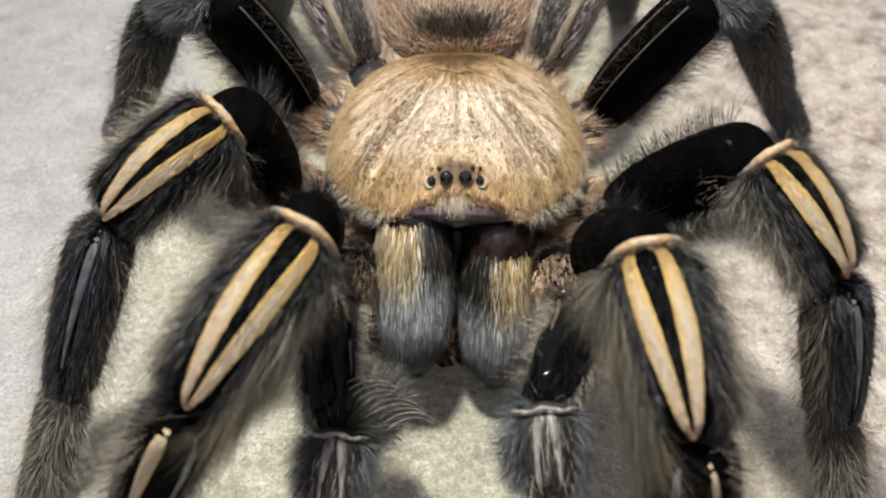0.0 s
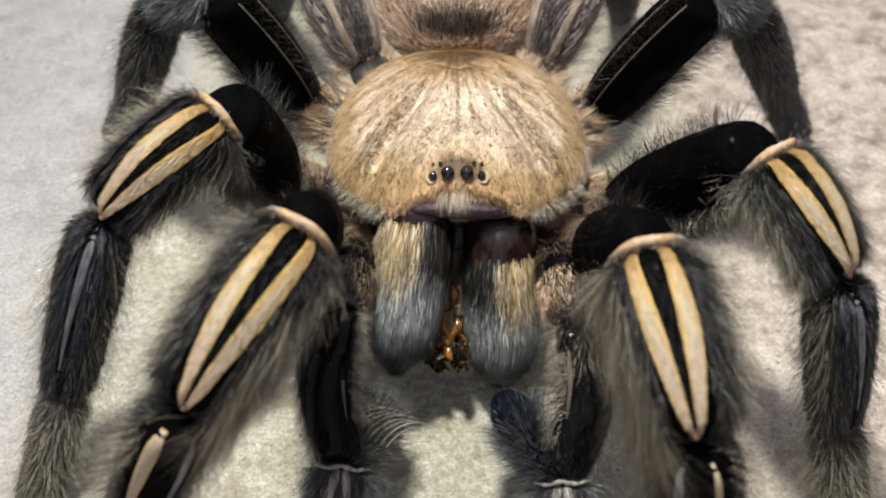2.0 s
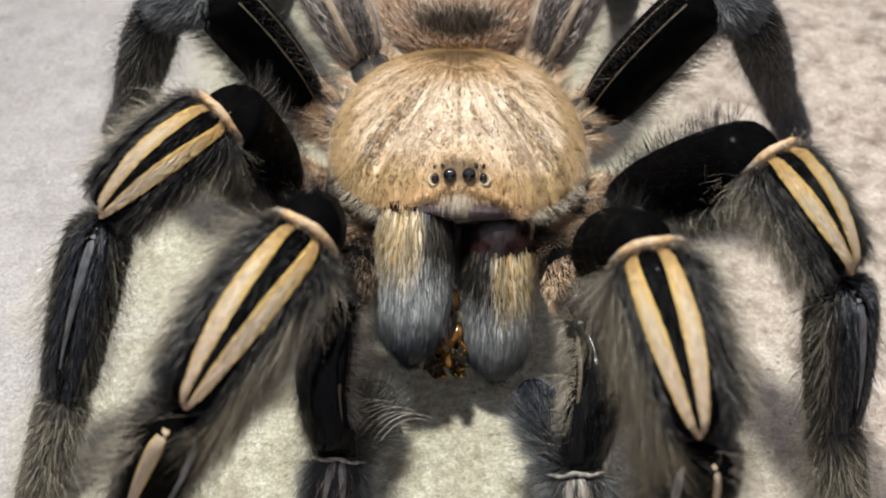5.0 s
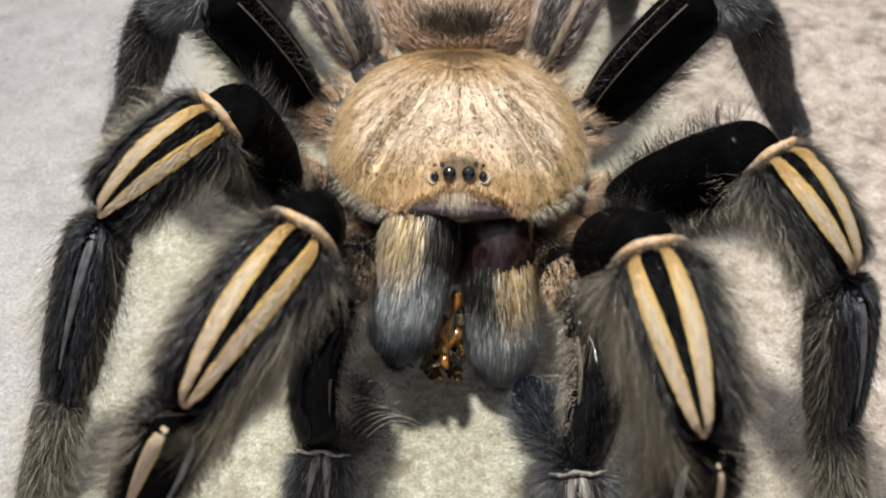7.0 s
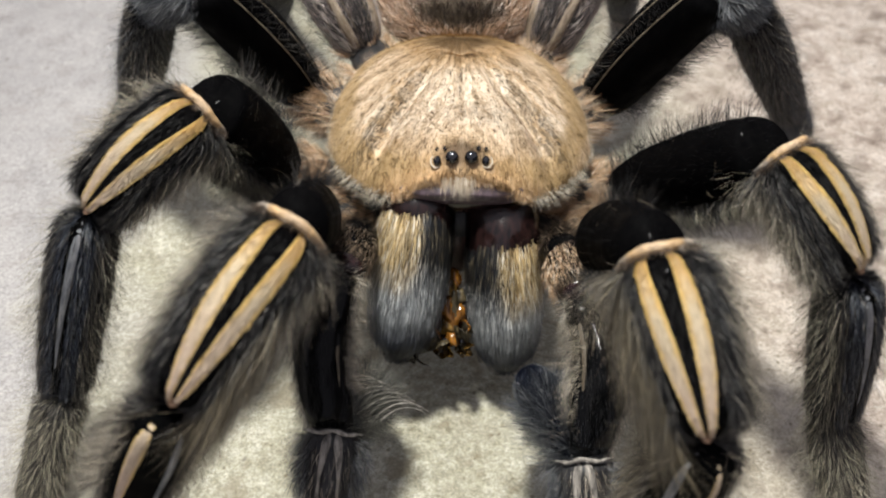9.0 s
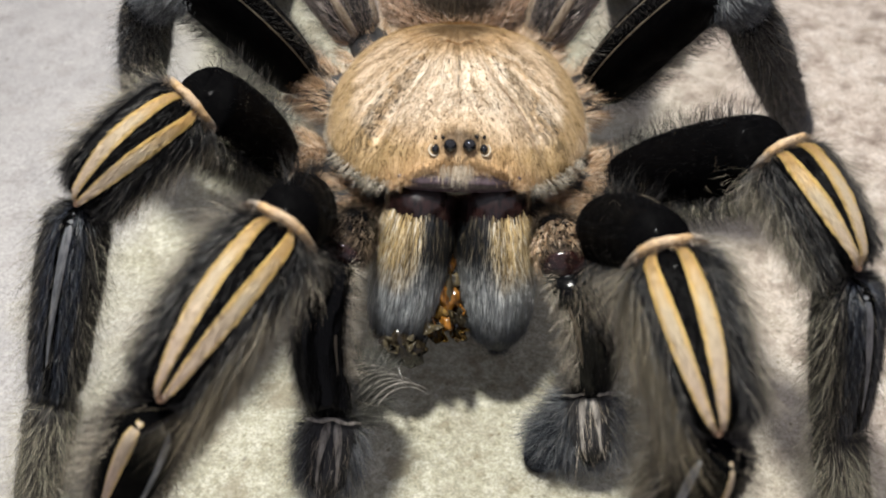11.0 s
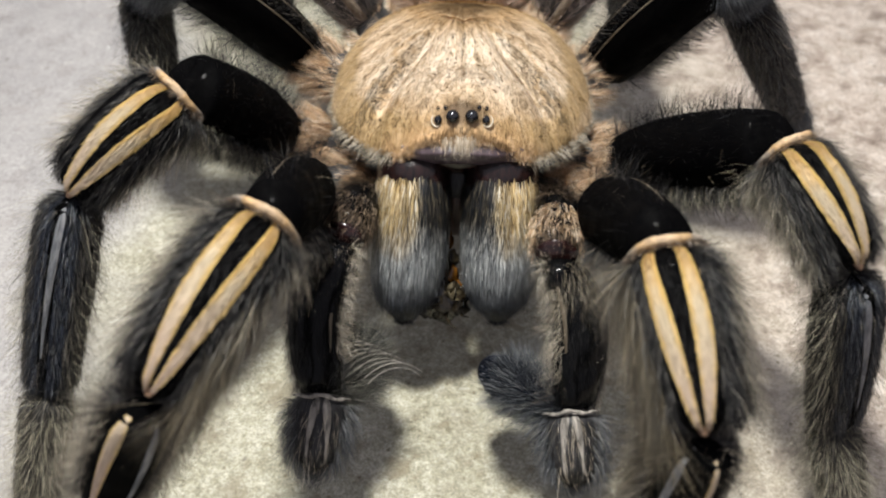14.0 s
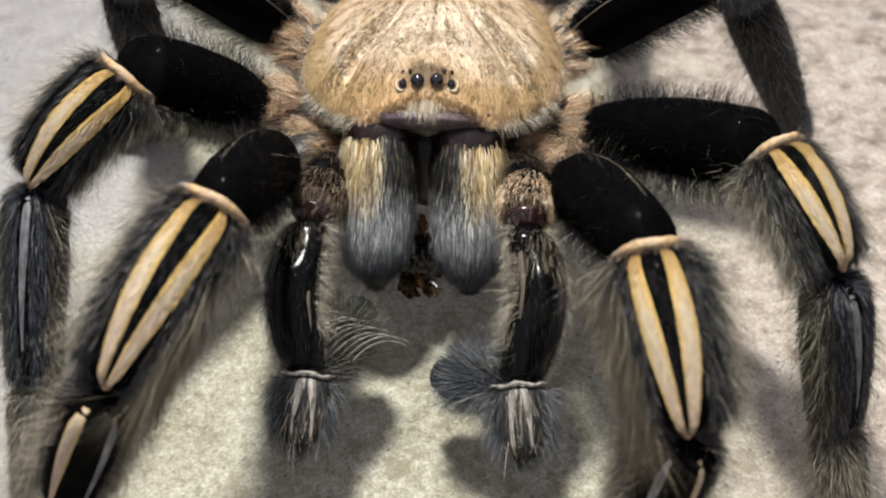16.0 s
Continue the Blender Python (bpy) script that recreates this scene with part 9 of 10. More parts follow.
    walk(MOVING["tibia_4r"], [
        (0, mm(19.99, 37.97, 22.97, 138.0, -2.1, 155.9)), (0.5, mm(20.01, 38.05, 23.04, 138.3, -2.1, 155.8)),
        (1, mm(20.00, 38.02, 23.01, 138.2, -2.2, 155.8)), (1.5, mm(20.01, 38.03, 23.03, 138.2, -2.1, 155.8)),
        (2, mm(20.00, 38.00, 23.00, 138.1, -2.1, 155.8)), (2.5, mm(19.99, 37.97, 22.98, 138.0, -2.1, 155.9)),
        (3, mm(20.01, 38.03, 23.03, 138.2, -2.2, 155.8)), (3.5, mm(20.00, 38.00, 23.00, 138.1, -2.2, 155.8)),
        (4, mm(20.00, 38.01, 23.01, 138.2, -2.2, 155.8)), (4.5, mm(20.00, 38.01, 23.01, 138.2, -2.2, 155.8)),
        (5, mm(20.00, 38.02, 23.02, 138.2, -2.2, 155.7)), (5.5, mm(20.01, 38.03, 23.02, 138.2, -2.2, 155.7)),
        (6, mm(20.01, 38.03, 23.03, 138.3, -2.2, 155.7)), (6.5, mm(20.01, 38.04, 23.03, 138.3, -2.2, 155.7)),
        (7, mm(20.00, 38.00, 23.00, 138.1, -2.2, 155.8)), (7.5, mm(20.01, 38.06, 23.05, 138.3, -2.1, 155.8)),
        (8, mm(20.01, 38.12, 23.10, 138.5, -2.3, 155.4)), (8.5, mm(20.01, 38.08, 23.07, 138.4, -2.5, 155.3)),
        (9, mm(20.01, 38.10, 23.09, 138.5, -2.3, 155.4)), (9.5, mm(20.01, 38.11, 23.09, 138.5, -2.4, 155.4)),
        (10, mm(20.01, 38.11, 23.09, 138.5, -2.5, 155.2)), (10.5, mm(20.00, 38.11, 23.09, 138.5, -2.7, 154.9)),
        (11, mm(19.99, 38.11, 23.08, 138.5, -2.9, 154.7)), (11.5, mm(19.99, 38.10, 23.08, 138.5, -3.0, 154.7)),
        (12, mm(19.98, 38.06, 23.04, 138.5, -4.6, 152.9)), (12.5, mm(19.99, 38.03, 23.02, 138.4, -4.3, 153.3)),
        (13, mm(20.00, 38.00, 23.00, 138.2, -3.7, 154.0)), (13.5, mm(20.01, 37.97, 22.98, 138.1, -3.4, 154.5)),
        (14, mm(20.01, 37.98, 22.99, 138.1, -3.3, 154.6)), (14.5, mm(20.02, 37.97, 22.98, 138.1, -3.4, 154.6)),
        (15, mm(20.04, 37.96, 22.98, 138.2, -4.6, 153.2)), (15.5, mm(20.03, 37.96, 22.98, 138.3, -5.3, 152.4)),
        (16, mm(20.02, 37.98, 22.99, 138.4, -5.8, 151.8)),
    ])
    walk(MOVING["metatarsus_4r"], [
        (0, mm(26.00, 53.00, 5.00, 133.7, -6.0, 160.2)), (0.5, mm(26.00, 53.00, 5.00, 133.7, -6.1, 160.2)),
        (1, mm(26.00, 53.00, 5.00, 133.7, -6.1, 160.2)), (1.5, mm(26.00, 53.00, 5.00, 133.7, -6.1, 160.2)),
        (2, mm(26.00, 53.00, 5.00, 133.7, -6.0, 160.2)), (2.5, mm(26.00, 53.00, 5.00, 133.7, -6.0, 160.3)),
        (3, mm(26.00, 53.00, 5.00, 133.7, -6.1, 160.2)), (3.5, mm(26.00, 53.00, 5.00, 133.7, -6.1, 160.1)),
        (4, mm(26.00, 53.00, 5.00, 133.7, -6.1, 160.2)), (4.5, mm(26.00, 53.00, 5.00, 133.7, -6.1, 160.2)),
        (5, mm(26.00, 53.00, 5.00, 133.7, -6.1, 160.2)), (5.5, mm(26.00, 53.00, 5.00, 133.7, -6.1, 160.2)),
        (6, mm(26.00, 53.00, 5.00, 133.7, -6.1, 160.1)), (6.5, mm(26.00, 53.00, 5.00, 133.7, -6.1, 160.1)),
        (7, mm(26.00, 53.00, 5.00, 133.7, -6.1, 160.2)), (7.5, mm(26.00, 53.00, 5.00, 133.7, -6.1, 160.2)),
        (8, mm(26.01, 52.99, 4.99, 133.7, -6.4, 160.0)), (8.5, mm(26.00, 53.00, 5.00, 133.7, -6.5, 159.9)),
        (9, mm(26.01, 52.99, 4.99, 133.7, -6.4, 160.0)), (9.5, mm(26.01, 52.99, 4.99, 133.7, -6.4, 159.9)),
        (10, mm(26.01, 52.99, 4.99, 133.7, -6.6, 159.8)), (10.5, mm(26.01, 52.99, 4.99, 133.7, -6.8, 159.6)),
        (11, mm(26.01, 52.99, 4.99, 133.8, -7.0, 159.4)), (11.5, mm(26.01, 52.99, 4.99, 133.8, -7.0, 159.3)),
        (12, mm(26.00, 53.00, 5.00, 134.0, -8.7, 157.7)), (12.5, mm(26.00, 53.00, 5.00, 134.0, -8.3, 158.0)),
        (13, mm(26.00, 53.00, 5.00, 133.9, -7.7, 158.6)), (13.5, mm(26.00, 53.00, 5.00, 133.9, -7.3, 159.0)),
        (14, mm(26.00, 53.00, 5.00, 133.9, -7.2, 159.1)), (14.5, mm(26.00, 53.00, 5.00, 133.9, -7.3, 159.0)),
        (15, mm(26.00, 53.00, 5.00, 134.0, -8.5, 157.8)), (15.5, mm(26.00, 53.00, 5.00, 134.1, -9.2, 157.1)),
        (16, mm(26.00, 53.00, 5.00, 134.2, -9.8, 156.6)),
    ])
    walk(MOVING["chelicera_l"], [
        (0, mm(-3.07, -3.35, 14.61, 139.7, 0.1, -0.6)), (0.5, mm(-3.12, -3.48, 14.91, 142.7, -0.3, -0.3)),
        (1, mm(-2.50, -3.88, 13.66, 146.0, 4.2, -4.4)), (1.5, mm(-2.51, -3.48, 14.72, 140.9, 6.9, -6.9)),
        (2, mm(-2.52, -3.34, 14.85, 138.8, 6.3, -6.7)), (2.5, mm(-2.14, -2.76, 15.57, 131.8, 6.5, -6.8)),
        (3, mm(-3.13, -3.27, 15.11, 141.2, 0.3, -0.4)), (3.5, mm(-2.71, -3.82, 13.66, 147.0, 2.5, -2.5)),
        (4, mm(-2.22, -3.43, 14.16, 141.0, 8.0, -7.8)), (4.5, mm(-2.62, -3.80, 13.44, 147.6, 4.1, -3.9)),
        (5, mm(-2.87, -2.65, 15.41, 134.6, 1.9, -1.7)), (5.5, mm(-2.34, -3.65, 13.74, 146.3, 6.3, -5.8)),
        (6, mm(-2.09, -3.78, 13.57, 147.2, 8.3, -7.7)), (6.5, mm(-2.18, -3.13, 14.70, 139.4, 8.8, -8.2)),
        (7, mm(-2.14, -2.88, 15.07, 135.9, 7.4, -7.0)), (7.5, mm(-2.82, -2.78, 15.76, 137.8, 2.1, -2.1)),
        (8, mm(-2.96, -2.79, 16.04, 144.7, 0.8, -0.5)), (8.5, mm(-2.41, -3.25, 14.38, 148.1, 4.0, -3.3)),
        (9, mm(-2.55, -2.72, 15.68, 142.0, 6.3, -5.3)), (9.5, mm(-2.64, -2.82, 15.32, 146.0, 4.0, -2.9)),
        (10, mm(-2.89, -1.66, 16.98, 135.6, 2.3, -1.1)), (10.5, mm(-2.45, -2.13, 15.79, 145.1, 6.1, -4.7)),
        (11, mm(-2.25, -2.10, 15.55, 147.5, 8.1, -6.6)), (11.5, mm(-2.41, -1.52, 16.42, 141.5, 9.1, -7.5)),
        (12, mm(-3.80, 0.41, 18.55, 139.2, 8.1, -7.0)), (12.5, mm(-3.35, 1.51, 19.89, 130.2, 6.3, -6.2)),
        (13, mm(-3.68, 0.45, 17.70, 146.4, 2.2, -3.2)), (13.5, mm(-2.68, 0.07, 16.65, 148.4, 3.6, -3.9)),
        (14, mm(-3.02, 0.45, 17.52, 145.9, 3.4, -3.3)), (14.5, mm(-3.34, 0.94, 18.28, 143.9, 3.5, -4.0)),
        (15, mm(-4.39, 1.76, 18.87, 143.1, 5.3, -6.0)), (15.5, mm(-4.60, 3.15, 21.17, 129.8, 4.4, -6.1)),
        (16, mm(-6.27, 2.11, 20.73, 144.3, 1.2, -3.2)),
    ])
    walk(MOVING["chelicera_r"], [
        (0, mm(5.66, -4.52, 12.83, 151.9, 0.1, -0.6)), (0.5, mm(5.71, -3.97, 14.18, 148.9, -0.3, -0.3)),
        (1, mm(5.04, -2.88, 15.16, 138.1, -4.5, 4.3)), (1.5, mm(5.80, -4.17, 13.47, 151.2, -1.0, 0.9)),
        (2, mm(5.79, -4.66, 12.80, 153.4, -1.7, 1.3)), (2.5, mm(5.56, -4.86, 12.28, 154.2, -2.7, 2.5)),
        (3, mm(5.82, -4.04, 13.90, 149.9, -0.4, 0.3)), (3.5, mm(5.13, -2.88, 15.08, 138.6, -3.4, 3.4)),
        (4, mm(5.93, -4.40, 12.46, 153.8, -2.2, 2.2)), (4.5, mm(5.40, -3.13, 14.39, 143.0, -1.0, 1.1)),
        (5, mm(5.63, -4.08, 12.93, 152.0, 0.1, 0.1)), (5.5, mm(5.37, -4.14, 12.83, 152.9, -1.6, 1.9)),
        (6, mm(5.19, -3.61, 13.61, 149.5, -2.4, 2.8)), (6.5, mm(5.82, -4.43, 12.46, 154.7, -2.4, 2.7)),
        (7, mm(5.67, -4.77, 12.04, 155.3, -2.3, 2.7)), (7.5, mm(5.55, -4.50, 13.14, 154.1, -1.6, 1.6)),
        (8, mm(6.03, -3.26, 15.23, 149.9, 0.4, 0.0)), (8.5, mm(5.41, -1.87, 16.30, 136.4, -2.9, 3.7)),
        (9, mm(6.02, -3.81, 13.79, 153.9, -1.5, 2.6)), (9.5, mm(5.54, -2.50, 15.56, 144.9, -0.1, 1.2)),
        (10, mm(5.67, -2.88, 14.70, 151.0, 0.9, 0.3)), (10.5, mm(5.31, -1.59, 16.38, 141.8, -0.4, 1.6)),
        (11, mm(5.22, -1.98, 15.40, 149.7, -1.2, 2.5)), (11.5, mm(5.81, -2.53, 14.48, 154.4, -0.7, 2.1)),
        (12, mm(4.32, -0.70, 16.60, 152.0, 0.1, 1.2)), (12.5, mm(4.23, -0.69, 16.53, 152.4, -1.3, 1.8)),
        (13, mm(5.23, 0.10, 17.34, 149.0, -1.2, 0.3)), (13.5, mm(5.25, 1.20, 18.48, 136.9, -3.6, 3.3)),
        (14, mm(5.97, 0.40, 17.41, 146.9, 0.6, -0.5)), (14.5, mm(5.77, 0.41, 17.60, 148.3, 1.2, -1.7)),
        (15, mm(4.15, 0.78, 17.54, 151.3, 0.9, -1.7)), (15.5, mm(3.05, 1.16, 18.28, 150.0, -0.2, -1.4)),
        (16, mm(2.85, 1.65, 20.46, 146.6, -1.1, -0.9)),
    ])
    walk(MOVING["palp_femur_r"], [
        (0, mm(10.63, -5.70, 10.31, 68.8, -4.5, 2.6)), (0.5, mm(10.84, -5.55, 11.16, 84.0, -1.4, 1.0)),
        (1, mm(11.15, -5.36, 10.51, 77.7, -2.5, 2.9)), (1.5, mm(10.78, -5.47, 10.73, 72.0, -2.8, 5.4)),
        (2, mm(10.75, -5.54, 10.69, 80.2, -1.8, 3.7)), (2.5, mm(10.66, -5.55, 10.40, 77.6, -2.1, 4.4)),
        (3, mm(10.75, -5.48, 11.03, 81.8, -1.7, 2.3)), (3.5, mm(11.00, -5.35, 10.50, 80.9, -1.7, 3.3)),
        (4, mm(10.89, -5.30, 10.22, 73.7, -2.0, 7.4)), (4.5, mm(10.88, -5.29, 10.24, 73.5, -1.9, 7.6)),
        (5, mm(10.86, -5.25, 10.29, 73.5, -1.9, 7.8)), (5.5, mm(10.83, -5.21, 10.35, 73.5, -1.8, 8.1)),
        (6, mm(10.81, -5.17, 10.40, 73.5, -1.7, 8.3)), (6.5, mm(10.80, -5.16, 10.42, 73.3, -1.7, 8.5)),
        (7, mm(10.75, -5.27, 10.31, 73.0, -1.8, 8.0)), (7.5, mm(10.71, -5.28, 11.11, 73.5, -2.4, 6.1)),
        (8, mm(11.05, -4.66, 12.41, 82.5, -1.5, 2.9)), (8.5, mm(11.24, -4.49, 11.46, 83.1, -1.3, 3.3)),
        (9, mm(10.93, -4.65, 11.58, 74.1, -1.9, 7.4)), (9.5, mm(10.90, -4.52, 11.64, 70.3, -3.0, 5.8)),
        (10, mm(10.84, -4.21, 11.78, 68.6, -3.8, 4.4)), (10.5, mm(10.77, -3.85, 11.94, 67.3, -4.6, 3.1)),
        (11, mm(10.71, -3.54, 12.08, 65.8, -5.6, 1.8)), (11.5, mm(10.68, -3.41, 12.14, 63.2, -7.0, 0.5)),
        (12, mm(9.30, -1.94, 13.94, 66.8, -6.4, -0.6)), (12.5, mm(9.42, -1.79, 14.21, 67.2, -6.3, -0.6)),
        (13, mm(10.47, -1.61, 14.24, 70.8, -6.5, -4.0)), (13.5, mm(11.33, -1.48, 13.61, 77.8, -4.4, -5.3)),
        (14, mm(11.04, -1.58, 13.72, 75.0, -5.2, -4.7)), (14.5, mm(10.67, -1.47, 14.19, 71.0, -6.1, -3.2)),
        (15, mm(9.25, -0.80, 14.55, 75.2, -5.2, -4.8)), (15.5, mm(8.36, -0.59, 15.26, 73.6, -5.2, -3.2)),
        (16, mm(8.04, -0.53, 16.78, 75.4, -4.9, -4.3)),
    ])
    walk(MOVING["palp_tibia_r"], [
        (0, mm(10.77, -15.16, 13.97, 75.2, 3.8, -15.3)), (0.5, mm(11.00, -15.64, 12.21, 95.3, 0.5, -12.0)),
        (1, mm(11.56, -15.28, 12.67, 154.9, -7.6, -3.3)), (1.5, mm(11.52, -15.04, 13.85, 144.7, 6.0, 9.8)),
        (2, mm(11.34, -15.45, 12.40, 131.9, 10.2, 2.9)), (2.5, mm(11.33, -15.36, 12.55, 129.0, 9.3, 2.7)),
        (3, mm(11.11, -15.48, 12.47, 123.4, 10.9, -1.9)), (3.5, mm(11.53, -15.30, 12.10, 134.7, 8.6, 5.4)),
        (4, mm(12.04, -14.96, 13.07, 124.2, 8.8, 1.3)), (4.5, mm(12.06, -14.93, 13.13, 124.4, 8.8, 1.5)),
        (5, mm(12.08, -14.88, 13.17, 124.5, 8.7, 1.6)), (5.5, mm(12.10, -14.83, 13.22, 124.7, 8.7, 1.7)),
        (6, mm(12.12, -14.79, 13.27, 124.8, 8.7, 1.8)), (6.5, mm(12.14, -14.75, 13.33, 125.0, 8.6, 1.9)),
        (7, mm(12.00, -14.83, 13.24, 126.7, 8.3, 3.1)), (7.5, mm(11.63, -14.90, 13.97, 138.3, 7.9, 7.1)),
        (8, mm(11.52, -14.70, 13.73, 149.0, 6.9, 9.9)), (8.5, mm(11.79, -14.55, 12.69, 148.2, 6.7, 9.9)),
        (9, mm(12.09, -14.29, 14.35, 126.6, 7.4, 4.2)), (9.5, mm(11.69, -13.98, 15.02, 140.1, 4.6, 10.2)),
        (10, mm(11.32, -13.60, 15.46, 149.6, 0.4, 13.8)), (10.5, mm(10.95, -13.18, 15.83, 156.5, -4.1, 15.8)),
        (11, mm(10.59, -12.78, 16.21, 162.2, -8.5, 16.8)), (11.5, mm(10.22, -12.45, 16.66, 167.4, -13.0, 16.9)),
        (12, mm(8.76, -11.18, 17.88, 134.7, 1.5, 12.5)), (12.5, mm(8.89, -11.06, 18.09, 141.8, 0.5, 13.7)),
        (13, mm(9.42, -11.09, 17.55, 150.0, 1.0, 13.4)), (13.5, mm(10.25, -11.29, 15.74, 139.6, 3.9, 10.7)),
        (14, mm(10.01, -11.27, 16.32, 136.9, 3.2, 11.0)), (14.5, mm(9.79, -11.00, 17.47, 160.8, 0.9, 13.7)),
        (15, mm(8.21, -10.52, 17.12, 129.4, 9.9, 2.2)), (15.5, mm(7.56, -10.33, 18.12, 128.5, 7.3, 5.0)),
        (16, mm(7.09, -10.27, 19.31, 132.6, 9.1, 4.3)),
    ])
    walk(MOVING["palp_tarsus_r"], [
        (0, mm(7.42, -28.27, 17.84, 178.4, -1.0, -8.7)), (0.5, mm(8.25, -29.53, 10.98, 102.4, 25.3, -143.4)),
        (1, mm(13.12, -21.49, 0.16, 103.9, 32.3, -122.9)), (1.5, mm(11.91, -23.45, 2.52, 96.3, 28.5, -138.2)),
        (2, mm(10.38, -26.14, 3.06, 59.5, 22.1, -152.2)), (2.5, mm(10.60, -26.49, 3.72, 60.2, 23.1, -150.3)),
        (3, mm(9.43, -27.32, 4.76, 58.6, 20.7, -154.5)), (3.5, mm(11.16, -25.55, 2.22, 59.4, 21.7, -154.2)),
        (4, mm(11.22, -26.84, 5.28, 88.0, 20.9, -157.2)), (4.5, mm(11.27, -26.78, 5.29, 84.7, 20.4, -158.6)),
        (5, mm(11.32, -26.72, 5.29, 81.2, 19.8, -159.9)), (5.5, mm(11.35, -26.64, 5.28, 77.4, 19.2, -161.2)),
        (6, mm(11.39, -26.58, 5.29, 72.8, 18.7, -162.5)), (6.5, mm(11.43, -26.51, 5.28, 66.8, 18.2, -163.6)),
        (7, mm(11.54, -26.35, 4.86, 69.4, 21.0, -157.5)), (7.5, mm(11.53, -24.52, 3.48, 59.5, 23.7, -151.5)),
        (8, mm(11.50, -22.26, 1.67, 57.1, 21.8, -156.3)), (8.5, mm(11.83, -22.32, 0.84, 83.1, 22.1, -155.6)),
        (9, mm(11.99, -25.83, 5.99, 72.0, 22.3, -156.3)), (9.5, mm(12.56, -23.23, 4.39, 107.6, 27.2, -145.6)),
        (10, mm(13.06, -20.70, 3.56, 136.3, 34.5, -117.4)), (10.5, mm(13.53, -18.36, 3.26, 153.3, 29.4, -64.9)),
        (11, mm(13.88, -16.20, 3.25, 141.9, 16.1, -36.7)), (11.5, mm(14.17, -14.27, 3.53, 128.4, 7.5, -23.8)),
        (12, mm(10.91, -21.09, 7.93, 66.2, 32.7, -131.9)), (12.5, mm(11.10, -19.66, 7.06, 82.5, 34.0, -128.0)),
        (13, mm(11.07, -18.13, 5.43, 89.7, 34.0, -128.4)), (13.5, mm(11.45, -20.53, 5.11, 91.6, 32.8, -128.9)),
        (14, mm(11.52, -20.94, 6.12, 90.4, 33.8, -125.3)), (14.5, mm(10.95, -15.48, 4.38, 119.8, 32.0, -64.9)),
        (15, mm(7.29, -21.61, 8.43, 104.5, 31.2, -131.8)), (15.5, mm(7.64, -21.50, 9.58, 115.9, 36.1, -109.0)),
        (16, mm(6.59, -20.80, 10.09, 126.0, 37.0, -99.5)),
    ])
    walk(MOVING["palp_femur_l"], [
        (0, mm(-7.98, -5.50, 10.33, 74.6, 1.8, -7.5)), (0.5, mm(-7.77, -5.44, 11.04, 79.7, 1.0, -8.7)),
        (1, mm(-7.46, -5.43, 10.38, 78.0, 0.7, -10.9)), (1.5, mm(-7.83, -5.33, 10.86, 81.2, 0.9, -8.1)),
        (2, mm(-7.86, -5.37, 10.73, 80.3, 1.1, -7.8)), (2.5, mm(-7.95, -5.30, 10.57, 81.0, 1.1, -7.3)),
        (3, mm(-7.86, -5.35, 11.12, 82.4, 0.9, -7.6)), (3.5, mm(-7.61, -5.35, 10.50, 78.7, 0.9, -9.5)),
        (4, mm(-7.72, -5.22, 10.33, 80.0, 0.9, -8.8)), (4.5, mm(-7.73, -5.20, 10.37, 78.7, 1.0, -9.0)),
        (5, mm(-7.75, -5.15, 10.46, 78.0, 1.1, -8.8)), (5.5, mm(-7.78, -5.09, 10.57, 77.8, 1.2, -8.6)),
        (6, mm(-7.80, -5.04, 10.66, 77.5, 1.2, -8.6)), (6.5, mm(-7.81, -5.02, 10.70, 76.7, 1.3, -8.6)),
        (7, mm(-7.85, -5.10, 10.60, 75.0, 1.5, -8.5)), (7.5, mm(-7.90, -5.05, 11.34, 73.6, 1.7, -8.4)),
        (8, mm(-7.56, -4.66, 12.53, 77.4, 0.8, -10.4)), (8.5, mm(-7.37, -4.63, 11.57, 68.2, 0.7, -12.2)),
        (9, mm(-7.68, -4.59, 11.98, 65.9, 1.8, -10.0)), (9.5, mm(-7.70, -4.46, 12.05, 65.4, 1.7, -10.4)),
        (10, mm(-7.76, -4.15, 12.22, 66.4, 1.6, -10.5)), (10.5, mm(-7.83, -3.79, 12.42, 67.8, 1.5, -10.5)),
        (11, mm(-7.89, -3.48, 12.59, 68.7, 1.3, -10.6)), (11.5, mm(-7.92, -3.35, 12.66, 68.2, 1.2, -11.0)),
        (12, mm(-9.30, -1.72, 14.55, 80.1, 0.9, -9.0)), (12.5, mm(-9.17, -1.32, 14.81, 89.0, 0.1, -10.4)),
        (13, mm(-8.14, -1.25, 14.30, 78.2, 0.6, -11.0)), (13.5, mm(-7.28, -1.37, 13.64, 74.2, 0.3, -13.1)),
        (14, mm(-7.57, -1.26, 14.06, 74.2, 0.9, -10.9)), (14.5, mm(-7.93, -0.90, 14.58, 77.0, 0.9, -10.0)),
        (15, mm(-9.34, -0.03, 15.05, 85.7, 0.4, -9.0)), (15.5, mm(-10.22, 0.32, 15.64, 90.8, -0.1, -9.8)),
        (16, mm(-10.56, 0.22, 16.87, 82.4, 0.9, -7.6)),
    ])
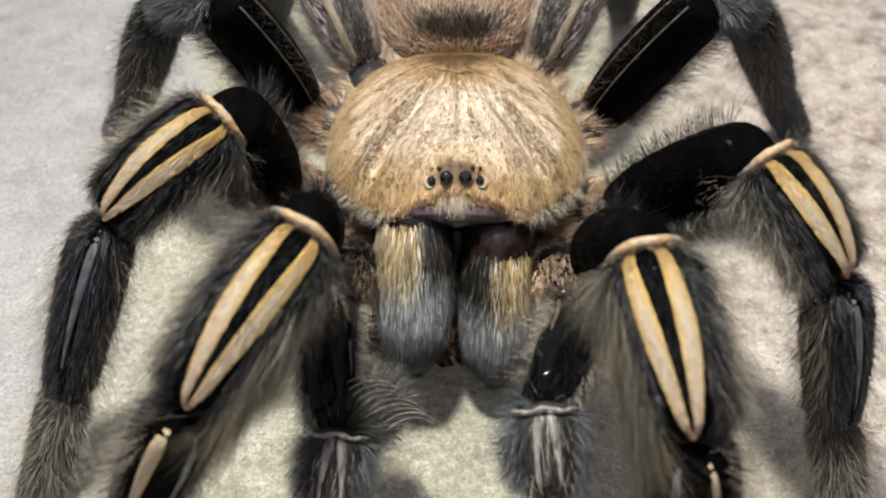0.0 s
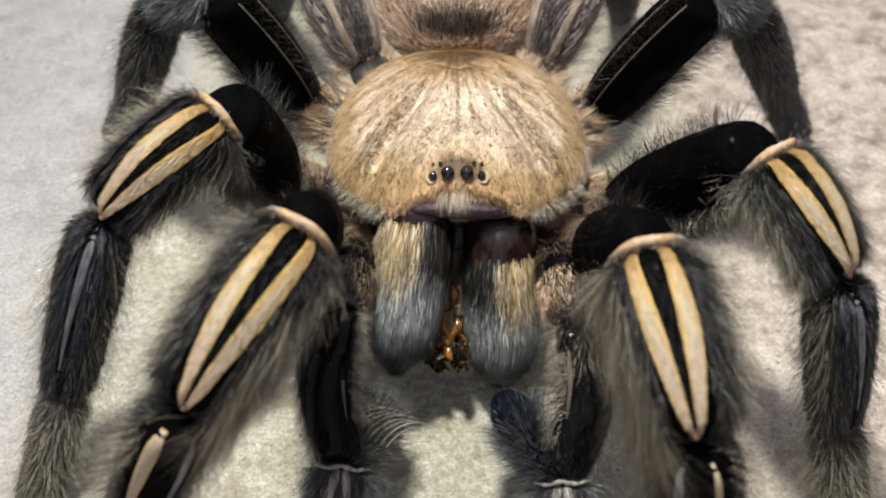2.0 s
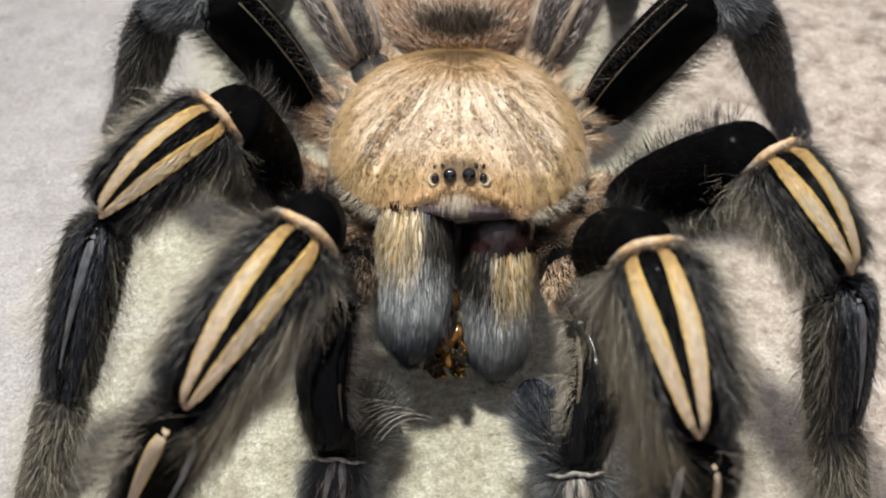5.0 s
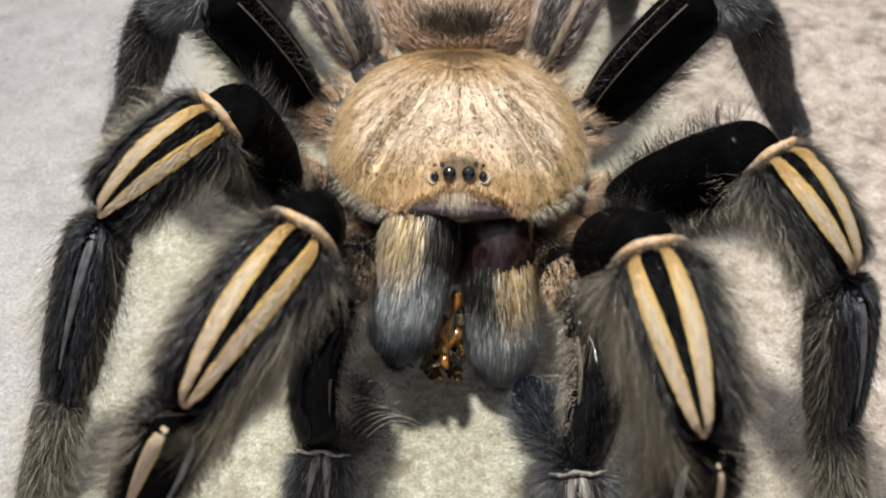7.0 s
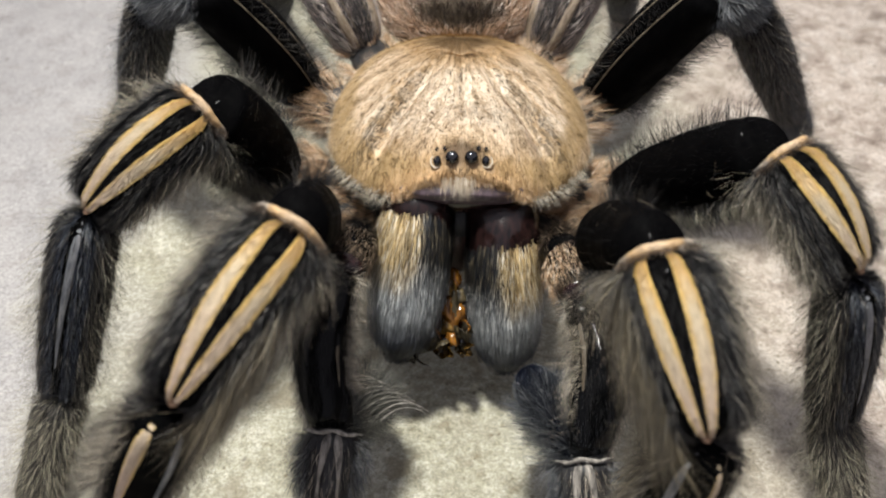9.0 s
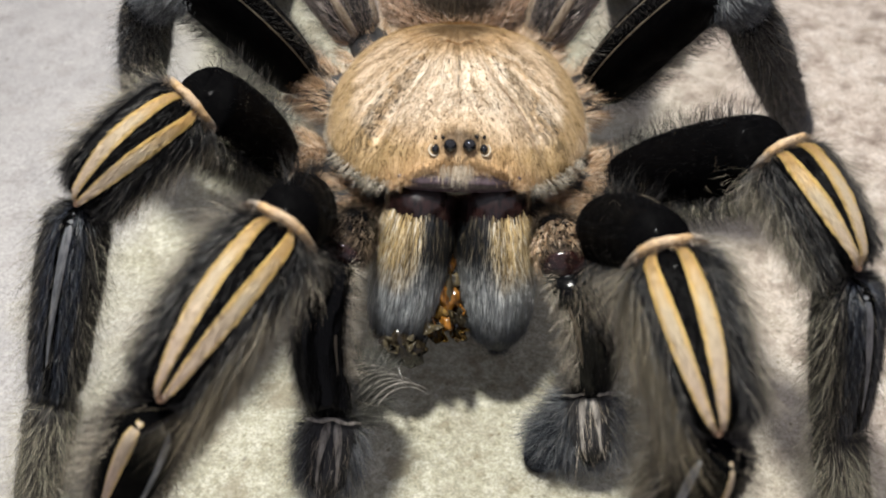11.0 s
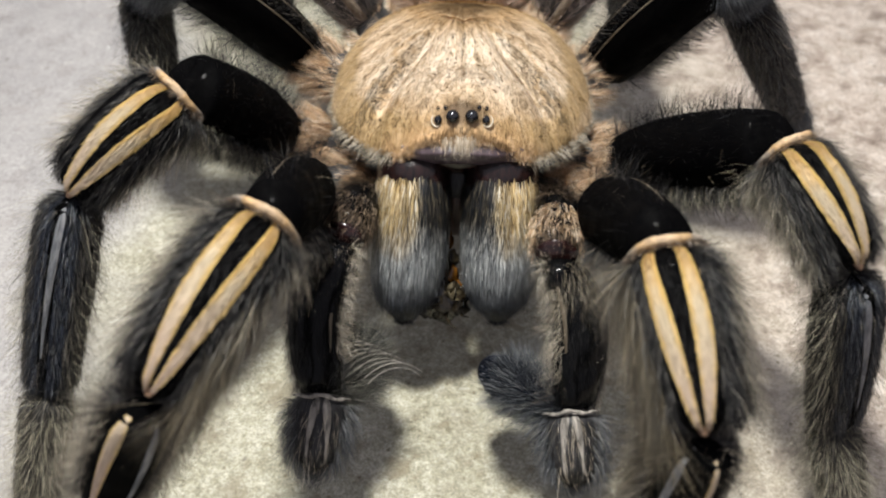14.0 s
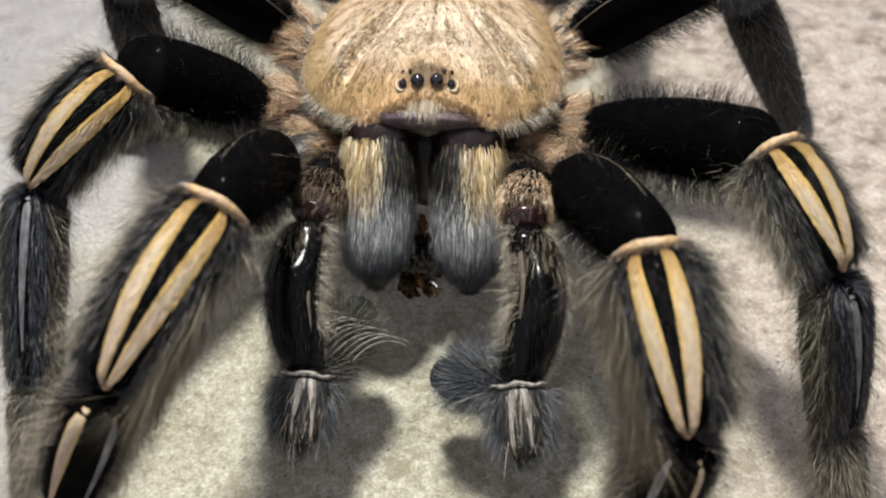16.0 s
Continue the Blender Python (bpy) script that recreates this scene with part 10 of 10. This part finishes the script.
    walk(MOVING["palp_tibia_l"], [
        (0, mm(-8.97, -13.51, 12.56, 89.0, 5.8, 2.6)), (0.5, mm(-8.97, -13.53, 12.53, 135.4, -10.7, -3.7)),
        (1, mm(-8.99, -13.46, 12.11, 122.5, -6.7, -3.7)), (1.5, mm(-8.97, -13.50, 12.14, 122.3, -6.4, -4.0)),
        (2, mm(-8.96, -13.52, 12.13, 122.1, -7.0, -3.0)), (2.5, mm(-8.98, -13.58, 11.89, 121.1, -3.6, -8.1)),
        (3, mm(-8.93, -13.48, 12.22, 125.2, -6.4, -5.1)), (3.5, mm(-8.92, -13.41, 12.13, 139.9, -5.3, -9.6)),
        (4, mm(-8.95, -13.32, 11.78, 121.7, -6.8, -3.2)), (4.5, mm(-8.96, -13.21, 12.00, 123.8, -6.6, -4.3)),
        (5, mm(-8.96, -13.18, 12.19, 134.5, -5.9, -8.1)), (5.5, mm(-8.97, -13.14, 12.33, 140.0, -4.7, -10.1)),
        (6, mm(-8.97, -13.09, 12.47, 144.1, -3.5, -11.5)), (6.5, mm(-8.98, -13.06, 12.62, 147.5, -2.2, -12.6)),
        (7, mm(-8.99, -13.04, 12.75, 135.6, -1.5, -12.6)), (7.5, mm(-8.99, -12.93, 13.69, 132.0, -4.5, -9.1)),
        (8, mm(-9.01, -12.65, 14.35, 127.5, -6.9, -5.2)), (8.5, mm(-8.98, -12.27, 14.68, 125.9, -6.8, -4.8)),
        (9, mm(-8.91, -12.24, 15.44, 125.2, -5.7, -6.1)), (9.5, mm(-8.99, -12.07, 15.57, 125.3, -5.8, -5.9)),
        (10, mm(-9.08, -11.81, 15.62, 125.3, -6.0, -5.7)), (10.5, mm(-9.18, -11.53, 15.63, 125.3, -6.2, -5.4)),
        (11, mm(-9.28, -11.26, 15.67, 125.3, -6.3, -5.2)), (11.5, mm(-9.36, -11.09, 15.81, 125.4, -6.5, -5.0)),
        (12, mm(-10.60, -10.03, 16.02, 125.4, -5.5, -6.3)), (12.5, mm(-10.72, -9.77, 14.97, 123.9, -4.2, -7.8)),
        (13, mm(-9.74, -9.55, 16.06, 124.3, -2.4, -10.6)), (13.5, mm(-9.12, -9.35, 15.96, 125.2, -3.4, -9.3)),
        (14, mm(-9.10, -9.37, 16.39, 125.3, -3.2, -9.5)), (14.5, mm(-9.34, -9.07, 16.50, 126.1, -4.5, -7.9)),
        (15, mm(-10.67, -8.49, 15.69, 125.2, -4.5, -7.7)), (15.5, mm(-11.70, -8.22, 15.52, 124.6, -3.4, -9.1)),
        (16, mm(-11.65, -8.08, 17.99, 128.5, -6.5, -6.0)),
    ])
    walk(MOVING["palp_tarsus_l"], [
        (0, mm(-8.43, -27.73, 12.95, 121.7, -29.0, 137.2)), (0.5, mm(-7.82, -23.74, 2.81, 105.5, -16.4, 162.3)),
        (1, mm(-8.97, -25.57, 4.73, 109.8, -21.0, 154.4)), (1.5, mm(-9.06, -25.63, 4.79, 108.4, -21.8, 152.7)),
        (2, mm(-8.77, -25.68, 4.83, 107.8, -21.1, 153.7)), (2.5, mm(-10.38, -25.77, 4.69, 94.6, -24.9, 146.4)),
        (3, mm(-9.18, -25.23, 4.22, 93.9, -21.4, 153.5)), (3.5, mm(-9.57, -22.74, 1.50, 97.8, -22.1, 152.5)),
        (4, mm(-8.85, -25.54, 4.50, 95.7, -19.0, 158.4)), (4.5, mm(-9.05, -25.16, 4.30, 96.7, -19.9, 156.9)),
        (5, mm(-9.48, -23.48, 2.47, 98.1, -21.3, 154.4)), (5.5, mm(-9.80, -22.42, 1.69, 100.6, -22.8, 151.6)),
        (6, mm(-10.06, -21.54, 1.21, 103.6, -24.3, 148.6)), (6.5, mm(-10.31, -20.76, 0.90, 106.5, -25.9, 145.3)),
        (7, mm(-11.00, -22.92, 2.81, 102.8, -25.0, 148.3)), (7.5, mm(-9.99, -23.60, 4.43, 106.3, -20.5, 157.9)),
        (8, mm(-9.14, -24.07, 5.92, 96.5, -24.3, 148.8)), (8.5, mm(-9.08, -23.91, 6.61, 106.8, -25.1, 147.5)),
        (9, mm(-9.43, -23.95, 7.53, 116.8, -26.6, 144.9)), (9.5, mm(-9.45, -23.78, 7.64, 115.3, -25.9, 146.9)),
        (10, mm(-9.47, -23.52, 7.68, 113.9, -25.2, 148.7)), (10.5, mm(-9.48, -23.25, 7.69, 112.6, -24.5, 150.7)),
        (11, mm(-9.52, -22.99, 7.73, 111.2, -23.9, 152.3)), (11.5, mm(-9.53, -22.81, 7.85, 109.7, -23.2, 154.1)),
        (12, mm(-11.22, -21.71, 8.04, 110.0, -30.0, 140.8)), (12.5, mm(-11.90, -21.59, 7.27, 110.8, -32.7, 131.5)),
        (13, mm(-11.70, -21.22, 8.26, 108.4, -31.3, 138.2)), (13.5, mm(-10.61, -20.99, 7.96, 101.9, -25.1, 152.7)),
        (14, mm(-10.66, -20.98, 8.38, 104.8, -27.1, 148.6)), (14.5, mm(-10.38, -20.63, 8.29, 92.9, -24.8, 153.6)),
        (15, mm(-11.75, -20.15, 7.59, 78.1, -27.1, 150.2)), (15.5, mm(-13.26, -19.85, 7.45, 59.4, -29.6, 146.2)),
        (16, mm(-11.95, -19.35, 9.34, 91.4, -27.3, 151.9)),
    ])
    walk(MOVING["cricket"], [
        (0, mm(0.92, -6.35, 2.66, 141.5, -0.0, 0.0)), (0.5, mm(0.92, -6.91, 3.30, 141.5, 0.3, -0.2)),
        (1, mm(0.88, -9.08, 5.80, 141.5, 0.6, -0.5)), (1.5, mm(0.72, -9.00, 6.13, 141.5, 0.9, -0.7)),
        (2, mm(0.60, -9.59, 5.97, 141.5, 1.2, -1.0)), (2.5, mm(0.61, -9.19, 5.76, 141.5, 1.5, -1.2)),
        (3, mm(0.35, -8.01, 2.84, 141.6, 1.8, -1.4)), (3.5, mm(0.89, -9.59, 4.27, 141.6, 2.1, -1.7)),
        (4, mm(0.60, -10.45, 5.72, 141.6, 2.4, -1.9)), (4.5, mm(0.60, -10.33, 5.75, 141.6, 2.7, -2.2)),
        (5, mm(0.60, -10.25, 5.81, 141.6, 3.0, -2.4)), (5.5, mm(0.60, -10.17, 5.89, 141.6, 3.3, -2.6)),
        (6, mm(0.60, -10.08, 5.96, 141.7, 3.6, -2.8)), (6.5, mm(0.60, -9.97, 5.99, 141.7, 3.9, -3.1)),
        (7, mm(0.60, -10.53, 5.82, 142.0, 6.8, -5.3)), (7.5, mm(-0.49, -10.73, 6.46, 145.1, 17.4, -11.8)),
        (8, mm(0.05, -7.61, 3.67, 143.3, 12.3, -9.1)), (8.5, mm(0.22, -9.15, 5.88, 141.7, 3.9, -3.1)),
        (9, mm(0.88, -8.66, 6.99, 141.5, -0.0, 0.0)), (9.5, mm(0.75, -8.55, 7.44, 141.5, -0.0, 0.0)),
        (10, mm(0.61, -8.43, 7.88, 141.5, -0.0, 0.0)), (10.5, mm(0.48, -8.32, 8.32, 141.5, -0.0, 0.0)),
        (11, mm(0.35, -8.21, 8.76, 141.5, -0.0, 0.0)), (11.5, mm(0.22, -8.10, 9.20, 141.5, -0.0, 0.0)),
        (12, mm(-0.92, -6.46, 10.85, 141.5, -0.0, 0.0)), (12.5, mm(-0.70, -6.84, 10.47, 141.5, -0.0, 0.0)),
        (13, mm(0.05, -5.37, 10.52, 141.5, -0.0, 0.0)), (13.5, mm(0.98, -5.60, 10.29, 141.5, -0.0, 0.0)),
        (14, mm(0.17, -3.98, 7.67, 141.5, -0.0, 0.0)), (14.5, mm(-0.06, -2.56, 7.67, 141.5, -0.0, 0.0)),
        (15, mm(-1.86, -1.75, 6.36, 141.5, -0.0, 0.0)), (15.5, mm(-2.21, -0.99, 6.42, 141.5, -0.0, 0.0)),
        (16, mm(-2.46, -0.31, 6.39, 141.5, -0.0, 0.0)),
    ])
    walk(MOVING["remains"], [
        (0, mm(-5.97, -10.30, 4.18, 141.5, -0.0, -30.0)), (0.5, mm(-4.46, -7.58, 4.07, 141.5, 6.1, -22.2)),
        (1, mm(-4.46, -7.58, 4.07, 141.5, 9.6, -15.9)), (1.5, mm(-4.32, -7.58, 4.07, 141.5, 9.3, -12.4)),
        (2, mm(-4.18, -7.58, 4.07, 141.5, 5.2, -12.5)), (2.5, mm(-5.31, -8.38, 3.27, 141.5, -1.1, -16.0)),
        (3, mm(-6.60, -10.78, 4.41, 141.5, -6.9, -22.3)), (3.5, mm(-5.31, -8.18, 3.47, 141.5, -9.9, -30.2)),
        (4, mm(-3.90, -7.98, 3.67, 141.5, -8.8, -38.0)), (4.5, mm(-3.82, -7.99, 3.65, 141.5, -4.2, -44.2)),
        (5, mm(-3.74, -8.01, 3.64, 141.5, 2.2, -47.6)), (5.5, mm(-3.66, -8.03, 3.62, 141.5, 7.6, -47.5)),
        (6, mm(-3.58, -8.04, 3.61, 141.5, 10.0, -43.9)), (6.5, mm(-3.50, -8.06, 3.59, 141.5, 8.3, -37.6)),
        (7, mm(-4.14, -9.42, 3.64, 141.5, 3.2, -29.7)), (7.5, mm(-7.40, -12.96, 3.64, 141.5, -3.2, -21.9)),
        (8, mm(-6.38, -11.71, 3.47, 141.5, -8.3, -15.7)), (8.5, mm(-6.38, -11.09, 4.10, 141.5, -10.0, -12.4)),
        (9, mm(-3.88, -9.50, 2.86, 141.5, -7.6, -12.5)), (9.5, mm(-3.95, -9.88, 3.18, 141.5, -2.1, -16.2)),
        (10, mm(-4.02, -10.27, 3.50, 141.5, 4.2, -22.6)), (10.5, mm(-4.09, -10.65, 3.82, 141.5, 8.8, -30.5)),
        (11, mm(-4.26, -11.59, 4.66, 141.5, 9.9, -38.2)), (11.5, mm(-4.41, -12.52, 5.50, 141.5, 6.9, -44.4)),
        (12, mm(-4.92, -12.00, 6.72, 141.5, 1.1, -47.7)), (12.5, mm(-4.47, -12.59, 6.84, 141.5, -5.2, -47.4)),
        (13, mm(-2.31, -8.83, 6.35, 141.5, -9.3, -43.7)), (13.5, mm(-0.67, -7.25, 5.82, 141.5, -9.6, -37.3)),
        (14, mm(-0.11, -6.64, 5.72, 141.5, -6.0, -29.4)), (14.5, mm(-0.90, -5.90, 5.75, 141.5, -0.0, -21.6)),
        (15, mm(-1.70, -5.64, 5.30, 141.5, 6.1, -15.5)), (15.5, mm(-2.23, -4.50, 5.74, 141.5, 9.6, -12.3)),
        (16, mm(-2.23, -1.22, 5.48, 141.5, 9.3, -12.6)),
    ])
    walk(MOVING["palp_wrist_l"], [
        (0, mm(-8.27, -27.17, 13.54, 128.4, 8.0, -0.9)), (0.5, mm(-7.83, -22.89, 3.29, 128.3, 7.2, -1.6)),
        (1, mm(-8.88, -24.62, 5.07, 128.4, 7.8, -1.1)), (1.5, mm(-8.96, -24.69, 5.13, 128.4, 7.9, -1.0)),
        (2, mm(-8.69, -24.73, 5.17, 128.3, 7.7, -1.1)), (2.5, mm(-10.15, -24.83, 5.09, 128.4, 8.5, -0.5)),
        (3, mm(-9.04, -24.30, 4.66, 128.4, 7.9, -1.0)), (3.5, mm(-9.42, -21.95, 2.08, 128.4, 7.9, -1.0)),
        (4, mm(-8.76, -24.58, 4.89, 128.3, 7.7, -1.1)), (4.5, mm(-8.94, -24.21, 4.71, 128.4, 7.8, -1.1)),
        (5, mm(-9.35, -22.63, 2.99, 128.4, 7.9, -1.0)), (5.5, mm(-9.64, -21.64, 2.25, 128.4, 8.0, -0.9)),
        (6, mm(-9.87, -20.80, 1.80, 128.4, 8.1, -0.8)), (6.5, mm(-10.11, -20.07, 1.50, 128.4, 8.2, -0.7)),
        (7, mm(-10.76, -22.11, 3.32, 128.5, 8.7, -0.4)), (7.5, mm(-9.86, -22.73, 4.88, 128.4, 8.3, -0.7)),
        (8, mm(-9.00, -23.17, 6.37, 128.4, 8.0, -0.9)), (8.5, mm(-8.96, -23.00, 6.99, 128.4, 8.0, -0.9)),
        (9, mm(-9.30, -23.05, 7.87, 128.4, 8.3, -0.7)), (9.5, mm(-9.33, -22.87, 7.98, 128.4, 8.3, -0.7)),
        (10, mm(-9.36, -22.61, 8.03, 128.4, 8.3, -0.7)), (10.5, mm(-9.37, -22.33, 8.05, 128.4, 8.3, -0.7)),
        (11, mm(-9.42, -22.06, 8.09, 128.4, 8.3, -0.6)), (11.5, mm(-9.44, -21.88, 8.21, 128.4, 8.4, -0.6)),
        (12, mm(-11.05, -20.81, 8.41, 128.5, 9.2, 0.1)), (12.5, mm(-11.67, -20.70, 7.63, 128.6, 9.5, 0.3)),
        (13, mm(-11.44, -20.33, 8.63, 128.6, 9.5, 0.3)), (13.5, mm(-10.42, -20.07, 8.36, 128.5, 8.9, -0.2)),
        (14, mm(-10.46, -20.07, 8.77, 128.5, 8.9, -0.1)), (14.5, mm(-10.20, -19.72, 8.75, 128.5, 8.8, -0.3)),
        (15, mm(-11.52, -19.26, 8.10, 128.6, 9.4, 0.3)), (15.5, mm(-12.98, -19.02, 8.04, 128.7, 10.2, 0.9)),
        (16, mm(-11.80, -18.45, 9.83, 128.6, 9.7, 0.5)),
    ])
    walk(MOVING["palp_wrist_r"], [
        (0, mm(7.47, -28.22, 18.32, 128.4, -6.8, -1.0)), (0.5, mm(8.32, -28.62, 11.34, 128.3, -5.9, -0.3)),
        (1, mm(12.86, -20.96, 0.82, 128.5, -7.9, -1.9)), (1.5, mm(11.71, -22.75, 3.14, 128.5, -7.9, -1.9)),
        (2, mm(10.28, -25.34, 3.72, 128.4, -7.2, -1.4)), (2.5, mm(10.47, -25.67, 4.35, 128.5, -7.4, -1.5)),
        (3, mm(9.37, -26.45, 5.33, 128.4, -6.9, -1.1)), (3.5, mm(11.03, -24.77, 2.92, 128.5, -7.6, -1.7)),
        (4, mm(11.15, -25.90, 5.74, 128.5, -7.9, -1.9)), (4.5, mm(11.20, -25.85, 5.76, 128.5, -7.9, -1.9)),
        (5, mm(11.25, -25.79, 5.78, 128.5, -7.9, -1.9)), (5.5, mm(11.29, -25.71, 5.79, 128.5, -7.9, -1.9)),
        (6, mm(11.32, -25.66, 5.82, 128.5, -8.0, -2.0)), (6.5, mm(11.37, -25.59, 5.84, 128.5, -8.0, -2.0)),
        (7, mm(11.44, -25.46, 5.43, 128.5, -8.0, -2.0)), (7.5, mm(11.37, -23.78, 4.21, 128.5, -7.8, -1.9)),
        (8, mm(11.35, -21.63, 2.50, 128.5, -7.7, -1.7)), (8.5, mm(11.70, -21.63, 1.55, 128.5, -7.8, -1.8)),
        (9, mm(11.86, -24.93, 6.55, 128.6, -8.3, -2.2)), (9.5, mm(12.39, -22.46, 4.93, 128.6, -8.4, -2.3)),
        (10, mm(12.84, -20.11, 4.08, 128.6, -8.5, -2.4)), (10.5, mm(13.22, -18.01, 3.76, 128.6, -8.6, -2.5)),
        (11, mm(13.53, -16.11, 3.78, 128.6, -8.7, -2.6)), (11.5, mm(13.83, -14.36, 4.11, 128.6, -8.9, -2.7)),
        (12, mm(10.55, -20.39, 8.60, 128.5, -7.7, -1.7)), (12.5, mm(10.74, -19.01, 7.72, 128.5, -7.7, -1.7)),
        (13, mm(10.76, -17.56, 6.12, 128.5, -7.5, -1.6)), (13.5, mm(11.17, -19.82, 5.71, 128.5, -7.8, -1.8)),
        (14, mm(11.20, -20.23, 6.70, 128.5, -7.9, -1.9)), (14.5, mm(10.63, -15.26, 5.01, 128.5, -7.4, -1.5)),
        (15, mm(7.16, -20.77, 8.87, 128.3, -5.9, -0.3)), (15.5, mm(7.42, -20.71, 9.97, 128.3, -6.1, -0.5)),
        (16, mm(6.41, -20.07, 10.49, 128.3, -5.6, 0.0)),
    ])


motions()
